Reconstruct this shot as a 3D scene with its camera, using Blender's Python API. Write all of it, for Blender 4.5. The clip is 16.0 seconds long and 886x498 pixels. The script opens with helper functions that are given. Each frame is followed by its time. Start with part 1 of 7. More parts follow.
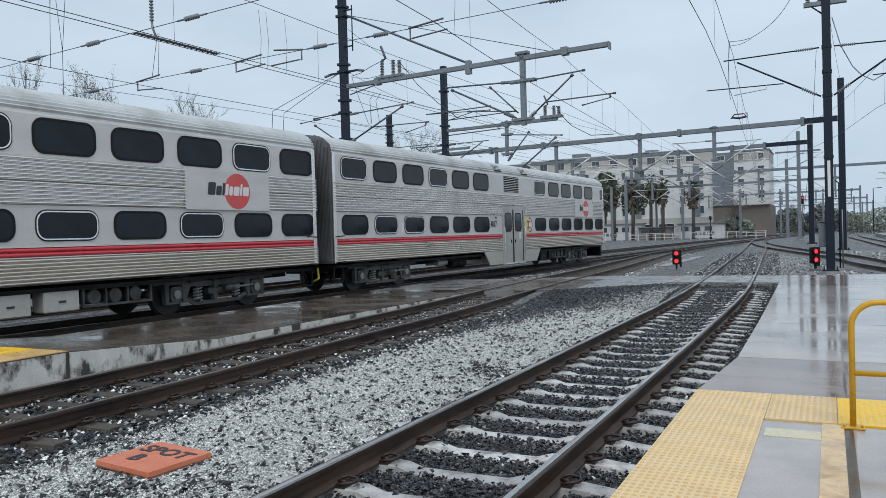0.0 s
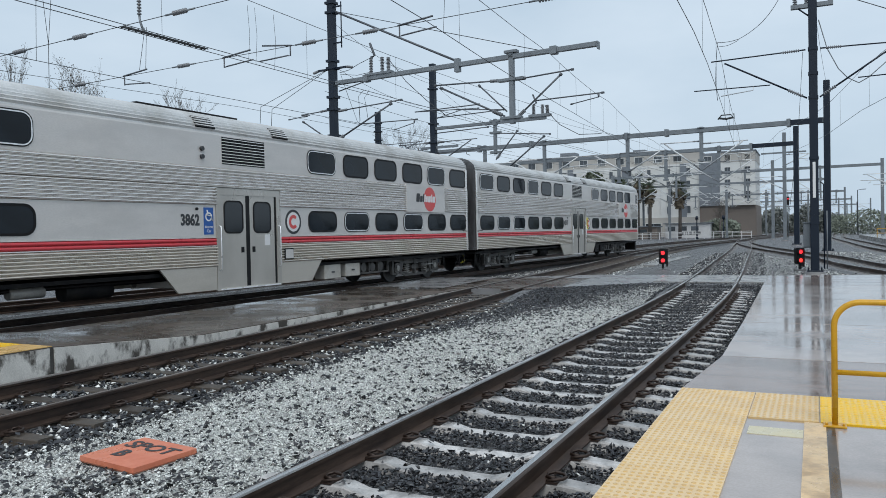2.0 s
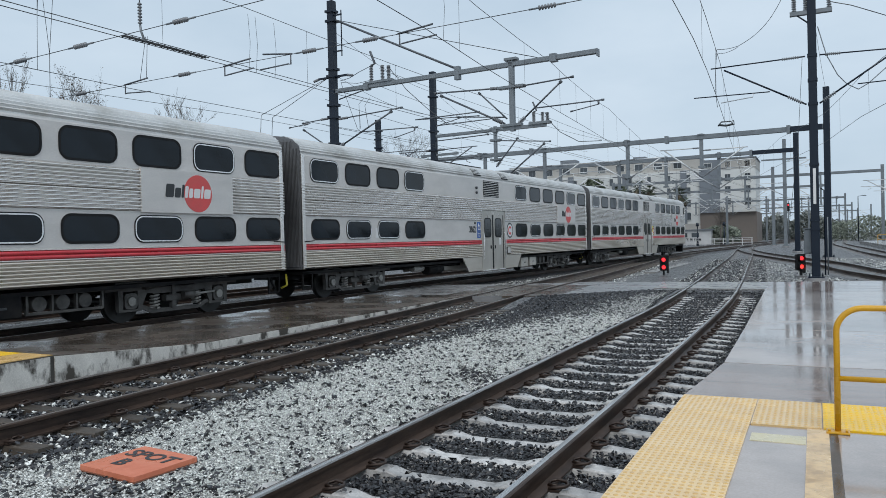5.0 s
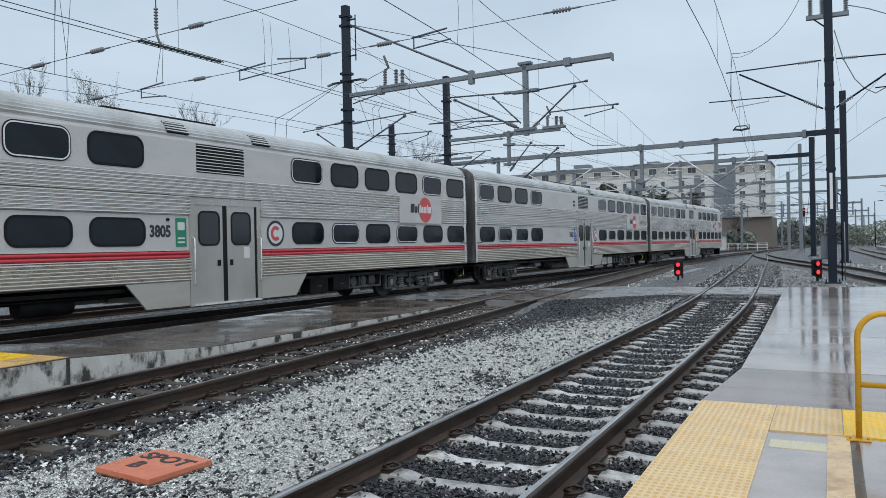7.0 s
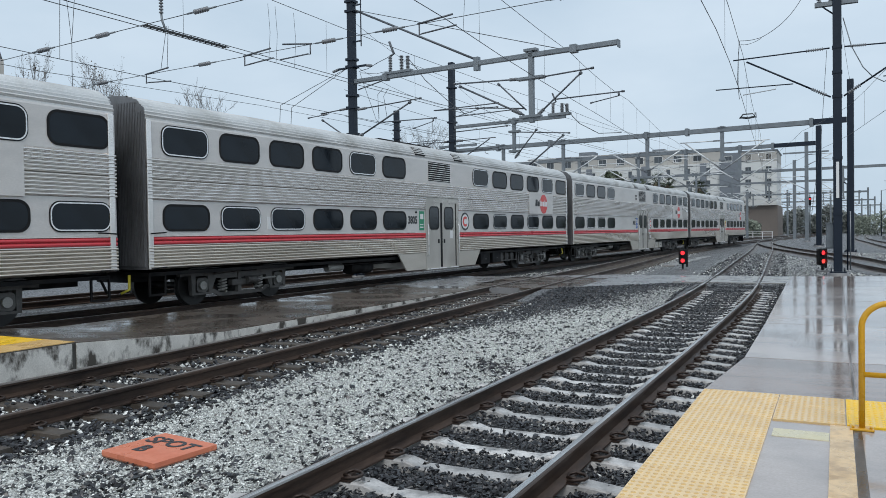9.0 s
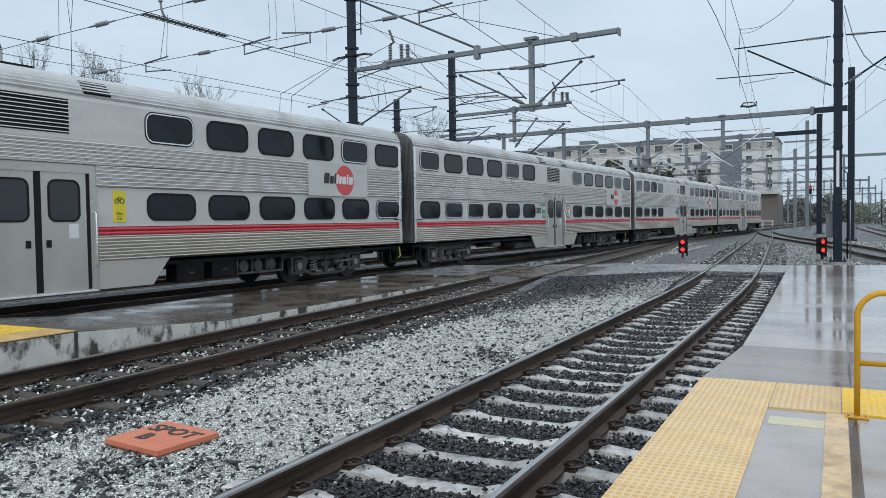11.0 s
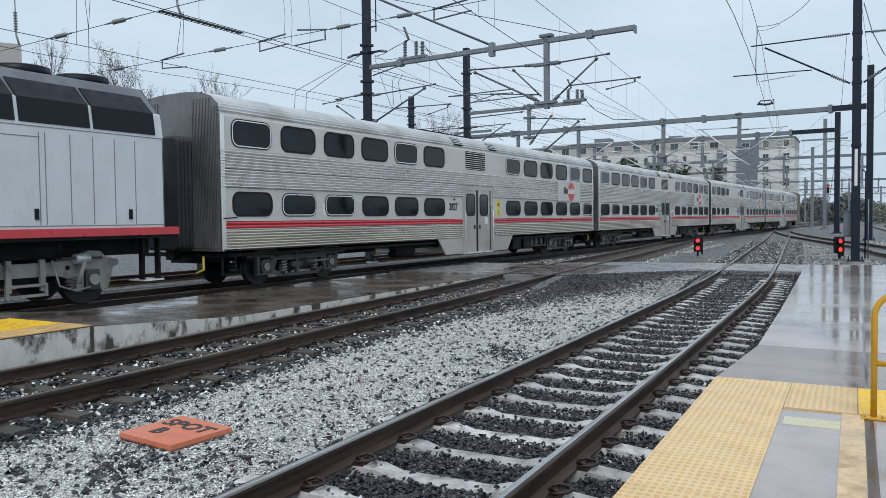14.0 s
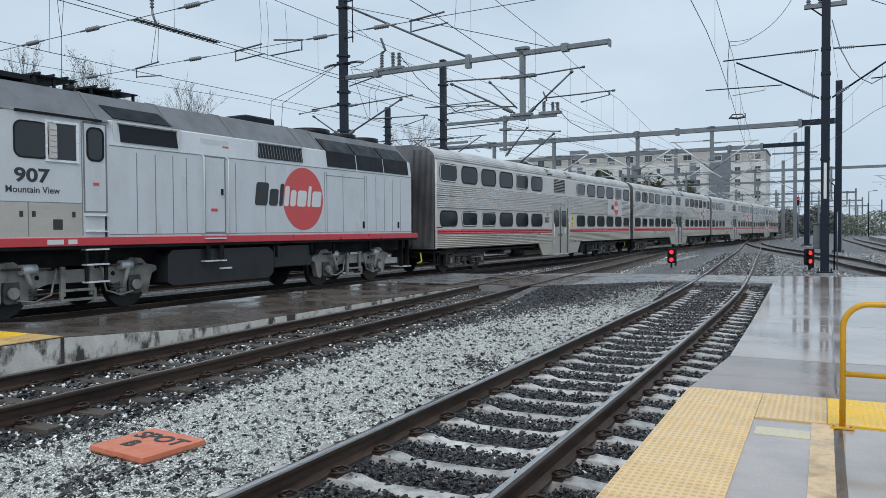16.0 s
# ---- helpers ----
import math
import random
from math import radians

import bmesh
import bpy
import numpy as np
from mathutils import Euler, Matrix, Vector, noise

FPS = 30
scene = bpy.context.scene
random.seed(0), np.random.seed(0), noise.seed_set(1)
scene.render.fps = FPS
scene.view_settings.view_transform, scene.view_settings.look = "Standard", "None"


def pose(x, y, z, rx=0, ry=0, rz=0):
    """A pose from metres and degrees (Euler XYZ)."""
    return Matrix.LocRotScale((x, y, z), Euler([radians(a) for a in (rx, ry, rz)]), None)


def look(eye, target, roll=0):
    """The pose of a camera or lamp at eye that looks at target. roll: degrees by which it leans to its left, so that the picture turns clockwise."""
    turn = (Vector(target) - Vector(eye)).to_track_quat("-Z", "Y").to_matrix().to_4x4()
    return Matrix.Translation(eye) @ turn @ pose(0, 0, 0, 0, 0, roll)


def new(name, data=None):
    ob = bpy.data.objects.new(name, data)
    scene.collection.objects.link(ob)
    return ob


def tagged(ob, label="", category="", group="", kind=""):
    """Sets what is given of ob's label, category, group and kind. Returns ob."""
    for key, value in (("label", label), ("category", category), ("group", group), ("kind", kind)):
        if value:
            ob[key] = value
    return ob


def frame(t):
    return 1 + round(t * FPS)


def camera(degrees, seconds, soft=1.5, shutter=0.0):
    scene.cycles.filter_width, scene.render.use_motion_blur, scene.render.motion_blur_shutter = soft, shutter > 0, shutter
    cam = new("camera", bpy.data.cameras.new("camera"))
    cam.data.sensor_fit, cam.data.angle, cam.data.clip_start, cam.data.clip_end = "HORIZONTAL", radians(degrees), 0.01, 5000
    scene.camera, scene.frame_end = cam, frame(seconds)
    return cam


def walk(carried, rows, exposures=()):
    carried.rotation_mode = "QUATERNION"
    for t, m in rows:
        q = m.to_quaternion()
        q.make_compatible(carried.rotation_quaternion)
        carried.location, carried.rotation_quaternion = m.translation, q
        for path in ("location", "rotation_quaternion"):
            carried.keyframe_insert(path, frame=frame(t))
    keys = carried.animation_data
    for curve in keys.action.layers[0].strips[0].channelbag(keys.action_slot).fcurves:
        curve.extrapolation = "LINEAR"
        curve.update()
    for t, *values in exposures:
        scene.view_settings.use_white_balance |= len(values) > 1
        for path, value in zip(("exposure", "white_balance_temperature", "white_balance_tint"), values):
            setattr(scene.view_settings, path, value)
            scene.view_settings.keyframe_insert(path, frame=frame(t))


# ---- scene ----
cam = camera(60.0, 16.0, soft=0.6)
# seconds, yaw, pitch, roll and the small drift of the hand (x, y, z)
PATH = [
    (0, 26.710, -0.979, 1.625, -0.001, 0.008, -0.004),
    (0.5, 26.096, -1.110, 1.511, -0.002, 0.003, -0.009),
    (1, 25.835, -1.179, 1.321, 0.001, -0.004, -0.006),
    (1.5, 25.800, -1.195, 1.219, 0.004, -0.008, -0.008),
    (2, 25.797, -1.161, 1.164, 0.004, -0.002, -0.008),
    (2.5, 25.760, -1.073, 1.227, 0.002, -0.003, -0.009),
    (3, 25.645, -1.016, 1.257, 0.002, 0.000, -0.012),
    (3.5, 25.560, -1.008, 1.304, 0.004, 0.004, -0.011),
    (4, 25.630, -0.941, 1.307, 0.002, 0.004, -0.012),
    (6.5, 26.389, -0.173, 1.302, -0.012, 0.010, -0.011),
    (7, 26.790, -0.239, 1.197, -0.030, 0.018, -0.020),
    (7.5, 27.288, -0.269, 1.228, -0.030, 0.018, -0.012),
    (8, 27.660, -0.433, 1.215, -0.020, 0.005, -0.013),
    (8.5, 27.577, -0.700, 1.062, -0.018, 0.005, -0.012),
    (9, 27.118, -1.218, 0.869, -0.030, 0.011, -0.015),
    (11.5, 27.258, -2.159, 0.816, -0.003, -0.024, -0.006),
    (12, 27.747, -2.252, 0.821, -0.003, -0.019, -0.008),
    (12.5, 28.133, -2.338, 0.850, -0.008, -0.021, -0.011),
    (13, 28.384, -2.358, 0.876, -0.006, -0.014, -0.009),
    (13.5, 28.387, -2.284, 0.824, -0.012, -0.014, -0.016),
    (14, 28.186, -2.231, 0.616, -0.004, -0.012, -0.010),
    (14.5, 27.845, -2.099, 0.529, -0.003, -0.018, -0.019),
    (15, 27.429, -1.952, 0.516, 0.002, -0.010, -0.020),
    (15.5, 26.935, -1.692, 0.517, -0.009, -0.007, -0.015),
    (16, 26.404, -1.448, 0.392, 0.002, -0.026, -0.006),
]
EYE = Vector((0.0, 0.0, 1.64))
walk(cam, [(r[0], pose(EYE.x + r[4], EYE.y + r[5], EYE.z + r[6], 90 + r[2], r[3], r[1])) for r in PATH],
     exposures=[(0.0, 0.03), (4.0, 0.02), (6.5, 0.0), (9.0, 0.05), (11.5, 0.09), (14.0, 0.1), (16.0, 0.04)])

# ---- sky and sun: a rainy overcast day ----
world = bpy.data.worlds.new("overcast")
scene.world = world
world.use_nodes = True
wn, wl = world.node_tree.nodes, world.node_tree.links
sky = wn.new("ShaderNodeTexSky")
sky.sky_type, sky.sun_disc = "NISHITA", False
sky.sun_elevation, sky.sun_rotation = radians(48), radians(200)
sky.dust_density, sky.ozone_density = 4.0, 2.0
wc = wn.new("ShaderNodeTexCoord")
wm = wn.new("ShaderNodeMapping")
wm.inputs["Scale"].default_value = (1.0, 1.0, 2.6)
wz = wn.new("ShaderNodeTexNoise")
wz.inputs["Scale"].default_value, wz.inputs["Detail"].default_value, wz.inputs["Roughness"].default_value = 2.2, 5.0, 0.55
wr = wn.new("ShaderNodeValToRGB")
wr.color_ramp.elements[0].position, wr.color_ramp.elements[0].color = 0.32, (5.22, 6.5, 7.75, 1)
wr.color_ramp.elements[1].position, wr.color_ramp.elements[1].color = 0.72, (6.75, 7.9, 9.0, 1)
wx = wn.new("ShaderNodeMix")
wx.data_type = "RGBA"
wx.inputs["Factor"].default_value = 0.9
wl.new(wc.outputs["Generated"], wm.inputs["Vector"])
wl.new(wm.outputs["Vector"], wz.inputs["Vector"])
wl.new(wz.outputs["Fac"], wr.inputs["Fac"])
wl.new(sky.outputs["Color"], wx.inputs["A"])
wl.new(wr.outputs["Color"], wx.inputs["B"])
wl.new(wx.outputs["Result"], wn["Background"].inputs["Color"])
wn["Background"].inputs["Strength"].default_value = 0.103
sun_data = bpy.data.lights.new("sun", "SUN")
sun_data.energy, sun_data.angle, sun_data.color = 1.5, radians(35), (1.0, 0.98, 0.95)
sun = new("sun", sun_data)
sun.matrix_world = look((20, -30, 60), (0, 10, 0))


# ---- materials ----
def mat(name, base, rough=0.5, metal=0.0, var=0.18, scale=3.0, bump=0.1, bscale=60.0, stain=None, stain_amt=0.0,
        stain_scale=1.2, stretch=(1, 1, 1), rvar=0.12, piece=0.0, island=0.0, spec=0.5, ramp=(0.45, 0.65), glow=0.0):
    """Base colour with two scales of variation, a stain colour in patches, bump, and variation by piece."""
    m = bpy.data.materials.new(name)
    m.use_nodes = True
    n, l = m.node_tree.nodes, m.node_tree.links
    b = n["Principled BSDF"]
    b.inputs["Metallic"].default_value = metal
    b.inputs["Specular IOR Level"].default_value = spec
    tc = n.new("ShaderNodeTexCoord")
    mp = n.new("ShaderNodeMapping")
    mp.inputs["Scale"].default_value = stretch
    l.new(tc.outputs["Object"], mp.inputs["Vector"])
    n1 = n.new("ShaderNodeTexNoise")
    n1.inputs["Scale"].default_value, n1.inputs["Detail"].default_value = scale, 6
    n2 = n.new("ShaderNodeTexNoise")
    n2.inputs["Scale"].default_value, n2.inputs["Detail"].default_value = bscale, 3
    l.new(mp.outputs["Vector"], n1.inputs["Vector"])
    l.new(mp.outputs["Vector"], n2.inputs["Vector"])
    ad = n.new("ShaderNodeMath")
    ad.operation = "ADD"
    l.new(n1.outputs["Fac"], ad.inputs[0])
    l.new(n2.outputs["Fac"], ad.inputs[1])
    mr = n.new("ShaderNodeMapRange")
    mr.inputs["From Min"].default_value, mr.inputs["From Max"].default_value = 0.6, 1.4
    mr.inputs["To Min"].default_value, mr.inputs["To Max"].default_value = 1 - var, 1 + var
    l.new(ad.outputs[0], mr.inputs["Value"])
    value = mr.outputs["Result"]
    for src, amt in (("piece", piece), ("island", island)):
        if amt:
            if src == "piece":
                o = n.new("ShaderNodeObjectInfo").outputs["Random"]
            else:
                o = n.new("ShaderNodeNewGeometry").outputs["Random Per Island"]
            r2 = n.new("ShaderNodeMapRange")
            r2.inputs["To Min"].default_value, r2.inputs["To Max"].default_value = 1 - amt, 1 + amt
            l.new(o, r2.inputs["Value"])
            mu = n.new("ShaderNodeMath")
            mu.operation = "MULTIPLY"
            l.new(value, mu.inputs[0])
            l.new(r2.outputs["Result"], mu.inputs[1])
            value = mu.outputs[0]
    sc = n.new("ShaderNodeVectorMath")
    sc.operation = "SCALE"
    sc.inputs[0].default_value = base[:3]
    l.new(value, sc.inputs["Scale"])
    colour = sc.outputs["Vector"]
    if stain:
        n3 = n.new("ShaderNodeTexNoise")
        n3.inputs["Scale"].default_value, n3.inputs["Detail"].default_value, n3.inputs["Roughness"].default_value = stain_scale, 7, 0.62
        l.new(mp.outputs["Vector"], n3.inputs["Vector"])
        rp = n.new("ShaderNodeMapRange")
        rp.inputs["From Min"].default_value, rp.inputs["From Max"].default_value = ramp
        rp.inputs["To Max"].default_value = stain_amt
        l.new(n3.outputs["Fac"], rp.inputs["Value"])
        mx = n.new("ShaderNodeMix")
        mx.data_type = "RGBA"
        l.new(rp.outputs["Result"], mx.inputs["Factor"])
        l.new(colour, mx.inputs["A"])
        mx.inputs["B"].default_value = (*stain, 1)
        colour = mx.outputs["Result"]
    l.new(colour, b.inputs["Base Color"])
    rr = n.new("ShaderNodeMapRange")
    rr.inputs["From Min"].default_value, rr.inputs["From Max"].default_value = 0.35, 0.65
    rr.inputs["To Min"].default_value, rr.inputs["To Max"].default_value = max(0.03, rough - rvar), min(1, rough + rvar)
    l.new(n1.outputs["Fac"], rr.inputs["Value"])
    l.new(rr.outputs["Result"], b.inputs["Roughness"])
    if bump:
        bp = n.new("ShaderNodeBump")
        bp.inputs["Strength"].default_value, bp.inputs["Distance"].default_value = bump, 0.01
        l.new(n2.outputs["Fac"], bp.inputs["Height"])
        l.new(bp.outputs["Normal"], b.inputs["Normal"])
    if glow:
        b.inputs["Emission Color"].default_value = (*base[:3], 1)
        b.inputs["Emission Strength"].default_value = glow
    return m


def gravel_mat(name, pale, dark, share, cells=70.0, rough=0.5, patch=0.12, patch_scale=1.6):
    """Crushed stone: cells of pale or dark chips, their mix drifting in patches, with rounded relief."""
    m = bpy.data.materials.new(name)
    m.use_nodes = True
    n, l = m.node_tree.nodes, m.node_tree.links
    b = n["Principled BSDF"]
    tc = n.new("ShaderNodeTexCoord")
    vo = n.new("ShaderNodeTexVoronoi")
    vo.inputs["Scale"].default_value = cells
    l.new(tc.outputs["Object"], vo.inputs["Vector"])
    sep = n.new("ShaderNodeSeparateColor")
    l.new(vo.outputs["Color"], sep.inputs["Color"])
    nz = n.new("ShaderNodeTexNoise")
    nz.inputs["Scale"].default_value, nz.inputs["Detail"].default_value = patch_scale, 5
    l.new(tc.outputs["Object"], nz.inputs["Vector"])
    dr = n.new("ShaderNodeMapRange")
    dr.inputs["From Min"].default_value, dr.inputs["From Max"].default_value = 0.3, 0.7
    dr.inputs["To Min"].default_value, dr.inputs["To Max"].default_value = 1 - share - patch, 1 - share + patch
    l.new(nz.outputs["Fac"], dr.inputs["Value"])
    gt = n.new("ShaderNodeMath")
    gt.operation = "GREATER_THAN"
    l.new(sep.outputs["Red"], gt.inputs[0])
    l.new(dr.outputs["Result"], gt.inputs[1])
    mx = n.new("ShaderNodeMix")
    mx.data_type = "RGBA"
    l.new(gt.outputs[0], mx.inputs["Factor"])
    mx.inputs["A"].default_value, mx.inputs["B"].default_value = (*dark, 1), (*pale, 1)
    vr = n.new("ShaderNodeMapRange")
    vr.inputs["To Min"].default_value, vr.inputs["To Max"].default_value = 0.45, 1.5
    l.new(sep.outputs["Green"], vr.inputs["Value"])
    sc = n.new("ShaderNodeVectorMath")
    sc.operation = "SCALE"
    l.new(mx.outputs["Result"], sc.inputs[0])
    l.new(vr.outputs["Result"], sc.inputs["Scale"])
    l.new(sc.outputs["Vector"], b.inputs["Base Color"])
    rr = n.new("ShaderNodeMapRange")
    rr.inputs["To Min"].default_value, rr.inputs["To Max"].default_value = rough - 0.18, rough + 0.2
    l.new(sep.outputs["Blue"], rr.inputs["Value"])
    l.new(rr.outputs["Result"], b.inputs["Roughness"])
    b.inputs["Specular IOR Level"].default_value = 0.4
    bp = n.new("ShaderNodeBump")
    bp.invert = True
    bp.inputs["Strength"].default_value, bp.inputs["Distance"].default_value = 1.0, 0.9 / cells
    l.new(vo.outputs["Distance"], bp.inputs["Height"])
    l.new(bp.outputs["Normal"], b.inputs["Normal"])
    return m


STEEL = mat("fluted_stainless_steel", (0.82, 0.785, 0.75), 0.25, 0.8, 0.07, 0.5, 0.02, 30, (0.58, 0.55, 0.51), 0.35, 0.5, (0.6, 0.25, 1.2))
STEELW = mat("road_stained_fluted_steel", (0.74, 0.68, 0.6), 0.28, 0.75, 0.09, 0.5, 0.02, 30, (0.5, 0.445, 0.37), 0.45, 0.6, (0.6, 0.25, 1.2))
BAND = mat("grey_painted_band", (0.63, 0.607, 0.585), 0.4, 0.25, 0.10, 1.2, 0.02, 40, (0.5, 0.485, 0.47), 0.5, 1.3, (1, 0.5, 1.6))
ROOF = mat("pale_roof_metal", (0.66, 0.66, 0.65), 0.4, 0.4, 0.14, 0.8, 0.03, 30, (0.36, 0.34, 0.30), 0.5, 0.9)
SKIRT = mat("dirty_sill_steel", (0.56, 0.525, 0.47), 0.42, 0.4, 0.1, 1.0, 0.02, 40, (0.36, 0.33, 0.285), 0.5, 0.7, (1, 0.4, 1.6))
DOORM = mat("brushed_door_steel", (0.52, 0.495, 0.455), 0.38, 0.5, 0.08, 1.0, 0.02, 60, (0.36, 0.34, 0.31), 0.5, 0.6, (1, 1, 0.5))
RED = mat("red_stripe_paint", (0.62, 0.055, 0.07), 0.38, 0, 0.15, 2, 0.03, 50, (0.3, 0.06, 0.06), 0.4, 2)
DISC = mat("faded_red_vinyl", (0.66, 0.085, 0.085), 0.45, 0, 0.12, 2, 0.0, 40, (0.5, 0.12, 0.1), 0.4, 1.5)
CHAR = mat("charcoal_vinyl", (0.035, 0.038, 0.042), 0.5, 0, 0.1)
WHITEV = mat("white_vinyl", (0.72, 0.72, 0.72), 0.45, 0, 0.06)
GLASS = mat("dark_train_glass", (0.008, 0.012, 0.017), 0.08, 0, 0.5, 0.9, 0.03, 1.2, rvar=0.05, spec=0.26)
GASKET = mat("black_gasket", (0.01, 0.01, 0.011), 0.6, 0, 0.2, spec=0.25)
ALU = mat("bright_aluminium_trim", (0.82, 0.83, 0.84), 0.3, 0.4, 0.08)
BELLOWS = mat("dark_bellows", (0.03, 0.032, 0.036), 0.55, 0, 0.35, 3, 0.1, 40, (0.055, 0.058, 0.065), 0.5, 2, spec=0.25)
# Dark copy of the steel for car ends; the gap's shade is painted in.
ENDM = mat("gap_shaded_end_steel", (0.19, 0.193, 0.2), 0.42, 0.4, 0.2, 1.2, 0.03, 40, (0.07, 0.07, 0.073), 0.6, 1.4, (1, 1, 0.4))
# Black lowered so that the colour holds the shade beneath the cars.
UNDER = mat("shade_dark_underframe", (0.005, 0.005, 0.006), 0.6, 0, 0.4, 3, 0.1, 40, (0.022, 0.02, 0.018), 0.6, 2.5, spec=0.2)
TRUCK = mat("dusty_truck_steel", (0.085, 0.08, 0.074), 0.48, 0.0, 0.35, 4, 0.12, 50, (0.022, 0.02, 0.019), 0.85, 2.5)
LTRUCK = mat("weathered_grey_truck", (0.3, 0.29, 0.27), 0.55, 0.1, 0.3, 4, 0.12, 50, (0.05, 0.045, 0.04), 0.75, 1.8, ramp=(0.5, 0.68))
WHEEL = mat("worn_wheel_steel", (0.03, 0.029, 0.028), 0.5, 0.2, 0.3, 5)
LOCO = mat("pale_grey_loco_paint", (0.62, 0.655, 0.685), 0.38, 0, 0.07, 1.2, 0.03, 30, (0.5, 0.51, 0.51), 0.45, 1.3, (1, 1, 0.5))
LOCOR = mat("grey_loco_roof", (0.165, 0.175, 0.19), 0.5, 0.1, 0.15, 1.2, 0.05, 30, (0.075, 0.075, 0.078), 0.5, 1.2)
GRILL = mat("dark_loco_grille", (0.01, 0.012, 0.017), 0.45, 0.1, 0.2, spec=0.25)
CABGL = mat("cab_window_glass", (0.022, 0.027, 0.032), 0.12, 0, 0.4, 0.9, 0, rvar=0.05, spec=0.5)
LINE = mat("panel_seam", (0.2, 0.21, 0.22), 0.6, 0, 0.1)
BLUE = mat("blue_sign", (0.02, 0.10, 0.36), 0.4, 0, 0.05)
GREEN = mat("green_sign", (0.02, 0.25, 0.13), 0.4, 0, 0.05)
YSIGN = mat("yellow_sign", (0.75, 0.62, 0.04), 0.4, 0, 0.05)
BOXM = mat("pale_equipment_box", (0.50, 0.48, 0.44), 0.5, 0.1, 0.15, 3, 0.03, 40, (0.3, 0.27, 0.22), 0.5, 3)
HOSE = mat("yellow_hose", (0.55, 0.48, 0.05), 0.5)

RAIL = mat("brown_rail_web", (0.058, 0.039, 0.03), 0.5, 0.0, 0.4, 3, 0.08, 50, (0.012, 0.009, 0.009), 0.85, 4, (1, 0.22, 1.5), spec=0.2)
RDULL = mat("dull_rail_head", (0.2, 0.18, 0.165), 0.35, 0.3, 0.2, 2, 0.02, 60, (0.08, 0.065, 0.055), 0.6, 4, (3, 0.3, 1))
BED = gravel_mat("damp_grey_gravel", (0.2, 0.205, 0.205), (0.035, 0.036, 0.04), 0.5, 34.0)
RHEAD = mat("polished_rail_head", (0.52, 0.51, 0.5), 0.24, 0.85, 0.2, 2, 0.02, 60, (0.16, 0.14, 0.13), 0.6, 4, (5, 0.2, 1))
TIE = mat("wet_concrete_tie", (0.52, 0.505, 0.49), 0.38, 0, 0.25, 4, 0.15, 70, (0.17, 0.166, 0.163), 0.8, 5, piece=0.22)
# Grey gravel darkened in colour for the shade beyond the wheels.
SHADY = gravel_mat("shaded_grey_gravel", (0.13, 0.13, 0.13), (0.02, 0.02, 0.022), 0.45, 34.0, 0.85)
# Wet ballast blackened further, with the shade under the train in its colour.
DIMBED = gravel_mat("shade_dark_ballast", (0.03, 0.03, 0.032), (0.008, 0.008, 0.009), 0.5, 30.0, 0.45)
GTIE = mat("grimy_concrete_tie", (0.18, 0.178, 0.176), 0.5, 0, 0.3, 4, 0.15, 70, (0.08, 0.078, 0.076), 0.75, 4)
WTIE = mat("dark_brown_timber_tie", (0.075, 0.062, 0.05), 0.5, 0, 0.3, 4, 0.2, 60, (0.035, 0.03, 0.027), 0.6, 4, piece=0.25)
CLIP = mat("rusty_clip", (0.045, 0.03, 0.024), 0.5, 0.4, 0.3)
BALLAST = gravel_mat("ballast_bed", (0.22, 0.223, 0.228), (0.04, 0.041, 0.045), 0.45, 30.0)
PALE = gravel_mat("pale_gravel_bed", (0.6, 0.61, 0.585), (0.035, 0.036, 0.04), 0.72, 80.0)
STONE_P = mat("pale_wet_stone", (0.56, 0.568, 0.545), 0.45, 0, 0.3, 8, 0.15, 60, island=0.7)
STONE_D = mat("dark_wet_stone", (0.024, 0.024, 0.027), 0.28, 0, 0.3, 8, 0.15, 60, island=0.9, spec=0.5)
CONC = mat("wet_platform_concrete", (0.41, 0.36, 0.332), 0.07, 0, 0.16, 0.7, 0.015, 60, (0.2, 0.183, 0.174), 0.75, 0.6, rvar=0.1, spec=0.8)
CONCB = mat("damp_brown_concrete", (0.26, 0.2, 0.17), 0.08, 0, 0.16, 0.9, 0.02, 140, (0.14, 0.11, 0.095), 0.7, 0.8, (0.5, 3, 1), rvar=0.08, spec=0.6)
CONCD = mat("wet_brown_concrete", (0.095, 0.079, 0.066), 0.24, 0, 0.25, 0.9, 0.06, 120, (0.045, 0.038, 0.033), 0.8, 0.5, rvar=0.2, spec=0.36)
FACE = mat("streaked_platform_face", (0.62, 0.6, 0.56), 0.65, 0, 0.25, 4, 0.15, 60, (0.05, 0.043, 0.036), 0.95, 1.5, (1, 1.3, 0.75), ramp=(0.5, 0.58), spec=0.2)
# Domes darker than the valleys: the domes' shadow sides put into the yellow.
TACT = mat("faded_tactile_yellow", (0.62, 0.4, 0.15), 0.3, 0, 0.10, 2, 0.05, 90, (0.5, 0.3, 0.1), 0.5, 2.5, piece=0.05)
TACTV = mat("pale_tactile_valley", (0.75, 0.53, 0.26), 0.22, 0, 0.12, 2, 0.05, 90, (0.6, 0.39, 0.17), 0.5, 2.5, piece=0.05)
LTANK = mat("black_tank_paint", (0.026, 0.028, 0.033), 0.4, 0, 0.25, 1.5, 0.04, 40, (0.014, 0.014, 0.015), 0.6, 1.5, spec=0.4)
TACTB = mat("bright_tactile_yellow", (0.86, 0.52, 0.02), 0.28, 0, 0.08, 2, 0.05, 90)
CREAM = mat("cream_paint_bar", (0.60, 0.54, 0.36), 0.3, 0, 0.08, 6)
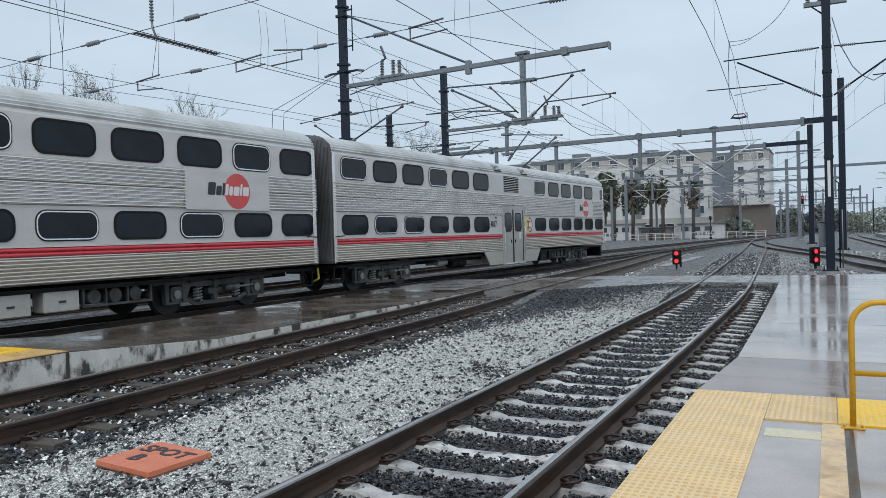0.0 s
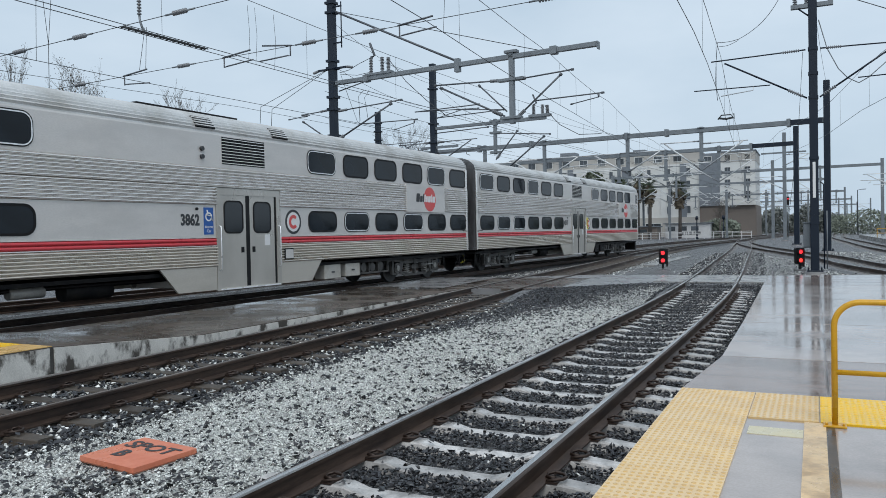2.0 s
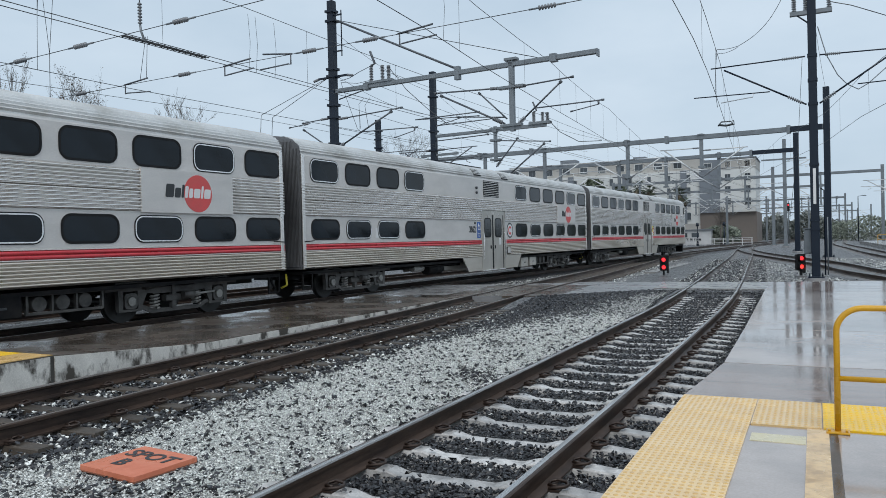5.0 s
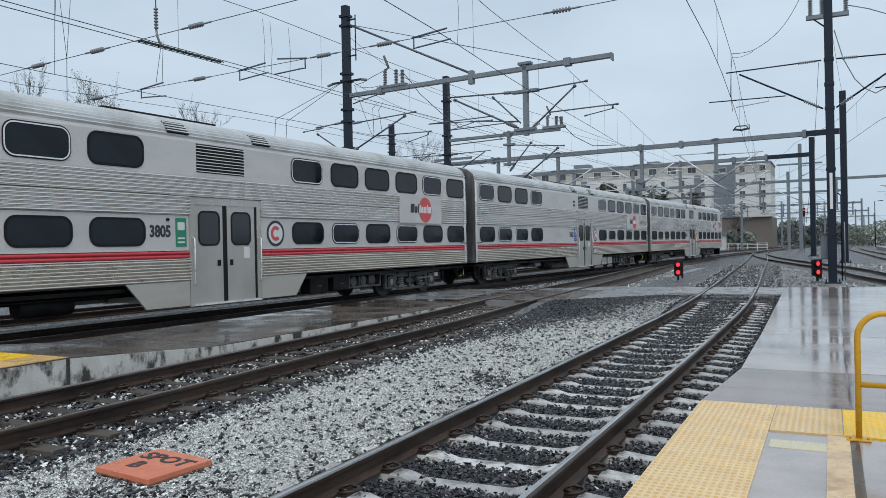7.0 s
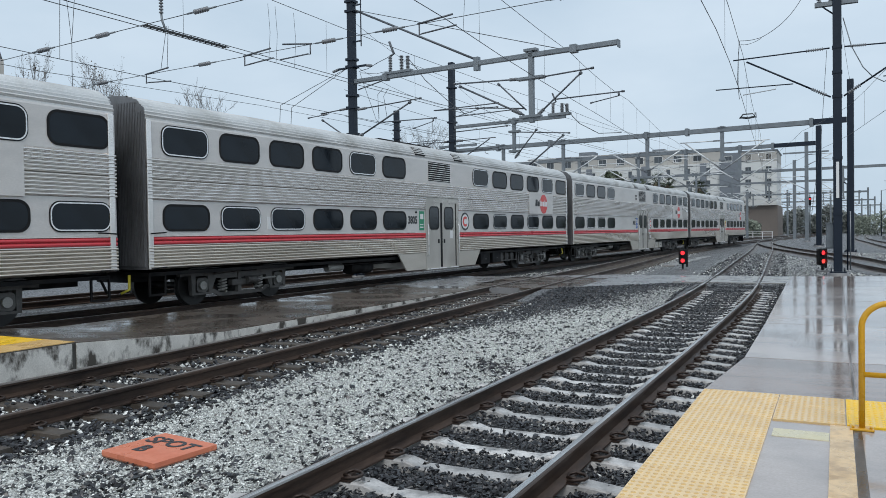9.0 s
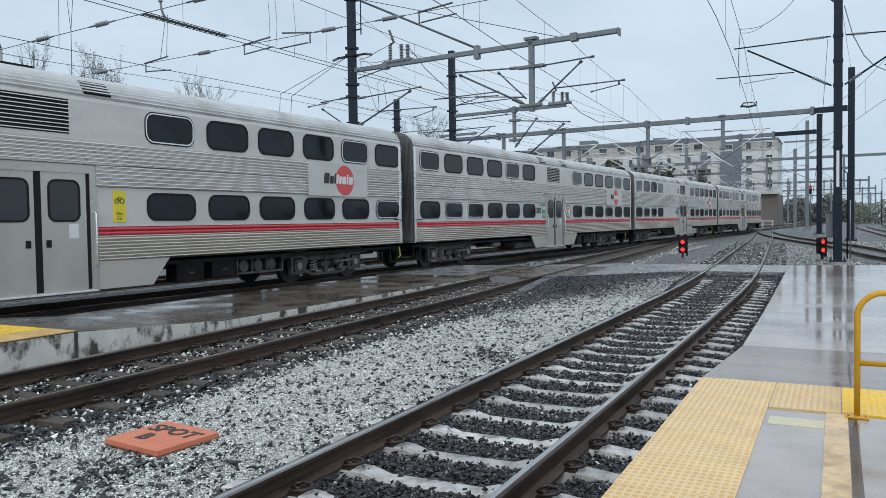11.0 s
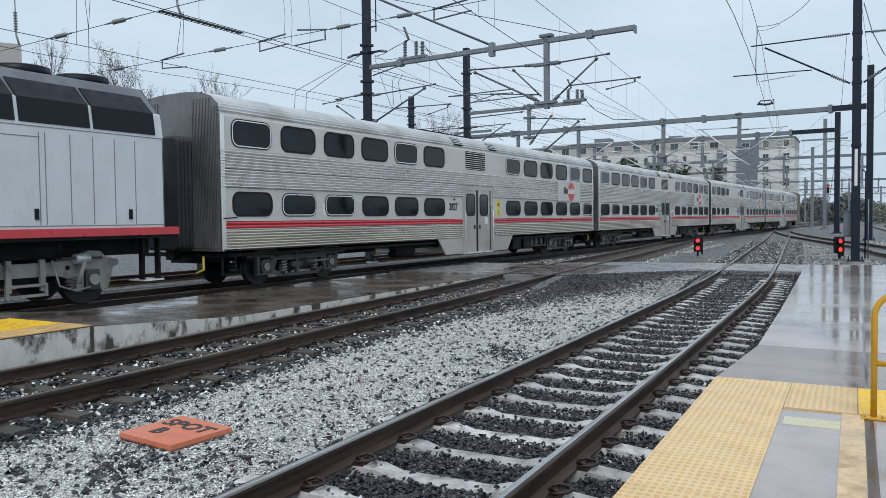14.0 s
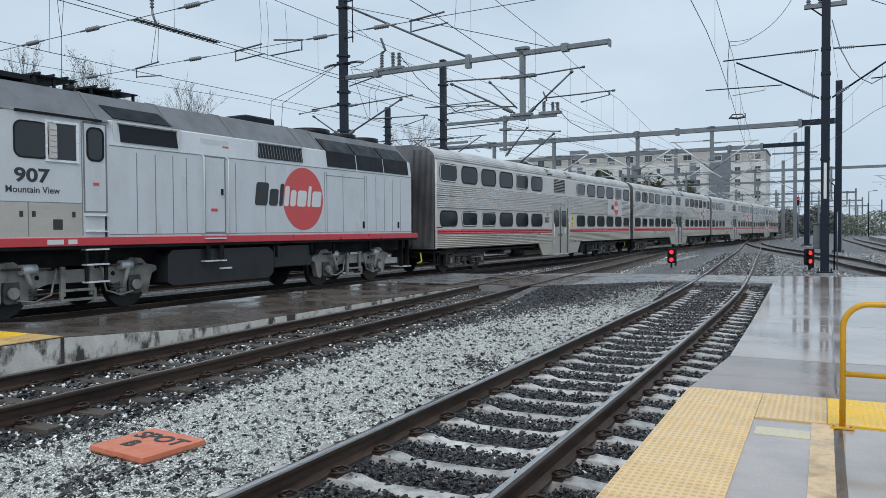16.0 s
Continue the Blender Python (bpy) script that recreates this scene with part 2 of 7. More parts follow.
BEIGE = mat("worn_beige_strip", (0.7, 0.5, 0.28), 0.32, 0, 0.12, 4, 0.05, 80, (0.34, 0.22, 0.12), 0.75, 7)
SEAM = mat("dark_joint", (0.07, 0.066, 0.06), 0.4, 0, 0.3, 4)
YRAIL = mat("yellow_handrail_paint", (0.62, 0.33, 0.015), 0.3, 0, 0.1, 3, 0.03, 50, (0.45, 0.22, 0.02), 0.4, 5)
ASPH = mat("wet_asphalt", (0.2, 0.2, 0.203), 0.3, 0, 0.25, 1.5, 0.3, 130, (0.12, 0.12, 0.123), 0.6, 0.9)
PANEL = mat("crossing_panel", (0.25, 0.245, 0.235), 0.3, 0, 0.15, 2, 0.1, 100, (0.15, 0.145, 0.14), 0.6, 1.5, piece=0.1)
SPOT = mat("orange_board", (0.68, 0.215, 0.12), 0.35, 0, 0.08, 4, 0.03, 60, (0.5, 0.13, 0.07), 0.5, 4)
WOODE = mat("board_edge", (0.32, 0.12, 0.07), 0.6, 0, 0.2, 10)
BLACKP = mat("black_mast_paint", (0.011, 0.018, 0.031), 0.42, 0, 0.2, 2, 0.04, 40, spec=0.3)
GALV = mat("galvanised_steel", (0.2, 0.222, 0.24), 0.5, 0.35, 0.15, 2.5, 0.04, 40, (0.13, 0.145, 0.16), 0.5, 2)
GALVD = mat("dark_galvanised_tube", (0.1, 0.11, 0.125), 0.5, 0.3, 0.15, 2.5)
GALVL = mat("pale_galvanised_tube", (0.6, 0.62, 0.63), 0.4, 0.3, 0.12, 2.5)
INSUL = mat("grey_insulator", (0.17, 0.18, 0.195), 0.35, 0, 0.12)
WIRE = mat("overhead_wire", (0.05, 0.055, 0.06), 0.5, 0.4, 0.1)
SIGH = mat("black_signal_housing", (0.01, 0.01, 0.011), 0.5, 0, 0.15, spec=0.25)
LAMP_R = mat("red_signal_lens", (1.0, 0.03, 0.04), 0.3, 0, 0.02, bump=0, glow=1.6)
LAMP_O = mat("orange_red_signal_lens", (1.0, 0.05, 0.04), 0.3, 0, 0.02, bump=0, glow=1.6)
BARK = mat("grey_bark", (0.10, 0.088, 0.078), 0.8, 0, 0.25, 5, 0.3, 30)
LEAF = mat("rust_winter_leaf", (0.10, 0.075, 0.05), 0.7, 0, 0.2, island=0.4)
FROND = mat("palm_frond", (0.045, 0.062, 0.03), 0.6, 0, 0.2, island=0.35)
DEADF = mat("dead_palm_skirt", (0.10, 0.08, 0.055), 0.8, 0, 0.2, island=0.35)
# Green paled toward grey: distance haze is put into this colour.
HEDGE = mat("haze_paled_foliage", (0.2, 0.225, 0.18), 0.7, 0, 0.25, 1.0, 0.2, 5, island=0.2)
CREAMW = mat("cream_stucco", (0.6, 0.61, 0.6), 0.75, 0, 0.07, 0.5, 0.05, 10, (0.55, 0.53, 0.48), 0.4, 0.3)
GREYW = mat("slate_grey_stucco", (0.17, 0.19, 0.215), 0.7, 0, 0.06, 0.5, 0.05, 10)
TANW = mat("tan_stucco", (0.4, 0.385, 0.36), 0.75, 0, 0.07, 0.5, 0.05, 10)
WIN = mat("building_window_glass", (0.06, 0.07, 0.08), 0.15, 0, 0.3, 0.4, 0, piece=0.5)
WHITEB = mat("white_siding", (0.60, 0.60, 0.60), 0.6, 0, 0.1, 1.0)
BRICK = mat("brown_base_wall", (0.17, 0.145, 0.128), 0.8, 0, 0.15, 1.0)
LEAFY = mat("grey_green_leaves", (0.1, 0.12, 0.075), 0.7, 0, 0.25, 1.0, 0.2, 5, island=0.4)
# Pale grey-green carrying the haze of distance in its colour.
FARG = mat("haze_tinted_trees", (0.2, 0.215, 0.2), 0.9, 0, 0.3, 0.4)


# ---- building tools ----
def part(name, bm, material, parent=None, label=""):
    me = bpy.data.meshes.new(name)
    bm.to_mesh(me)
    bm.free()
    me.materials.append(material)
    ob = new(name, me)
    if parent:
        ob.parent = parent
    if label:
        ob["label"] = label
    return ob


def share(name, ob, parent, m):
    """Another object on the same mesh."""
    o = new(name, ob.data)
    o.parent = parent
    o.matrix_basis = m
    return o


def thing(name, m, label, category, group="", kind=""):
    e = new(name)
    e.empty_display_size = 0.2
    e.matrix_basis = m
    return tagged(e, label, category, group, kind)


def box(bm, x0, x1, y0, y1, z0, z1, bev=0.0):
    v = [bm.verts.new((x, y, z)) for x in (x0, x1) for y in (y0, y1) for z in (z0, z1)]
    f = [bm.faces.new([v[i] for i in q]) for q in
         ((0, 1, 3, 2), (4, 6, 7, 5), (0, 4, 5, 1), (2, 3, 7, 6), (0, 2, 6, 4), (1, 5, 7, 3))]
    if bev:
        es = list({e for q in f for e in q.edges})
        bmesh.ops.bevel(bm, geom=es, offset=bev, segments=1, affect="EDGES")
    return bm


def B(x0, x1, y0, y1, z0, z1, bev=0.0):
    return box(bmesh.new(), x0, x1, y0, y1, z0, z1, bev)


def tube(bm, pts, r, seg=8, r2=None, caps=True):
    """A round bar along points; r2: radius at its end."""
    pts = [Vector(p) for p in pts]
    rings = []
    a = None
    for i, p in enumerate(pts):
        d = (pts[min(i + 1, len(pts) - 1)] - pts[max(i - 1, 0)]).normalized()
        if a is None:
            a = d.cross(Vector((0, 0, 1)) if abs(d.z) < 0.95 else Vector((1, 0, 0)))
        a = (a - d * a.dot(d)).normalized()
        b = a.cross(d)
        rr = r[i] if isinstance(r, list) else r if r2 is None else r + (r2 - r) * i / (len(pts) - 1)
        rings.append([bm.verts.new(p + rr * (math.cos(2 * math.pi * k / seg) * a + math.sin(2 * math.pi * k / seg) * b)) for k in range(seg)])
    for u, w in zip(rings, rings[1:]):
        for k in range(seg):
            f = bm.faces.new((u[k], u[(k + 1) % seg], w[(k + 1) % seg], w[k]))
            f.smooth = seg > 5
    if caps:
        bm.faces.new(rings[0][::-1])
        bm.faces.new(rings[-1])
    return bm


def T(pts, r, seg=8, r2=None):
    return tube(bmesh.new(), pts, r, seg, r2)


def ridged(bm, p, q, r, n=7, seg=10):
    """A ribbed insulator from p to q."""
    p, q = Vector(p), Vector(q)
    pts, rad = [p], [r * 0.45]
    for i in range(n):
        for f, g in ((0.2, 0.45), (0.3, 1.0), (0.7, 0.9), (0.8, 0.45)):
            pts.append(p.lerp(q, (i + f) / n))
            rad.append(r * g)
    return tube(bm, pts + [q], rad + [r * 0.45], seg)


def slab(bm, outline, axis, a, b):
    """A flat outline (list of 2D points) given thickness along an axis from a to b."""
    def at(p, w):
        return {"x": (w, p[0], p[1]), "y": (p[0], w, p[1]), "z": (p[0], p[1], w)}[axis]
    u = [bm.verts.new(at(p, a)) for p in outline]
    w = [bm.verts.new(at(p, b)) for p in outline]
    bm.faces.new(u[::-1])
    bm.faces.new(w)
    for i in range(len(u)):
        j = (i + 1) % len(u)
        bm.faces.new((u[i], u[j], w[j], w[i]))
    bmesh.ops.recalc_face_normals(bm, faces=bm.faces)
    return bm


def S(outline, axis, a, b):
    return slab(bmesh.new(), outline, axis, a, b)


def rounded(cx, cy, w, h, r, n=4):
    """Outline of a rounded rectangle."""
    o = []
    for sx, sy, a0 in ((1, 1, 0), (-1, 1, 90), (-1, -1, 180), (1, -1, 270)):
        for k in range(n + 1):
            a = radians(a0 + 90 * k / n)
            o.append((cx + sx * (w / 2 - r) + r * math.cos(a), cy + sy * (h / 2 - r) + r * math.sin(a)))
    return o


def ring(bm, outer, inner, axis, a, b):
    """A frame between two outlines of equal length."""
    def at(p, w):
        return {"x": (w, p[0], p[1]), "y": (p[0], w, p[1]), "z": (p[0], p[1], w)}[axis]
    o0, o1 = [bm.verts.new(at(p, a)) for p in outer], [bm.verts.new(at(p, b)) for p in outer]
    i0, i1 = [bm.verts.new(at(p, a)) for p in inner], [bm.verts.new(at(p, b)) for p in inner]
    for i in range(len(outer)):
        j = (i + 1) % len(outer)
        for q in ((o0[i], o0[j], o1[j], o1[i]), (i0[j], i0[i], i1[i], i1[j]), (o1[i], o1[j], i1[j], i1[i]), (o0[j], o0[i], i0[i], i0[j])):
            bm.faces.new(q)
    bmesh.ops.recalc_face_normals(bm, faces=bm.faces)
    return bm


def words(name, text, size, material, parent, m, label="", bold=0.0, depth=0.002, aspect=1.0):
    """Lettering with the built-in font, centred at the pose m, lying in its x-y plane."""
    cu = bpy.data.curves.new(name, "FONT")
    cu.body, cu.size, cu.align_x, cu.align_y, cu.extrude, cu.offset, cu.resolution_u = text, size, "CENTER", "CENTER", depth, bold, 3
    tmp = bpy.data.objects.new(name, cu)
    me = bpy.data.meshes.new_from_object(tmp)
    bpy.data.objects.remove(tmp)
    bpy.data.curves.remove(cu)
    if aspect != 1.0:
        for v in me.vertices:
            v.co.x *= aspect
    me.materials.clear()
    me.materials.append(material)
    ob = new(name, me)
    ob.parent = parent
    ob.matrix_basis = m
    if label:
        ob["label"] = label
    return ob


def pile(name, verts, faces, material, label, category):
    me = bpy.data.meshes.new(name)
    me.from_pydata(verts, [], faces)
    me.materials.append(material)
    return tagged(new(name, me), label, category, kind="stuff")


# ---- lines of the tracks ----
def spline(knots):
    """A smooth x(y) through a few knots (y, x)."""
    ys, xs = [k[0] for k in knots], [k[1] for k in knots]
    ms = [(xs[min(i + 1, len(xs) - 1)] - xs[max(i - 1, 0)]) / (ys[min(i + 1, len(ys) - 1)] - ys[max(i - 1, 0)]) for i in range(len(xs))]

    def f(y):
        if y <= ys[0]:
            return xs[0] + ms[0] * (y - ys[0])
        if y >= ys[-1]:
            return xs[-1] + ms[-1] * (y - ys[-1])
        i = max(k for k in range(len(ys) - 1) if ys[k] <= y)
        h = ys[i + 1] - ys[i]
        t = (y - ys[i]) / h
        return ((2 * t ** 3 - 3 * t * t + 1) * xs[i] + (t ** 3 - 2 * t * t + t) * h * ms[i]
                + (3 * t * t - 2 * t ** 3) * xs[i + 1] + (t ** 3 - t * t) * h * ms[i + 1])
    return f


# the train's way: arc length from a point abreast of (-14.6, 10); a slow right-hand curve, then straight
def heading(s):
    return 0.0370 + 0.00045 * min(max(s + 8.6, 0.0), 60.0)


WAY = {0: (-14.594, 10.0)}
for k in range(0, 330):
    a = heading(k + 0.5)
    WAY[k + 1] = (WAY[k][0] + math.sin(a), WAY[k][1] + math.cos(a))
for k in range(0, -130, -1):
    a = heading(k - 0.5)
    WAY[k - 1] = (WAY[k][0] - math.sin(a), WAY[k][1] - math.cos(a))


def way(s):
    k = math.floor(s)
    (x0, y0), (x1, y1) = WAY[k], WAY[k + 1]
    return x0 + (x1 - x0) * (s - k), y0 + (y1 - y0) * (s - k)


LINE_NEAR = spline([(-20, -2.55), (0, -2.56), (12, -2.57), (20, -2.66), (28, -3.02), (43, -3.9), (62, -5.0), (91, -6.95), (115, -8.1), (150, -6.7), (260, -0.3)])
LINE_MID = spline([(-20, -7.55), (0, -7.6), (6, -7.66), (10, -7.85), (15, -8.03), (21, -8.5), (27, -8.85), (34, -9.2), (46, -9.95), (60, -10.9), (80, -10.7), (100, -9.7), (260, 0.1)])
LINE_TRAIN = spline([(way(s)[1], way(s)[0]) for s in range(-120, 321, 20)])
LINE_BEHIND = spline([(-60, -20.5), (0, -19.6), (30, -18.6), (60, -17.2), (100, -15.2), (140, -12.4), (180, -7.5), (260, -2.5)])
LINE_RIGHT = spline([(10, 8.6), (25, 4.6), (36, 2.0), (46, 0.6), (57, -1.7), (70, -4.2), (84, -6.2), (100, -7.7), (120, -8.2), (260, -0.2)])
LINE_FAR = spline([(20, 9.5), (45, 6.0), (62, 4.6), (80, 4.0), (128, 3.2), (260, 8.0)])


# ---- ground ----
def build_ground():
    bm = bmesh.new()
    for y0, y1, n in ((-60, 160, 44), (160, 1800, 10)):
        for i in range(n):
            a, b = y0 + (y1 - y0) * i / n, y0 + (y1 - y0) * (i + 1) / n
            xs = [-1500, -300, -60, -30, -15, 0, 15, 60, 300, 1500]
            for p, q in zip(xs, xs[1:]):
                bm.faces.new([bm.verts.new(v) for v in ((p, a, -0.25), (q, a, -0.25), (q, b, -0.25), (p, b, -0.25))])
    bmesh.ops.remove_doubles(bm, verts=bm.verts, dist=0.001)
    tagged(part("ground", bm, BALLAST), "dark wet railway ballast reaching to the horizon", "ground", kind="structure")
    # pale gravel laid between the two near tracks
    for y0, y1 in ((-8, 19), (30, 78)):
        bm = bmesh.new()
        prev = None
        n = int((y1 - y0) / 1.5)
        for i in range(n + 1):
            y = y0 + (y1 - y0) * i / n
            l, r = LINE_MID(y) + 1.45, LINE_NEAR(y) - 1.25
            row = [bm.verts.new((l + (r - l) * k / 6, y, -0.225 + 0.035 * math.sin(math.pi * k / 6))) for k in range(7)]
            if prev:
                for k in range(6):
                    bm.faces.new((prev[k], prev[k + 1], row[k + 1], row[k]))
            prev = row
        tagged(part("gravel_bed", bm, PALE if y0 < 0 else BED), "pale grey gravel bed between the tracks", "gravel", kind="structure")


    # gravel beyond the track of the train, shade darkened into its colour
    bm = bmesh.new()
    prev = None
    for i in range(46):
        y = -30 + 3 * i
        row = [bm.verts.new((x, y, -0.2)) for x in (LINE_BEHIND(y) + 1.3, LINE_TRAIN(y) - 1.25)]
        if prev and row[1].co.x - row[0].co.x > 0.3:
            bm.faces.new((prev[0], prev[1], row[1], row[0]))
        prev = row
    tagged(part("gravel_bed", bm, SHADY), "grey gravel bed behind the train", "gravel", kind="structure")
    # dark ballast banked up to the crossing
    bm = bmesh.new()
    rows = []
    for i in range(9):
        y = 16.5 + i * 1.0
        l, r = LINE_MID(y) + 0.9, LINE_NEAR(y) - 0.9
        rows.append([bm.verts.new((l + (r - l) * k / 6, y, bank(y) - 0.012)) for k in range(7)])
    for a, b in zip(rows, rows[1:]):
        for k in range(6):
            bm.faces.new((a[k], a[k + 1], b[k + 1], b[k]))
    tagged(part("gravel_bank", bm, BALLAST), "dark wet ballast banked up to the crossing", "gravel", kind="structure")
    bm = bmesh.new()
    for line, off in ((LINE_NEAR, (-1.5, -0.86)), (LINE_NEAR, (-0.66, 0.66)), (LINE_NEAR, (0.86, 1.5))):
        vs = [bm.verts.new((line(y) + o, y, z)) for y, z in ((23.2, -0.22), (24.45, -0.04)) for o in off]
        bm.faces.new((vs[0], vs[1], vs[3], vs[2]))
    tagged(part("gravel_bank", bm, BALLAST), "dark wet ballast banked up to the crossing", "gravel", kind="structure")


def bank(y):
    t = min(max((y - 16.5) / 5.0, 0.0), 1.0)
    return -0.235 + 0.2 * t * t * (3 - 2 * t)


# ---- tracks ----
def sweep(line, off, profile, y0, y1, step):
    """A profile of (sideways, up) points swept along a line at a sideways offset."""
    bm = bmesh.new()
    prev = None
    n = max(2, int((y1 - y0) / step))
    for i in range(n + 1):
        y = y0 + (y1 - y0) * i / n
        d = (line(y + 0.05) - line(y - 0.05)) / 0.1
        c = 1 / math.sqrt(1 + d * d)
        row = [bm.verts.new((line(y) + (off + px) * c, y - (off + px) * c * d, pz)) for px, pz in profile]
        if prev:
            for k in range(len(profile)):
                j = (k + 1) % len(profile)
                bm.faces.new((prev[k], prev[j], row[j], row[k]))
        prev = row
    bmesh.ops.recalc_face_normals(bm, faces=bm.faces)
    return bm


RAILP = [(-0.075, -0.17), (0.075, -0.17), (0.075, -0.155), (0.012, -0.13), (0.01, -0.045), (0.036, -0.035), (0.036, -0.008), (0.028, 0.0),
         (-0.028, 0.0), (-0.036, -0.008), (-0.036, -0.035), (-0.01, -0.045), (-0.012, -0.13), (-0.075, -0.155)]
HEADP = [(-0.012, 0.0), (0.03, 0.0), (0.037, -0.012), (0.033, 0.0025), (0.01, 0.004), (-0.012, 0.003)]


def tie_mesh(bm, m, dished):
    prof = [(-1.27, -0.195), (-0.95, -0.165), (-0.5, -0.165), (-0.36, -0.205), (0.36, -0.205), (0.5, -0.165), (0.95, -0.165), (1.27, -0.195)]
    if not dished:
        prof = [(-1.28, -0.17), (1.28, -0.17)]
    rows = []
    for x, z in prof:
        rows.append([bm.verts.new(m @ Vector(v)) for v in ((x, -0.125, -0.36), (x, -0.088, z - 0.012), (x, -0.076, z), (x, 0.076, z), (x, 0.088, z - 0.012), (x, 0.125, -0.36))])
    for a, b in zip(rows, rows[1:]):
        for k in range(5):
            bm.faces.new((a[k], b[k], b[k + 1], a[k + 1]))
    bm.faces.new(rows[0])
    bm.faces.new(rows[-1][::-1])
    return bm


def clip_mesh():
    bm = tube(bmesh.new(), [(-0.03, -0.075, 0.015), (0.03, -0.075, 0.03), (0.085, -0.05, 0.035), (0.095, 0.0, 0.035), (0.07, 0.045, 0.04), (0.0, 0.05, 0.05),
                            (-0.05, 0.03, 0.035), (-0.05, -0.01, 0.025), (0.02, -0.02, 0.025)], 0.013, 6)
    box(bm, -0.05, 0.05, -0.09, 0.07, 0.0, 0.012)
    return bm


def build_track(line, y0, y1, near, dished, tie_mat, label, clips=None, head=RHEAD):
    t = thing("railway_track", Matrix.Identity(4), label, "railway track", "station tracks")
    for side in (-0.753, 0.753):
        r = part("rail", sweep(line, side, RAILP, y0, y1, 1.5), RAIL, t, "brown weathered steel rail")
        part("rail_head", sweep(line, side, HEADP if side < 0 else [(-x, z) for x, z in HEADP], y0, y1, 1.5), head, r, "polished running surface")
    first = clip = None
    rest = bmesh.new()
    y, k = y0 + 0.2, 0
    while y < y1:
        a = -math.degrees(math.atan((line(y + 0.1) - line(y - 0.1)) / 0.2))
        m = pose(line(y), y, 0, 0, 0, a)
        skip = any(p0 < y < p1 for p0, p1 in PANELS.get(line, ()))
        if skip:
            pass
        elif near and near[0] <= y <= near[1]:
            m = m @ pose(random.uniform(-0.02, 0.02), 0, random.uniform(-0.006, 0.006), 0, 0, random.uniform(-0.8, 0.8))
            if first is None:
                first = part("tie", tie_mesh(bmesh.new(), Matrix.Identity(4), dished), tie_mat, t)
                first.matrix_basis = m
            else:
                share("tie", first, t, m)
            if clips and clips[0] <= y <= clips[1]:
                for side in (-0.753, 0.753):
                    for s in (-1, 1):
                        cm = m @ pose(side + s * 0.1, 0, -0.165, 0, 0, 0 if s > 0 else 180)
                        if clip is None:
                            clip = part("rail_clip", clip_mesh(), CLIP, t)
                            clip.matrix_basis = cm
                        else:
                            share("rail_clip", clip, t, cm)
        else:
            tie_mesh(rest, m, dished)
        y += 0.61
        k += 1
    tagged(part("far_tie_bed", rest, GTIE if dished else tie_mat, t), kind="stuff")
    return t


PANELS = {LINE_NEAR: ((24.4, 28.3),), LINE_MID: ((20.8, 26.8),)}


def track_bed(line, y0, y1, parent, drop=0.0, material=BED, label="damp grey gravel between the ties"):
    """Gravel filled between the ties almost to their tops."""
    bm = bmesh.new()
    prev = None
    n = int((y1 - y0) / 2)
    for i in range(n + 1):
        y = y0 + (y1 - y0) * i / n
        row = [bm.verts.new((line(y) + x, y, z - drop)) for x, z in ((-1.75, -0.255), (-1.4, -0.182), (1.4, -0.182), (1.75, -0.255))]
        if prev:
            for k in range(3):
                bm.faces.new((prev[k], prev[k + 1], row[k + 1], row[k]))
        prev = row
    part("track_bed", bm, material, parent, label)


def build_tracks():
    t = build_track(LINE_NEAR, -12, 175, (-8, 24.4), True, TIE, "wet railway track on dished concrete ties beside the platform", (1.5, 22))
    build_track(LINE_MID, -12, 175, (0.5, 30), False, WTIE, "railway track on dark ties beside the island platform", (1.5, 16), RDULL)
    t = build_track(LINE_TRAIN, -100, 300, None, False, WTIE, "railway track carrying the commuter train", head=RDULL)
    track_bed(LINE_TRAIN, -40, 112, t, -0.016, DIMBED, "wet black ballast almost covering the ties, darkened for the train's shade")
    t = build_track(LINE_BEHIND, -40, 240, None, False, WTIE, "railway track behind the commuter train", head=RDULL)
    track_bed(LINE_BEHIND, -38, 120, t, 0.0, BED)
    track_bed(LINE_NEAR, 28.4, 174, t)
    t = build_track(LINE_RIGHT, 12, 200, None, True, TIE, "railway track curving in beyond the platform end")
    track_bed(LINE_RIGHT, 30, 84, t, 0.006)
    t = build_track(LINE_FAR, 24, 240, None, True, TIE, "railway track beside the distant platform")
    track_bed(LINE_FAR, 30, 200, t, 0.012)


# ---- platforms and crossing ----
def tile(w, l, px=0.043, py=0.061, rx=0.0155, ry=0.0175):
    """A tactile tile with rows of raised oval domes, its corner at the origin."""
    bm = box(bmesh.new(), 0.002, w - 0.002, 0.002, l - 0.002, -0.02, 0.006)
    for f in bm.faces:
        f.material_index = 1
    nx, ny = max(1, int(w / px)), max(1, int(l / py))
    for i in range(nx):
        for j in range(ny):
            x, y = (i + 0.5) * w / nx, (j + 0.5) * l / ny
            lo = [bm.verts.new((x + rx * math.cos(a), y + ry * math.sin(a), 0.006)) for a in (0, 1.05, 2.09, 3.14, 4.19, 5.24)]
            hi = [bm.verts.new((x + rx * 0.7 * math.cos(a), y + ry * 0.7 * math.sin(a), 0.0095)) for a in (0, 1.05, 2.09, 3.14, 4.19, 5.24)]
            bm.faces.new(hi)
            for k in range(6):
                bm.faces.new((lo[k], lo[(k + 1) % 6], hi[(k + 1) % 6], hi[k]))
    return bm


def edge_x(y):
    """The platform's edge beside the near track."""
    pts = [(-12, -1.08), (7.08, -1.08), (8.75, -0.93), (12, -0.97), (24.3, -1.22)]
    return float(np.interp(y, [p[0] for p in pts], [p[1] for p in pts]))


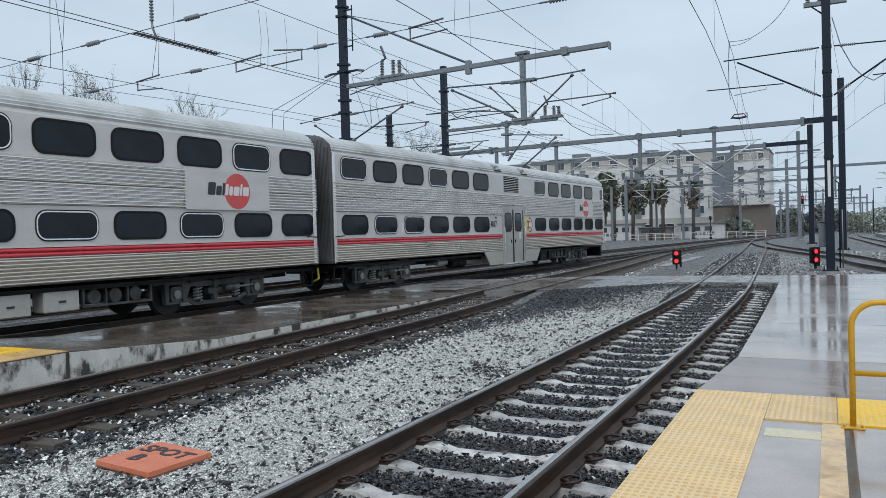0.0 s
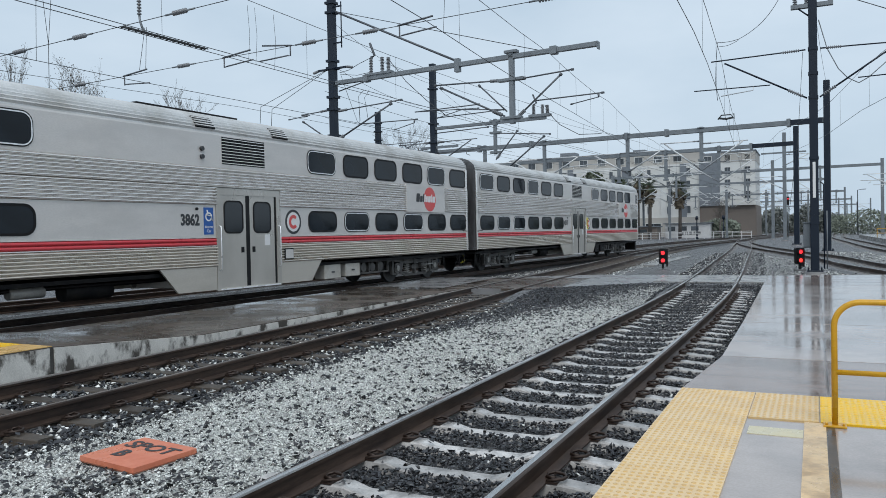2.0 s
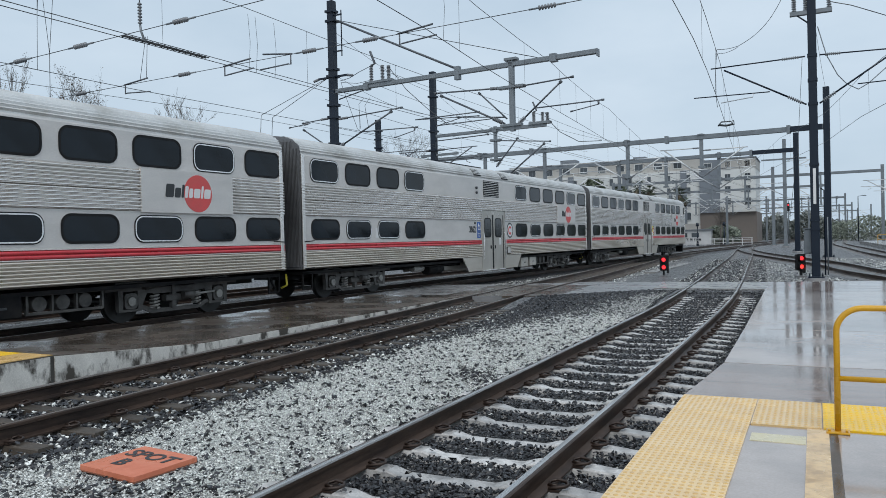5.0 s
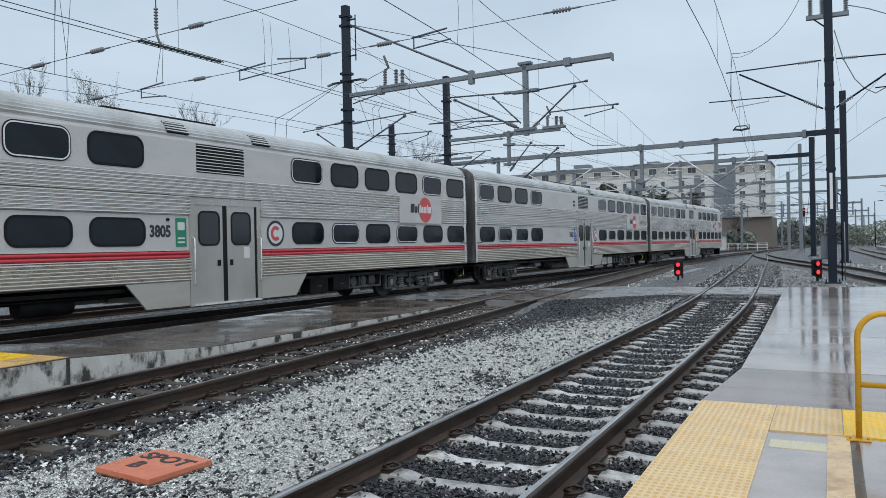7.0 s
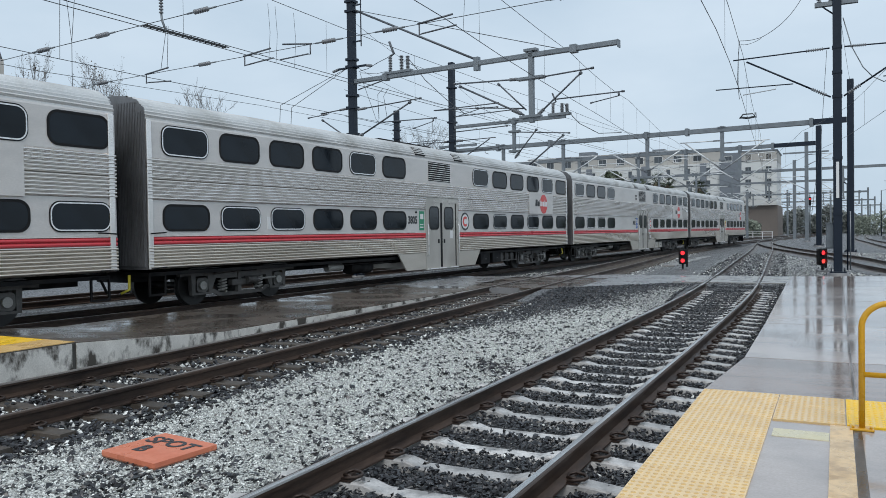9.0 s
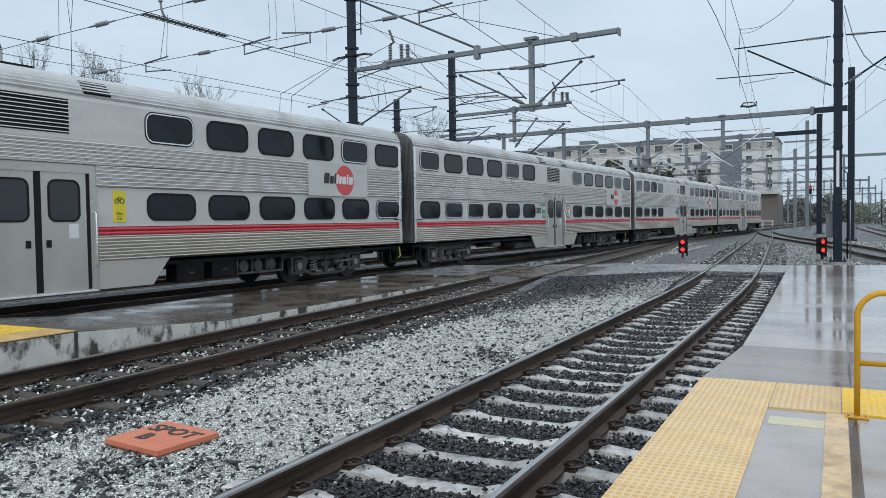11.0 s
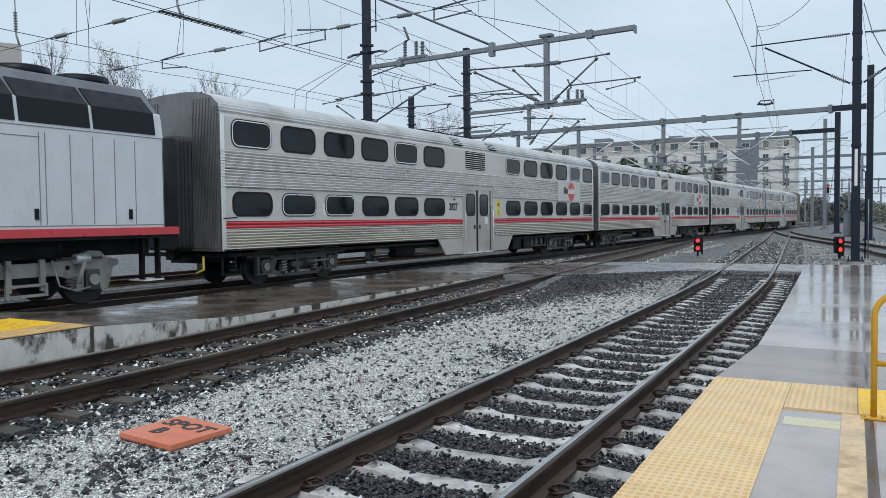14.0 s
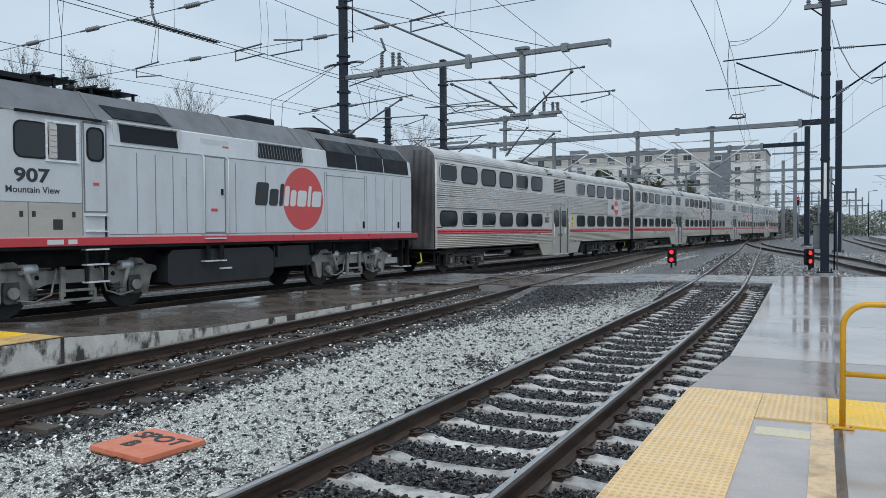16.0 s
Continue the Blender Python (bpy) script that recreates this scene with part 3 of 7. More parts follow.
def build_platform():
    p = thing("platform", pose(0, 0, 0), "rain-wet grey concrete station platform with yellow edge tiles", "platform", kind="structure")
    ys = [-12, -5, 1.0, 6.15, 7.085, 9.05, 12.4, 16.6, 20.6, 24.3]
    out = [(edge_x(y) + 0.02, y) for y in ys] + [(1.6, 25.3), (9.5, 26.4), (9.5, -12)]
    part("base", S(out, "z", -0.45, 0.17), CONC, p)
    for a, b in zip(ys, ys[1:]):
        cuts = [None, 0.1, 1.75, 5.2, 9.5]
        for u, v in zip(cuts, cuts[1:]):
            g = 0.013
            ub, ua = (edge_x(b), edge_x(a)) if u is None else (u + g, u + g)
            far = b
            if b == 24.3:
                o = [(ua, a + g), (v - g, a + g), (v - g, 24.75 + 0.26 * v), (ub, 24.75 + 0.26 * ub)]
            else:
                o = [(ua, a + g), (v - g, a + g), (v - g, far - g), (ub, far - g)]
            part("slab", S(o, "z", 0.16, 0.2), CONCB if a in (7.085, 20.6) else CONC, p)
    # edge tiles, the cross strip and the bright strip
    first = None
    for k in range(20):
        m = pose(-1.075, 7.085 - 0.61 * (k + 1), 0.205)
        if first is None:
            first = part("tactile_tile", tile(0.615, 0.61), TACT, p, "faded yellow tactile tile with raised domes")
            first.data.materials.append(TACTV)
            first.matrix_basis = m
        else:
            share("tactile_tile", first, p, m)
    q = part("tactile_tile", tile(0.485, 0.93), TACT, p, "faded yellow tactile tile with raised domes")
    q.data.materials.append(TACTV)
    q.matrix_basis = pose(-0.457, 6.155, 0.205)
    for k in range(3):
        q = part("tactile_tile", tile(0.61, 0.93), TACTB, p, "bright yellow tactile tile with raised domes")
        q.matrix_basis = pose(0.032 + 0.613 * k, 6.155, 0.205)
    part("painted_bar", B(-0.43, -0.076, 5.68, 5.9, 0.2, 0.204), CREAM, p, "cream painted bar")
    part("painted_strip", B(-0.072, 0.068, -6, 6.15, 0.2, 0.205), BEIGE, p, "worn beige painted strip")
    part("side_strip", B(0.07, 0.125, -6, 6.15, 0.2, 0.203), CONCD, p, "narrow brown strip beside the beige strip")


def build_handrail():
    h = thing("handrail", pose(0.126, 6.1, 0.205), "yellow painted tubular steel handrail on the platform", "handrail")
    arc = [(0.17 - 0.17 * math.cos(radians(a)), 0, 0.715 + 0.17 * math.sin(radians(a))) for a in range(0, 91, 9)]
    part("top_rail", T([(0, 0, 0.0)] + arc + [(2.4, 0, 0.885)], 0.021, 14), YRAIL, h)
    part("mid_rail", T([(0.0, 0, 0.385), (2.4, 0, 0.385)], 0.019, 12), YRAIL, h)
    part("post", T([(2.4, 0, 0), (2.4, 0, 0.885)], 0.021, 12), YRAIL, h)
    for x in (0, 2.4):
        bp = part("base_plate", B(x - 0.075, x + 0.075, -0.06, 0.06, -0.003, 0.012, 0.003), YRAIL, h)
        for sx in (-0.055, 0.055):
            part("bolt", T([(x + sx, -0.03, 0.012), (x + sx, -0.03, 0.03)], 0.01, 6), YRAIL, bp)


def build_island():
    p = thing("island_platform", pose(0, 0, 0), "rain-wet brown concrete island platform sloping down to the crossing", "platform", kind="structure")
    prof = [(-14, 0.2), (7.05, 0.2), (9.2, 0.01), (20.9, -0.012)]
    def sheet(x0, x1, lift):
        bm = bmesh.new()
        rows = []
        for y, z in prof:
            rows.append([bm.verts.new(v) for v in ((x0, y, -0.4), (x0, y, z + lift), (x1, y, z + lift), (x1, y, -0.4))])
        for a, b in zip(rows, rows[1:]):
            for k in range(3):
                bm.faces.new((a[k], a[k + 1], b[k + 1], b[k]))
        bm.faces.new(rows[0][::-1])
        bm.faces.new(rows[-1])
        bmesh.ops.recalc_face_normals(bm, faces=bm.faces)
        return bm
    part("slab", sheet(-12.72, -9.33, 0), CONCD, p)
    # the light streaked concrete face toward the track, in cast lengths
    cuts = [-14, -8, -2, 4.0, 6.98, 7.04, 9.9, 13.4, 16.9, 20.9]
    for a, b in zip(cuts, cuts[1:]):
        za, zb = np.interp((a, b), [q[0] for q in prof], [q[1] for q in prof])
        dark = b - a < 0.2
        bm = S([(a + 0.004, -0.4), (b - 0.004, -0.4), (b - 0.004, zb - 0.012), (a + 0.004, za - 0.012)], "x", -9.335, -9.31 if dark else -9.3)
        part("face_panel", bm, SEAM if dark else FACE, p, "dark vertical joint" if dark else "pale concrete face with dark rain streaks")
    part("edge_kerb", sheet(-9.56, -9.315, 0.004), CONCD, p)
    first = None
    for k in range(6):
        for c, (x, w, mt) in enumerate(((-9.93, 0.61, TACT), (-10.55, 0.61, TACTB), (-11.17, 0.61, TACTB))):
            q = part("tactile_tile", tile(w, 0.61, 0.076, 0.087, 0.026, 0.026), mt, p, "yellow tactile tile with raised domes")
            q.matrix_basis = pose(x, 7.03 - 0.61 * (k + 1), 0.207)
    for y in (10.2, 13.6, 17.0):
        part("joint", B(-12.7, -9.6, y, y + 0.02, np.interp(y, [q[0] for q in prof], [q[1] for q in prof]) - 0.01, np.interp(y, [q[0] for q in prof], [q[1] for q in prof]) + 0.003), SEAM, p)


def build_crossing():
    c = thing("crossing", pose(0, 0, 0), "wet grey asphalt pedestrian crossing between the platforms", "crossing", kind="structure")
    o = [(-13.2, 20.92), (-9.4, 20.92), (-7.0, 21.6), (-4.4, 24.4), (-1.25, 24.3), (-1.25, 28.3), (-4.6, 28.4), (-7.3, 28.6), (-10.4, 26.8), (-13.2, 26.2)]
    part("asphalt", S(o, "z", -0.4, -0.042), ASPH, c)
    for line, y0, y1, n, top, m in ((LINE_NEAR, 24.6, 28.1, 1, -0.012, PANEL), (LINE_MID, 21.2, 26.4, 3, -0.036, CONCD)):
        for k in range(n):
            a, b = y0 + (y1 - y0) * k / n, y0 + (y1 - y0) * (k + 1) / n
            for u, v in ((-1.75, -0.82), (-0.67, 0.67), (0.82, 1.75)):
                part("panel", S([(line(a) + u, a + 0.01), (line(a) + v, a + 0.01), (line(b) + v, b - 0.01), (line(b) + u, b - 0.01)], "z", -0.1, top), m, c)


def build_spot_board():
    s = thing("marker_board", pose(-5.06, 4.59, -0.18, 0.0, 1.0, -5.2), "flat orange square marker board lying on the gravel", "sign")
    part("board", S(rounded(0, 0, 0.675, 0.63, 0.012), "z", 0.012, 0.05), SPOT, s)
    part("board_core", S(rounded(0, 0, 0.67, 0.625, 0.012), "z", 0.0, 0.012), WOODE, s)
    words("lettering", "SPOT", 0.225, CHAR, s, pose(0.0, 0.12, 0.0525), "black lettering", bold=0.005, aspect=1.05)
    words("lettering", "B", 0.215, CHAR, s, pose(-0.09, -0.1, 0.0525), "black letter", bold=0.006)


build_ground()
build_tracks()
build_platform()
build_handrail()
build_island()
build_crossing()
build_spot_board()


# ---- the train ----
FRONT = [(0.0, 33.63), (0.5, 36.23), (1.0, 38.78), (1.5, 41.24), (2.0, 43.78), (2.5, 46.38), (3.0, 48.84), (3.5, 51.2), (4.0, 53.62), (6.5, 65.72), (7.0, 68.19),
         (7.5, 70.72), (8.0, 73.25), (8.5, 75.75), (9.0, 78.34), (11.5, 91.74), (12.0, 94.41), (12.5, 97.22), (13.0, 100.06), (13.5, 102.86), (14.0, 105.66),
         (14.5, 108.45), (15.0, 111.27), (15.5, 114.06), (16.0, 116.84)]
CAR = 25.70
front_at = spline(FRONT)


def on_way(s, half):
    """The pose of a vehicle whose middle is at s and whose trucks stand half before and behind it."""
    (xa, ya), (xb, yb) = way(s - half), way(s + half)
    return pose((xa + xb) / 2, (ya + yb) / 2, 0, 0, 0, -math.degrees(math.atan2(xb - xa, yb - ya)))


def wheelset(r, material):
    bm = tube(bmesh.new(), [(-0.75, 0, 0), (0.75, 0, 0)], 0.08, 10)
    for s in (-1, 1):
        tube(bm, [(s * 0.69, 0, 0), (s * 0.73, 0, 0)], r + 0.025, 28)
        tube(bm, [(s * 0.69, 0, 0), (s * 0.82, 0, 0)], r, 28)
        tube(bm, [(s * 0.82, 0, 0), (s * 0.85, 0, 0)], 0.14, 12)
        for k in range(6):
            a = k * math.pi / 3
            tube(bm, [(s * 0.822, 0.27 * math.cos(a), 0.27 * math.sin(a)), (s * 0.832, 0.27 * math.cos(a), 0.27 * math.sin(a))], 0.05, 8)
    return bm


ROLLERS = []


def coach_truck(car, yc, r=0.457, base=2.6):
    """A four-wheel truck: cast side frames with pedestal legs, equaliser bars, coil springs and journal boxes."""
    for dy in (-base / 2, base / 2):
        w = part("wheelset", wheelset(r, WHEEL), WHEEL, car, "worn steel wheels on an axle")
        w.matrix_basis = pose(0, yc + dy, r)
        ROLLERS.append((w, yc + dy, r))
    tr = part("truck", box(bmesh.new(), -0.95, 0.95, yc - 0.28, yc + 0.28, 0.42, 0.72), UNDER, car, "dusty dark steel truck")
    half = [(0.5, 0.74), (0.72, 0.86), (1.05, 0.9), (1.6, 0.9), (1.95, 0.78), (1.95, 0.7), (1.62, 0.72), (1.6, 0.3), (1.5, 0.3), (1.49, 0.69),
            (1.11, 0.69), (1.1, 0.3), (1.02, 0.3), (0.86, 0.62), (0.5, 0.6)]
    bar = [(0.0, 0.17), (0.72, 0.17), (0.94, 0.27), (1.1, 0.27), (1.1, 0.35), (0.9, 0.36), (0.68, 0.26), (0.0, 0.26)]
    for s in (-1, 1):
        x0, x1 = (0.98, 1.1) if s > 0 else (-1.1, -0.98)
        o = [(yc + a, z) for a, z in half] + [(yc - a, z) for a, z in half[::-1]]
        part("side_frame", S(o, "x", x0, x1), TRUCK, tr, "weathered cast side frame")
        o = [(yc + a, z) for a, z in bar[1:-1]] + [(yc - a, z) for a, z in bar[-2:0:-1]]
        part("equaliser_bar", S(o, "x", *sorted((s * 1.02, s * 1.07))), TRUCK, tr)
        for dy in (-base / 2, base / 2):
            part("journal_box", S(rounded(yc + dy, 0.48, 0.34, 0.34, 0.09), "x", *sorted((s * 0.9, s * 1.12))), TRUCK, tr)
            part("axle_cap", T([(s * 1.12, yc + dy, 0.47), (s * 1.16, yc + dy, 0.47)], 0.1, 14), LTRUCK, tr)
            part("pedestal_tie", B(*sorted((s * 1.0, s * 1.1)), yc + dy - 0.3, yc + dy + 0.3, 0.25, 0.3), TRUCK, tr)
        for dy in (-0.62, 0.62):
            coil = [(s * 1.06 + 0.1 * math.cos(a * 0.9), yc + dy + 0.1 * math.sin(a * 0.9), 0.27 + 0.0105 * a) for a in range(32)]
            part("spring", T(coil, 0.022, 5), LTRUCK, tr)
        part("bolster_hanger", B(*sorted((s * 1.02, s * 1.12)), yc - 0.16, yc - 0.04, 0.24, 0.86), TRUCK, tr)
        part("bolster_end", B(*sorted((s * 0.95, s * 1.13)), yc - 0.34, yc + 0.34, 0.4, 0.56, 0.02), TRUCK, tr)
        part("brake_cylinder", T([(s * 1.17, yc + 0.1, 0.52), (s * 1.17, yc + 0.42, 0.52)], 0.095, 12), TRUCK, tr)
        part("push_rod", T([(s * 1.17, yc + 0.42, 0.52), (s * 1.17, yc + 1.12, 0.54)], 0.028, 8), LTRUCK, tr)
        part("shock_absorber", T([(s * 1.15, yc - 0.3, 0.8), (s * 1.15, yc - 0.95, 0.74)], 0.04, 8), TRUCK, tr)


def flutes(z0, z1, n, out=0.046, x=1.5):
    """Points of a ribbed stretch of the side, going up: rounded ribs with a narrow groove over each."""
    pts = []
    h = (z1 - z0) / n
    for i in range(n):
        z = z0 + i * h
        pts.append((x - 0.012, z))
        for a in (-80, -52, -26, 0, 26, 52, 80):
            pts.append((x + out * math.cos(radians(a)), z + h * (0.46 + 0.42 * math.sin(radians(a)))))
        pts.append((x - 0.012, z + h * 0.92))
    return pts


def shell(profile, y0, y1, mirror=True):
    """A strip of the side or roof, both sides of the car, from rear to front."""
    bm = bmesh.new()
    for s in ((1, -1) if mirror else (1,)):
        a = [bm.verts.new((s * x, y0, z)) for x, z in profile]
        b = [bm.verts.new((s * x, y1, z)) for x, z in profile]
        for i in range(len(profile) - 1):
            q = (a[i], a[i + 1], b[i + 1], b[i])
            bm.faces.new(q if s < 0 else q[::-1])
    return bm


WINDOWS_FRONT = [1.21, 2.92, 4.62, 6.34, 8.03, 9.75]
WINDOWS_REAR = [24.27, 22.59, 20.89, 19.2, 17.51, 15.81]


def logo(car, x, yc, zc, w):
    """The emblem: a red disc with dark and white strokes for its wordmark, reading toward the front."""
    r = w * 0.31
    cy = yc + w * 0.20
    part("emblem_disc", S([(cy + r * math.cos(a * math.pi / 20), zc + r * math.sin(a * math.pi / 20)) for a in range(40)], "x", x, x + 0.004), DISC, car, "faded red round emblem")
    k = w / 2.2
    dark, white = [], []
    y = cy - r - 0.86 * k
    for wd, ht in ((0.37, 0.47), (0.27, 0.35), (0.11, 0.47)):
        dark.append((y, y + wd * k, ht * k))
        y += (wd + 0.045) * k
    y = cy - r * 0.97
    for wd, ht in ((0.15, 0.43), (0.18, 0.35), (0.3, 0.35), (0.1, 0.46), (0.32, 0.35)):
        white.append((y, y + wd * k, ht * k))
        y += (wd + 0.05) * k
    base = zc - 0.17 * k
    for strokes, m in ((dark, CHAR), (white, WHITEV)):
        for a, b, h in strokes:
            o = [(p + 0.14 * (q - base), q) for p, q in rounded((a + b) / 2, base + h / 2, b - a, h, min(0.06 * k, (b - a) * 0.35))]
            part("emblem_stroke", S(o, "x", x + 0.004, x + 0.007), m, car)


SHARED = {}


def window(car, side, d, z, h, bright):
    y = 12.975 - d
    key = ("w", h, bright)
    if key not in SHARED:
        g = part("window", S(rounded(0, 0, 1.26, h - 0.07, 0.185, 6), "x", 0.0, 0.008), GLASS, car, "dark tinted window")
        f = part("window_frame", ring(bmesh.new(), rounded(0, 0, 1.34, h + 0.02, 0.225, 6), rounded(0, 0, 1.25, h - 0.08, 0.18, 6), "x", 0.0, 0.014), GASKET, g)
        extra = None
        if bright:
            extra = part("window_trim", ring(bmesh.new(), rounded(0, 0, 1.3, h - 0.03, 0.205, 6), rounded(0, 0, 1.25, h - 0.08, 0.18, 6), "x", 0.012, 0.02), ALU, g)
        SHARED[key] = (g.data, f.data, extra.data if extra else None)
    else:
        gd, fd, ed = SHARED[key]
        g = new("window", gd)
        g.parent = car
        g["label"] = "dark tinted window"
        f = new("window_frame", fd)
        f.parent = g
        if ed:
            e = new("window_trim", ed)
            e.parent = g
    g.matrix_basis = pose(1.505 if side > 0 else -1.505, y, z, 0, 0, 0 if side > 0 else 180)


def door(car, side):
    """The double sliding doors in the car's middle, with their surround, skirt and grab bars."""
    X = 1.5 * side
    def sb(a, b):
        return (X + a, X + b) if side > 0 else (X - b, X - a)
    def yy(d):
        return 12.975 - d
    x0, x1 = sb(-0.02, 0.03)
    for o in ([(yy(15.67), 0.95), (yy(15.16), 0.39), (yy(13.96), 0.39), (yy(13.96), 0.95)], [(yy(11.61), 0.95), (yy(11.61), 0.39), (yy(10.32), 0.39), (yy(9.86), 0.95)]):
        part("skirt", S(o, "x", *sb(-0.03, 0.021)), SKIRT, car, "stained steel skirt beside the doors")
    fr = part("door_surround", ring(bmesh.new(), [(yy(13.95), 0.36), (yy(11.62), 0.36), (yy(11.62), 2.84), (yy(13.95), 2.84)],
                                    [(yy(13.79), 0.42), (yy(11.78), 0.42), (yy(11.78), 2.68), (yy(13.79), 2.68)], "x", x0, x1), DOORM, car)
    part("door_track", B(*sb(0.03, 0.05), yy(14.5), yy(11.0), 2.86, 2.89), DOORM, car)
    part("threshold", B(*sb(0.0, 0.06), yy(13.85), yy(11.7), 0.37, 0.40), ALU, car)
    part("centre_seal", B(*sb(0.0, 0.016), yy(12.93), yy(12.79), 0.42, 2.68), GASKET, car)
    part("side_seal", B(*sb(0.0, 0.012), yy(11.86), yy(11.78), 0.42, 2.68), GASKET, car)
    for a, b, hd in ((13.78, 12.93, 13.06), (12.79, 11.86, 12.66)):
        leaf = part("door_leaf", B(*sb(0.0, 0.014), yy(a), yy(b), 0.42, 2.69), DOORM, car)
        c = (yy(a) + yy(b)) / 2
        part("door_window", S(rounded(c, 2.14, 0.6, 0.74, 0.13), "x", *sb(0.014, 0.019)), CABGL, leaf)
        part("window_gasket", ring(bmesh.new(), rounded(c, 2.14, 0.67, 0.81, 0.16), rounded(c, 2.14, 0.59, 0.73, 0.12), "x", *sb(0.014, 0.025)), GASKET, leaf)
        part("latch", B(*sb(0.014, 0.024), yy(hd) - 0.05, yy(hd) + 0.05, 1.26, 1.4), GASKET, leaf)
    part("notice", B(*sb(0.014, 0.018), yy(12.24), yy(12.04), 1.42, 1.7), WHITEV, car)
    for d in (13.86, 11.7):
        part("grab_bar", T([(X + side * 0.03, yy(d), 0.85), (X + side * 0.09, yy(d), 0.88), (X + side * 0.09, yy(d), 1.9), (X + side * 0.03, yy(d), 1.93)], 0.016, 8), ALU, car)


def louver(car, side, d0, d1, z0, z1):
    X = 1.5 * side
    y0, y1 = 12.975 - d1, 12.975 - d0
    lv = part("louver", B(min(X + side * 0.004, X + side * 0.008), max(X + side * 0.004, X + side * 0.008), y0, y1, z0, z1), GASKET, car, "dark ventilation louver")
    n = 9
    for k in range(n):
        z = z0 + (k + 0.5) * (z1 - z0) / n
        a, b = sorted((X + side * 0.006, X + side * 0.028))
        part("slat", B(a, b, y0, y1, z - 0.012, z + 0.004), STEEL, lv)


def coach(number, label, rear_windows, front_windows, bright_low, bright_up, sign=None, roundel=False, logo_on=True, cab=False):
    car = thing("passenger_car", Matrix.Identity(4), label, "train car", "commuter train")
    y0, y1 = -12.36, 12.56
    rear = 0.04 if number == "3827" else 0.0
    low = flutes(0.95, 1.43, 7)
    da, db = 12.975 - 13.93, 12.975 - 11.64
    for ya, yb in ((y0, da), (db, y1)):
        part("lower_fluting", shell([(1.46, 0.93), (1.5, 0.95)] + low + [(1.5, 1.43)], ya, yb), STEELW, car, "road-stained fluted steel side")
        part("red_stripe", shell([(1.5, 1.46)] + flutes(1.46, 1.63, 2, 0.03) + [(1.5, 1.63)], ya, yb), RED, car, "red stripe on two ribs")
        part("plain_rib", shell([(1.5, 1.43), (1.523, 1.436), (1.523, 1.454), (1.5, 1.46)], ya, yb), STEEL, car)
        part("plain_rib", shell([(1.5, 1.63), (1.52, 1.634), (1.52, 1.643), (1.5, 1.648)], ya, yb), STEEL, car)
        part("lower_band", shell([(1.5, 1.648), (1.503, 1.66), (1.503, 2.4), (1.5, 2.42)], ya, yb), BAND, car, "smooth grey window band")
        part("middle_fluting", shell([(1.5, 2.42)] + flutes(2.425, 2.87, 6) + [(1.503, 2.87)], ya, yb), STEEL, car, "fluted stainless steel side")
    part("door_recess", B(-1.47, 1.47, da - 0.05, db + 0.05, 0.4, 2.9), DOORM, car)
    part("upper_fluting", shell([(1.503, 2.868)] + flutes(2.872, 3.315, 6) + [(1.5, 3.32)], y0, y1), STEEL, car, "fluted stainless steel side")
    part("upper_band", shell([(1.5, 3.32), (1.503, 3.335), (1.503, 4.1), (1.49, 4.14)], y0, y1), BAND, car, "smooth grey window band")
    roof = [(1.49, 4.138)]
    for k in range(23):
        a = radians(3 + 87 * k / 22)
        x, z = 1.49 * math.cos(a) ** 0.62, 4.14 + 0.58 * math.sin(a)
        bumpy = 0.024 if 0 < k < 17 and k % 2 else 0.0
        roof.append((x + bumpy, z + bumpy * 0.6))
    roof[-1] = (0.0, 4.72)
    part("roof", shell(roof, y0, y1), ROOF, car, "pale ribbed roof")
    # ends, floor and bellows
    end = [(1.46, 0.93), (1.5, 4.14)] + [(x, z) for x, z in roof[::3]] + [(0.0, 4.72)]
    end = end + [(-x, z) for x, z in end[::-1] if x > 0]
    for y, t in ((y0, 0.03), (y1, -0.03)):
        ew = part("end_wall", S(end, "y", y, y + t), ENDM, car, "steel end wall with upright ribs, darkened for the gap's shade")
        ribs = bmesh.new()
        e_out = y - 0.028 if t > 0 else y + 0.028
        for k in range(17):
            for sg in (-1, 1):
                xr = sg * (0.62 + 0.05 * k)
                zt = 4.3 if abs(xr) > 1.2 else 4.52
                box(ribs, xr - 0.016, xr + 0.016, min(y, e_out), max(y, e_out), 1.0, zt)
        part("end_ribs", ribs, ENDM, ew)
    for ys in (y0, y1 - 0.17):
        for a, b in ((1.495, 1.54), (-1.54, -1.495)):
            part("corner_post", B(a, b, ys, ys + 0.13, 0.93, 4.12, 0.012), STEEL, car, "smooth steel corner post")
    if number == "3862":
        cb = part("control_box", B(1.52, 1.56, 12.975 - 11.5, 12.975 - 11.14, 1.02, 1.32, 0.008), GASKET, car)
        part("box_door", B(1.56, 1.568, 12.975 - 11.475, 12.975 - 11.165, 1.05, 1.29), BAND, cb)
    if number == "3862":
        for z in (3.55, 3.74):
            part("marker_lamp", T([(1.5, 12.975 - 14.35, z), (1.56, 12.975 - 14.35, z)], 0.055, 12), CHAR, car)
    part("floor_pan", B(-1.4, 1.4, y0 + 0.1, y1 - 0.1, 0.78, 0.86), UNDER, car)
    ends = (y0,) if cab else (y0, y1)
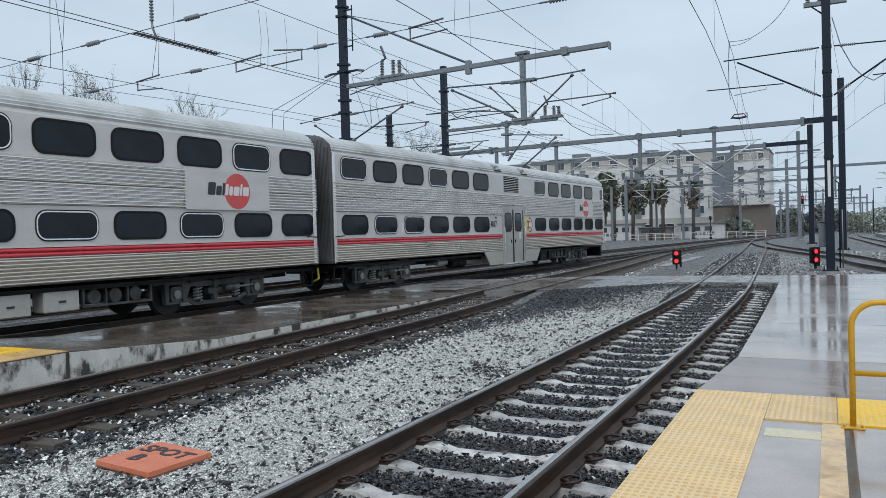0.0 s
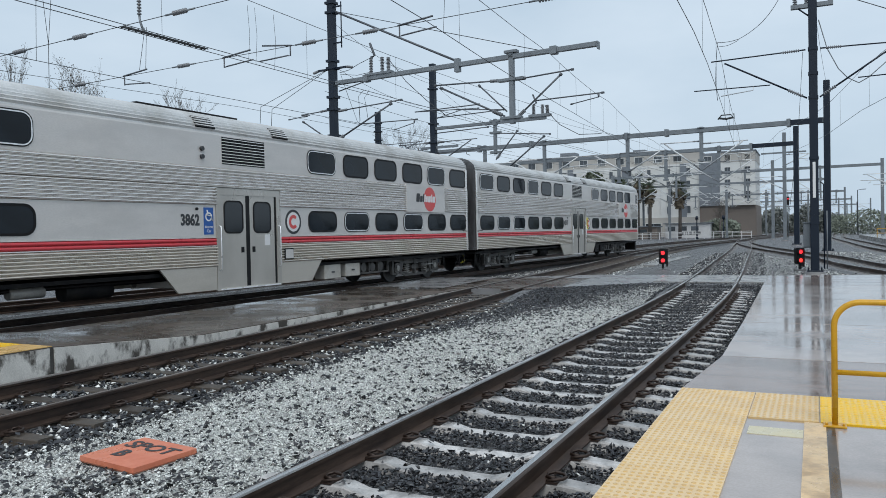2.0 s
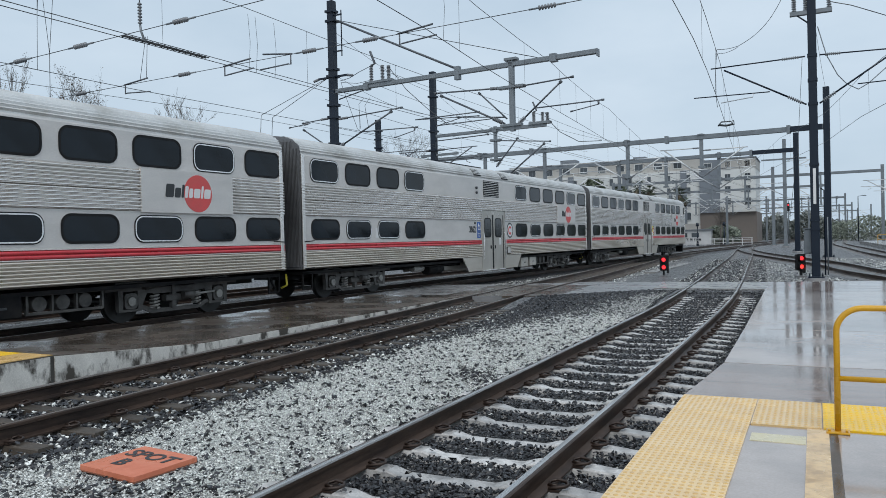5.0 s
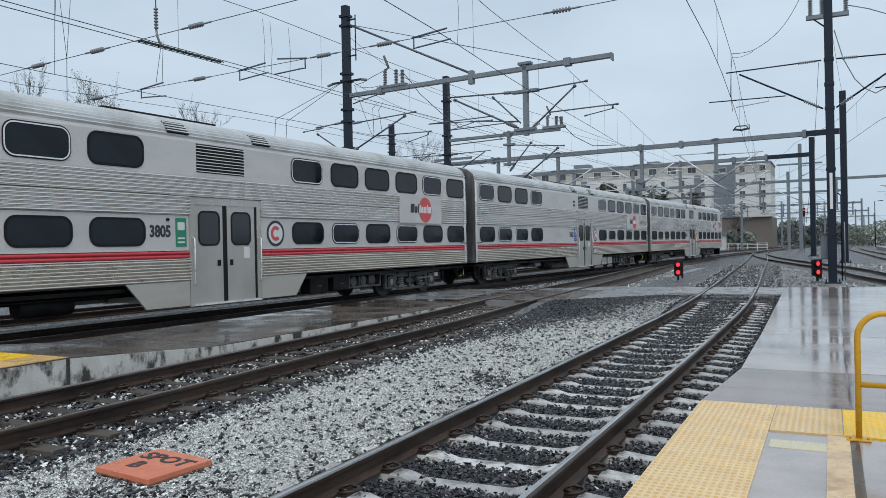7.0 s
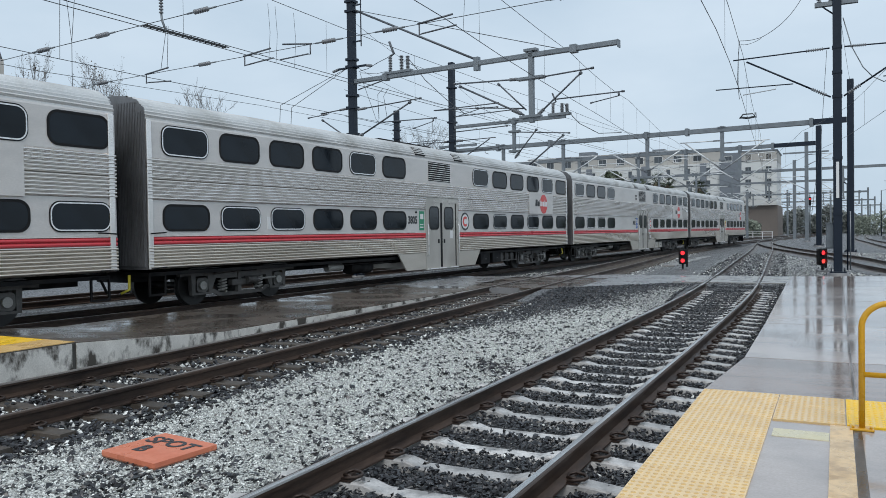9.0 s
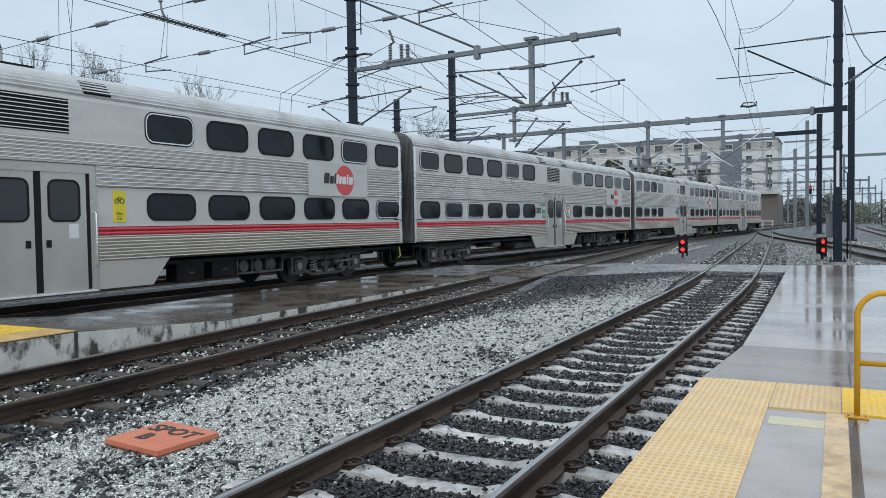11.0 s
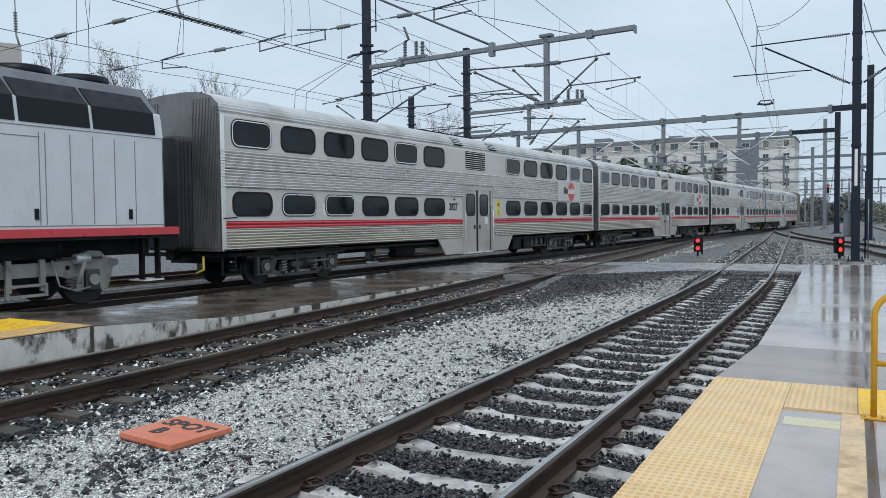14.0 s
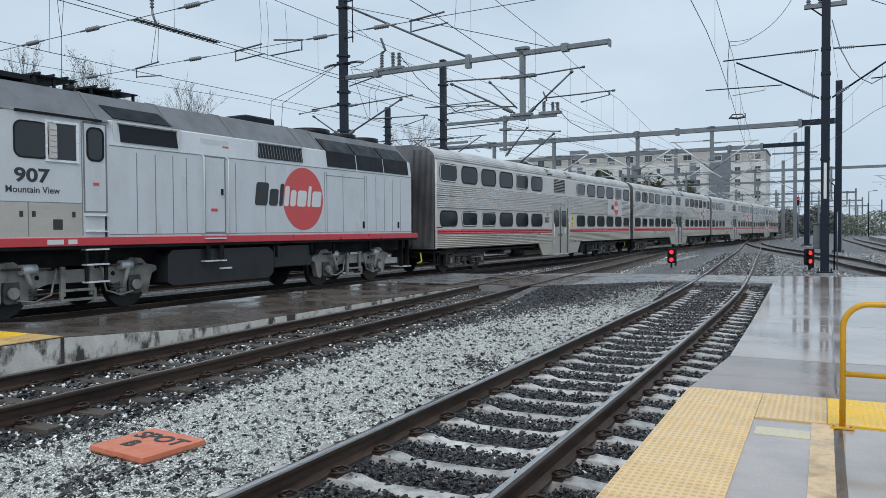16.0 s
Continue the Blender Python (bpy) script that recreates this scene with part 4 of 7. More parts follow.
    for y in ends:
        s = 1 if y > 0 else -1
        bm = bmesh.new()
        prev = None
        for k in range(9):
            yk, ext = y + s * (0.055 if s < 0 else 0.04) * k, 0.05 if k % 2 else 0.0
            row = [bm.verts.new((px, yk, pz)) for px, pz in rounded(0, 2.3, 1.1 + ext * 2, 2.6 + ext * 2, 0.12)]
            if prev:
                for q in range(len(row)):
                    j = (q + 1) % len(row)
                    bm.faces.new((prev[q], prev[j], row[j], row[q]))
            prev = row
        bm.faces.new(prev)
        bmesh.ops.recalc_face_normals(bm, faces=bm.faces)
        part("bellows", bm, BELLOWS, car, "dark folded bellows between cars")
        part("coupler", B(-0.14, 0.14, min(y, y + s * 0.24), max(y, y + s * 0.24), 0.72, 0.95), UNDER, car)
        part("air_hose", T([(0.9, y + s * 0.02, 0.8), (1.0, y + s * 0.1, 0.5), (0.9, y + s * 0.24, 0.42)], 0.03, 8), HOSE if s < 0 else UNDER, car)
        for z in (1.7, 0.95):
            part("grab_iron", T([(1.5, y - s * 0.06, z), (1.58, y - s * 0.06, z), (1.58, y - s * 0.42, z + 0.02), (1.5, y - s * 0.42, z + 0.02)], 0.014, 6), UNDER, car)
        part("step_ladder", ring(bmesh.new(), [(y - s * 0.1, 0.35), (y - s * 0.55, 0.35), (y - s * 0.55, 0.84), (y - s * 0.1, 0.84)],
                                 [(y - s * 0.14, 0.39), (y - s * 0.51, 0.39), (y - s * 0.51, 0.8), (y - s * 0.14, 0.8)], "x", 1.36, 1.4), UNDER, car)
    for side in (1, -1):
        for d in WINDOWS_FRONT:
            if d in front_windows:
                window(car, side, d, 3.724, 0.66, d in bright_up)
            window(car, side, d, 2.042, 0.58, d in bright_low)
        for d in WINDOWS_REAR:
            if d in rear_windows:
                window(car, side, d + rear, 3.724, 0.66, d in bright_up)
                window(car, side, d + rear, 2.042, 0.58, d in bright_low)
        door(car, side)
        louver(car, side, 12.17, 13.69, 3.42, 4.08)
        for d in (14.2, 11.52):
            m = pose(side * 1.41, 12.975 - d, 4.37, 0, -side * 38, 0)
            v = part("roof_vent", B(-0.025, 0.025, -0.3, 0.3, -0.16, 0.16), GASKET, car, "small dark roof vent")
            v.matrix_basis = m
            for k in range(4):
                sl = part("slat", B(-0.033, 0.033, -0.3, 0.3, -0.13 + 0.078 * k, -0.1 + 0.078 * k), ROOF, v)
        if logo_on:
            x0, x1 = (1.5, 1.55) if side > 0 else (-1.55, -1.5)
            part("emblem_panel", B(x0, x1, 12.975 - 5.12, 12.975 - 2.37, 2.4, 3.36), BAND, car, "plain grey emblem panel")
    if logo_on:
        logo(car, 1.55, 12.975 - 3.78, 2.86, 1.39)
    words("running_number", number, 0.35, CHAR, car, pose(1.507, 12.975 - (14.6 if number == "3827" else 14.75), 2.05, 90, 0, 90), "dark running number", bold=0.013, aspect=0.82)
    part("marker_lamp", T([(1.5, 12.975 - 14.55, 2.32), (1.54, 12.975 - 14.55, 2.32)], 0.035, 10), GASKET, car)
    for d in (9.85, 21.6):
        part("notice", B(1.503, 1.508, 12.975 - d - 0.08, 12.975 - d + 0.08, 1.78, 2.1), WHITEV, car)
    if roundel:
        c = (12.975 - 11.07, 2.03)
        for r, m, x in ((0.335, CHAR, 1.508), (0.265, WHITEV, 1.512)):
            part("roundel", S([(c[0] + r * math.cos(k * math.pi / 18), c[1] + r * math.sin(k * math.pi / 18)) for k in range(36)], "x", 1.5, x), m, car)
        arc = [(c[0] + q * math.cos(radians(a)), c[1] + q * math.sin(radians(a))) for q, rng in ((0.19, range(45, 316, 15)), (0.10, range(315, 44, -15))) for a in rng]
        part("roundel_mark", S(arc, "x", 1.512, 1.516), DISC, car, "red crescent mark on a white disc")
    if sign:
        m, text, d, z = sign
        plate = part("sign", B(1.503, 1.513, 12.975 - d - 0.15, 12.975 - d + 0.15, 1.72, 2.36), m, car, {"blue_sign": "blue sign with a white wheelchair mark", "green_sign": "green sign with white marks", "yellow_sign": "yellow sign with black marks"}[m.name])
        ink = CHAR if m is YSIGN else WHITEV
        if text:
            for k, line_ in enumerate(text):
                words("lettering", line_, 0.1, ink, plate, pose(1.5145, 12.975 - d, 1.9 - 0.1 * k, 90, 0, 90), aspect=0.9)
        else:
            for k in range(2):
                part("bar", B(1.513, 1.516, 12.975 - d - 0.1, 12.975 - d + 0.1, 1.8 + 0.09 * k, 1.84 + 0.09 * k), ink, plate)
        if m is BLUE:
            part("mark", ring(bmesh.new(), [(12.975 - d + 0.11 * math.cos(a * 0.524), 2.14 + 0.11 * math.sin(a * 0.524)) for a in range(12)],
                              [(12.975 - d + 0.075 * math.cos(a * 0.524), 2.14 + 0.075 * math.sin(a * 0.524)) for a in range(12)], "x", 1.513, 1.517), ink, plate)
            part("mark", T([(1.516, 12.975 - d - 0.05, 2.3), (1.516, 12.975 - d - 0.03, 2.17), (1.516, 12.975 - d + 0.08, 2.16), (1.516, 12.975 - d + 0.11, 2.04)], 0.016, 6), ink, plate)
        elif m is GREEN:
            part("mark", S(rounded(12.975 - d, 2.18, 0.2, 0.18, 0.03), "x", 1.513, 1.517), ink, plate)
        else:
            for s in (-1, 1):
                part("mark", ring(bmesh.new(), [(12.975 - d + s * 0.065 + 0.055 * math.cos(a * 0.524), 2.15 + 0.055 * math.sin(a * 0.524)) for a in range(12)],
                                  [(12.975 - d + s * 0.065 + 0.038 * math.cos(a * 0.524), 2.15 + 0.038 * math.sin(a * 0.524)) for a in range(12)], "x", 1.513, 1.516), ink, plate)
            part("mark", T([(1.515, 12.975 - d - 0.065, 2.15), (1.515, 12.975 - d - 0.02, 2.23), (1.515, 12.975 - d + 0.06, 2.23), (1.515, 12.975 - d + 0.0, 2.15), (1.515, 12.975 - d - 0.02, 2.23)], 0.008, 6), ink, plate)
    # equipment under the floor
    box_paint = BOXM if number == "3862" else UNDER
    for a, b, z0, m, nm in ((9.55, 8.75, 0.36, box_paint, "equipment_box"), (8.5, 7.75, 0.38, box_paint, "battery_box")):
        eb = part(nm, B(1.0, 1.38, 12.975 - a, 12.975 - b, z0, 0.8, 0.02), m, car, "pale dented equipment box" if m is BOXM else "black equipment box, darkened for the shade under the floor")
        part("handle", B(1.38, 1.4, 12.975 - (a + b) / 2 - 0.07, 12.975 - (a + b) / 2 + 0.07, z0 + 0.18, z0 + 0.22), CHAR, eb)
    part("air_rack", ring(bmesh.new(), [(12.975 - 7.6, 0.4), (12.975 - 5.9, 0.4), (12.975 - 5.9, 0.8), (12.975 - 7.6, 0.8)],
                          [(12.975 - 7.55, 0.45), (12.975 - 5.95, 0.45), (12.975 - 5.95, 0.76), (12.975 - 7.55, 0.76)], "x", 1.2, 1.26), TRUCK, car)
    for k in range(2):
        part("rack_post", B(1.2, 1.26, 12.975 - 7.07 + 0.53 * k, 12.975 - 7.03 + 0.53 * k, 0.45, 0.76), TRUCK, car)
    for k in range(3):
        part("air_tank", T([(0.7, 12.975 - 7.3 + 0.5 * k, 0.6), (1.22, 12.975 - 7.3 + 0.5 * k, 0.6)], 0.15, 14), TRUCK, car)
    part("air_cylinder", T([(1.15, 12.975 - 18.9, 0.66), (1.15, 12.975 - 18.2, 0.66)], 0.11, 12), LTRUCK, car)
    part("air_cylinder", T([(1.0, 12.975 - 17.7, 0.6), (1.0, 12.975 - 16.6, 0.6)], 0.19, 12), UNDER, car)
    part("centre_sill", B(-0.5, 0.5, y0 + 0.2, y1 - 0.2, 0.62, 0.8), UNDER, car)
    part("pipe", T([(1.2, 12.975 - 19.6, 0.72), (1.2, 12.975 - 15.6, 0.72)], 0.03, 6), UNDER, car)
    for d in (3.8, 22.2):
        coach_truck(car, 12.975 - d)
    if cab:
        g = part("cab_window", B(1.503, 1.51, 12.05, 12.6, 3.4, 3.98, 0.0), GLASS, car)
        part("pilot", B(-1.3, 1.3, 12.5, 12.74, 0.25, 0.84), UNDER, car)
        part("roof_horn", T([(0.3, 11.6, 4.72), (0.3, 11.9, 4.82)], 0.06, 8), GASKET, car)
    else:
        part("roof_tray", B(-0.8, 0.8, -2.6, 0.6, 4.69, 4.745), GASKET, car, "flat dark roof tray")
    return car


ALLF, ALLR = set(WINDOWS_FRONT), set(WINDOWS_REAR)
car_lead = coach("4017", "silver fluted bilevel cab car with red stripe leading the train", ALLR, ALLF - {1.21}, {22.59, 20.89}, {24.27, 9.75, 19.2}, (YSIGN, None, 11.25, 2.0), True, True, True)
car_second = coach("3862", "silver fluted bilevel car with blue wheelchair sign", {24.27, 22.59, 20.89, 19.2}, ALLF, {8.03, 4.62, 22.59, 20.89}, {9.75, 24.27, 19.2, 2.92},
                   (BLUE, ("Access", "Car"), 14.18, 2.0), True)
car_third = coach("3805", "silver fluted bilevel car with green sign", ALLR, ALLF, {8.03, 4.62, 22.59, 20.89}, {9.75, 24.27, 17.51, 2.92}, (GREEN, None, 14.18, 2.0), True)
car_fourth = coach("3827", "silver fluted bilevel car with yellow bicycle sign", ALLR, ALLF, {22.59, 20.89, 1.21}, {9.75, 24.27, 17.51, 2.92}, (YSIGN, ("Bike", "Car"), 11.1, 2.0), False)


def locomotive():
    """A boxy passenger diesel; d is counted from the coupler at its rear (toward the front is -d in the frame of the train)."""
    lo = thing("locomotive", Matrix.Identity(4), "pale grey diesel locomotive with red sill stripe and red disc", "locomotive", "commuter train")
    def yy(d):
        return 8.5 - (d if d < 4 else 4 + (d - 4) * 0.967)
    X = 1.5
    side = [(1.5, 1.5), (1.5, 3.42)]
    upper = [(1.5, 3.42), (1.43, 3.9), (1.38, 3.93)]
    roof = [(1.38, 3.93), (0.85, 4.5), (0.5, 4.58), (0.0, 4.6)]
    a, b = yy(14.9), yy(0.65)
    part("side_wall", shell(side, a, b), LOCO, lo, "pale grey painted side panels")
    part("upper_band", shell(upper, yy(13.2), b), LOCO, lo)
    part("roof", shell(roof, yy(12.75), b), LOCOR, lo, "dark grey sloped roof")
    prof = [(1.5, 1.5), (1.5, 3.42), (1.38, 3.93), (0.85, 4.5), (0, 4.6)]
    prof = prof + [(-x, z) for x, z in prof[::-1] if x > 0]
    part("rear_wall", S(prof, "y", b - 0.03, b), LOCOR, lo)
    part("frame_deck", B(-1.5, 1.5, yy(16.6), yy(0.3), 1.3, 1.5), UNDER, lo)
    part("sill_stripe", shell([(1.505, 1.36), (1.53, 1.37), (1.53, 1.52), (1.505, 1.53)], yy(16.6), yy(0.3)), RED, lo, "red sill stripe")
    part("rear_deck_edge", B(-1.5, 1.5, yy(0.3), yy(0.27), 1.36, 1.52), RED, lo)
    # cab and nose
    cab = [(yy(13.2), 1.53), (yy(16.4), 1.53), (yy(16.6), 2.9), (yy(15.75), 3.0), (yy(15.1), 3.84), (yy(14.9), 3.88), (yy(13.2), 3.88)]
    part("cab", S(cab, "x", -1.496, 1.505), LOCO, lo, "pale grey cab")
    part("cab_roof", shell([(1.52, 3.86), (1.38, 3.93), (0.85, 4.5), (0.5, 4.58), (0, 4.6)], yy(15.15), yy(12.75)), LOCOR, lo)
    for s in (1, -1):
        def sb(u, v):
            return (s * X + u, s * X + v) if s > 0 else (-X - v, -X - u)
        cw = part("cab_window", S(rounded(yy(14.52), 3.35, 0.64, 0.64, 0.14, 6), "x", *sb(0.005, 0.012)), CABGL, lo, "dark cab window")
        part("window_gasket", ring(bmesh.new(), rounded(yy(14.52), 3.35, 0.69, 0.69, 0.16, 6), rounded(yy(14.52), 3.35, 0.63, 0.63, 0.135, 6), "x", *sb(0.005, 0.016)), GASKET, cw)
        sw = part("sliding_window", B(*sb(0.005, 0.012), yy(14.0), yy(13.58), 3.02, 3.7), CABGL, lo)
        part("window_frame", ring(bmesh.new(), [(yy(14.24), 2.97), (yy(13.52), 2.97), (yy(13.52), 3.75), (yy(14.24), 3.75)],
                                  [(yy(14.2), 3.01), (yy(13.58), 3.01), (yy(13.58), 3.71), (yy(14.2), 3.71)], "x", *sb(0.005, 0.03)), ALU, sw)
        wd = part("wind_deflector", B(*sb(0.012, 0.06), yy(14.17), yy(14.02), 3.04, 3.66), BAND, lo, "pale wind deflector with dark bars")
        for q in range(5):
            part("bar", B(*sb(0.06, 0.064), yy(14.165), yy(14.025), 3.14 + 0.105 * q, 3.152 + 0.105 * q), LINE, wd)
        part("rain_gutter", B(*sb(0.005, 0.05), yy(14.85), yy(13.0), 3.84, 3.885), GASKET, lo)
        d1 = part("cab_door", B(*sb(0.0, 0.014), yy(13.38), yy(12.9), 2.05, 3.78), LOCO, lo)
        part("door_window", S(rounded(yy(13.14), 3.38, 0.34, 0.62, 0.12), "x", *sb(0.014, 0.02)), CABGL, d1)
        part("door_gasket", ring(bmesh.new(), rounded(yy(13.14), 3.38, 0.4, 0.68, 0.14), rounded(yy(13.14), 3.38, 0.32, 0.6, 0.11), "x", *sb(0.014, 0.026)), GASKET, d1)
        part("door_seam", ring(bmesh.new(), [(yy(13.42), 2.02), (yy(12.86), 2.02), (yy(12.86), 3.82), (yy(13.42), 3.82)],
                               [(yy(13.39), 2.05), (yy(12.89), 2.05), (yy(12.89), 3.79), (yy(13.39), 3.79)], "x", *sb(0.0, 0.012)), LINE, d1)
        part("warning_plate", B(*sb(0.014, 0.018), yy(13.2), yy(13.06), 2.56, 2.62), DISC, d1)
        for z in (1.0, 1.3, 1.66, 1.98):
            part("step", B(*sb(-0.12, 0.04), yy(13.4), yy(12.86), z - 0.03, z), ALU, lo)
        # tall engine-room door with rails
        d2 = part("side_door", B(*sb(0.0, 0.012), yy(10.12), yy(9.5), 1.62, 3.36), LOCO, lo)
        part("door_seam", ring(bmesh.new(), [(yy(10.16), 1.6), (yy(9.46), 1.6), (yy(9.46), 3.4), (yy(10.16), 3.4)],
                               [(yy(10.13), 1.63), (yy(9.49), 1.63), (yy(9.49), 3.37), (yy(10.13), 3.37)], "x", *sb(0.0, 0.01)), LINE, d2)
        for d in (10.22, 9.42):
            part("grab_bar", T([(s * (X + 0.01), yy(d), 1.56), (s * (X + 0.07), yy(d), 1.6), (s * (X + 0.07), yy(d), 3.36), (s * (X + 0.01), yy(d), 3.4)], 0.017, 8), LOCO, d2)
        part("door_handle", B(*sb(0.012, 0.04), yy(9.62), yy(9.56), 2.5, 2.64), GASKET, d2)
        part("warning_plate", B(*sb(0.012, 0.016), yy(9.95), yy(9.74), 2.1, 2.17), DISC, d2)
        for z in (1.48, 0.95):
            part("step", B(*sb(-0.1, 0.06), yy(10.2), yy(9.5), z - 0.03, z), ALU, lo)
        for d in (13.36, 12.9):
            part("step_hanger", B(*sb(-0.05, 0.0), yy(d) - 0.03, yy(d) + 0.03, 0.62, 1.98), UNDER, lo)
        part("step", B(*sb(-0.12, 0.04), yy(13.4), yy(12.86), 0.62, 0.65), ALU, lo)
        for d in (10.0, 9.55):
            part("step_hanger", B(*sb(-0.04, 0.0), yy(d) - 0.1, yy(d) + 0.02, 0.93, 1.36), UNDER, lo)
        # seams of the side panels
        for d in (12.1, 11.6, 11.1, 10.7, 9.1, 8.0, 6.55, 5.45, 5.35, 4.55, 3.42, 3.3, 2.8, 2.32, 1.84, 1.36):
            part("panel_seam", B(*sb(0.0, 0.004), yy(d) - 0.012, yy(d) + 0.006, 1.6, 3.3), LINE, lo)
        for z in (3.4, 1.58):
            part("panel_seam", B(*sb(0.0, 0.005), yy(12.8), yy(0.65), z - 0.008, z + 0.008), LINE, lo)
        part("panel_seam", B(*sb(0.0, 0.005), yy(5.4), yy(3.4), 3.2, 3.216), LINE, lo)
        for d in (3.5, 1.5):
            part("latch", B(*sb(0.0, 0.02), yy(d) - 0.04, yy(d) + 0.04, 1.7, 1.9), GASKET, lo)
        # grilles along the upper band
        for d0, d1_, z0, z1, n in ((12.5, 10.95, 3.5, 3.86, 1), (8.25, 6.45, 3.5, 3.86, 1), (5.3, 0.85, 3.47, 3.92, 3)):
            for k in range(n):
                u, v = d0 + (d1_ - d0) * k / n - (0.04 if k else 0), d0 + (d1_ - d0) * (k + 1) / n + (0.04 if k < n - 1 else 0)
                top = 4.3 if n == 3 else z1
                pr = [(1.5 + 0.012, z0), (1.447, z1)] + ([(1.06, 4.3)] if n == 3 else [])
                bm = bmesh.new()
                q0 = [bm.verts.new((s * x + s * 0.004, yy(u), z)) for x, z in pr]
                q1 = [bm.verts.new((s * x + s * 0.004, yy(v), z)) for x, z in pr]
                q2 = [bm.verts.new((s * x - s * 0.03, yy(u), z - 0.01)) for x, z in pr]
                q3 = [bm.verts.new((s * x - s * 0.03, yy(v), z - 0.01)) for x, z in pr]
                for i in range(len(pr) - 1):
                    bm.faces.new((q0[i], q0[i + 1], q1[i + 1], q1[i]))
                    bm.faces.new((q2[i], q3[i], q3[i + 1], q2[i + 1]))
                    bm.faces.new((q0[i], q2[i], q2[i + 1], q0[i + 1]))
                    bm.faces.new((q1[i], q1[i + 1], q3[i + 1], q3[i]))
                bm.faces.new((q0[0], q1[0], q3[0], q2[0]))
                bm.faces.new((q0[-1], q2[-1], q3[-1], q1[-1]))
                bmesh.ops.recalc_face_normals(bm, faces=bm.faces)
                gr = part("grille", bm, GRILL, lo, "black ventilation grille")
                if n == 1 and d0 < 9:
                    for i in range(16):
                        yb = yy(u) + (yy(v) - yy(u)) * (i + 0.5) / 16
                        part("grille_bar", T([(s * 1.516, yb, z0 + 0.01), (s * 1.456, yb, z1 - 0.01)], 0.008, 5), LINE, gr)
        bm = bmesh.new()
        qs = [(1.335, yy(12.55), 3.98), (1.335, yy(10.95), 3.98), (1.08, yy(11.15), 4.255), (1.08, yy(12.7), 4.255)]
        lo_, hi_ = [[bm.verts.new((s * (x + e), y, z + e)) for x, y, z in qs] for e in (-0.01, 0.014)]
        bm.faces.new(hi_)
        for i in range(4):
            bm.faces.new((lo_[i], lo_[(i + 1) % 4], hi_[(i + 1) % 4], hi_[i]))
        bmesh.ops.recalc_face_normals(bm, faces=bm.faces)
        part("sloped_grille", bm, GRILL, lo, "black ventilation grille on the roof slope")
        part("rating_plate", B(*sb(-0.05, -0.035), yy(10.2), yy(9.3), 3.6, 3.8), LOCO, lo)
        part("warning_plate", B(*sb(-0.035, -0.03), yy(9.5), yy(9.3), 3.6, 3.67), DISC, lo)
    part("panel_seam", B(1.505, 1.509, yy(16.3), yy(13.45), 2.19, 2.205), LINE, lo)
    part("panel_seam", B(1.505, 1.509, yy(14.62), yy(14.6), 1.56, 2.19), LINE, lo)
    part("panel_seam", B(1.505, 1.509, yy(13.46), yy(13.44), 1.56, 3.8), LINE, lo)
    part("lower_cab_panel", B(1.504, 1.507, yy(16.3), yy(13.45), 1.55, 2.18), SKIRT, lo, "weathered lower cab panel")
    for d in (14.75, 14.5, 13.65):
        part("cab_vent", B(1.507, 1.512, yy(d) - 0.035, yy(d) + 0.035, 1.92, 2.03), CHAR, lo)
    for d0, d1_ in ((12.68, 10.85), (8.35, 6.35)):
        part("grille_frame", ring(bmesh.new(), [(yy(d0), 3.46), (yy(d1_), 3.46), (yy(d1_), 3.92), (yy(d0), 3.92)],
                                  [(yy(d0 - 0.1), 3.5), (yy(d1_ + 0.1), 3.5), (yy(d1_ + 0.1), 3.88), (yy(d0 - 0.1), 3.88)], "x", 1.44, 1.49), LOCO, lo)
    for d in (13.0, 11.0, 9.0, 6.3, 5.4):
        part("roof_seam", T([(1.39, yy(d), 3.935), (0.86, yy(d), 4.508), (0.5, yy(d), 4.588)], 0.012, 5), LINE, lo)
    # lettering on the cab, emblem on the flank
    words("cab_number", "907", 0.35, CHAR, lo, pose(1.508, yy(14.52), 2.68, 90, 0, 90), "dark running number", bold=0.01, aspect=1.32)
    words("name", "Mountain View", 0.175, CHAR, lo, pose(1.508, yy(14.5), 2.42, 90, 0, 90), "dark lettering", bold=0.0015)
    logo(lo, 1.502, yy(7.0), 2.5, 2.75)
    part("sill_mark", B(1.53, 1.534, yy(14.25), yy(13.9), 1.4, 1.49), WHITEV, lo)
    part("sill_mark", B(1.53, 1.534, yy(13.8), yy(13.6), 1.4, 1.49), WHITEV, lo)
    part("builder_plate", S(rounded(yy(14.0), 1.78, 0.2, 0.2, 0.01), "x", 1.505, 1.509), CHAR, lo)
    # roof fans and stacks
    for d, r in ((4.4, 0.62), (2.9, 0.55), (1.6, 0.55)):
        f = part("roof_fan", T([(0.15, yy(d), 4.5), (0.15, yy(d), 4.68)], r, 20), GRILL, lo, "round black roof fan")
        part("fan_guard", T([(0.15, yy(d), 4.68), (0.15, yy(d), 4.7)], r * 0.9, 16), LOCOR, f)
    # trays on legs over the cab and behind it
    part("roof_box", B(-0.8, 0.8, yy(15.1), yy(14.05), 4.58, 4.68), GRILL, lo)
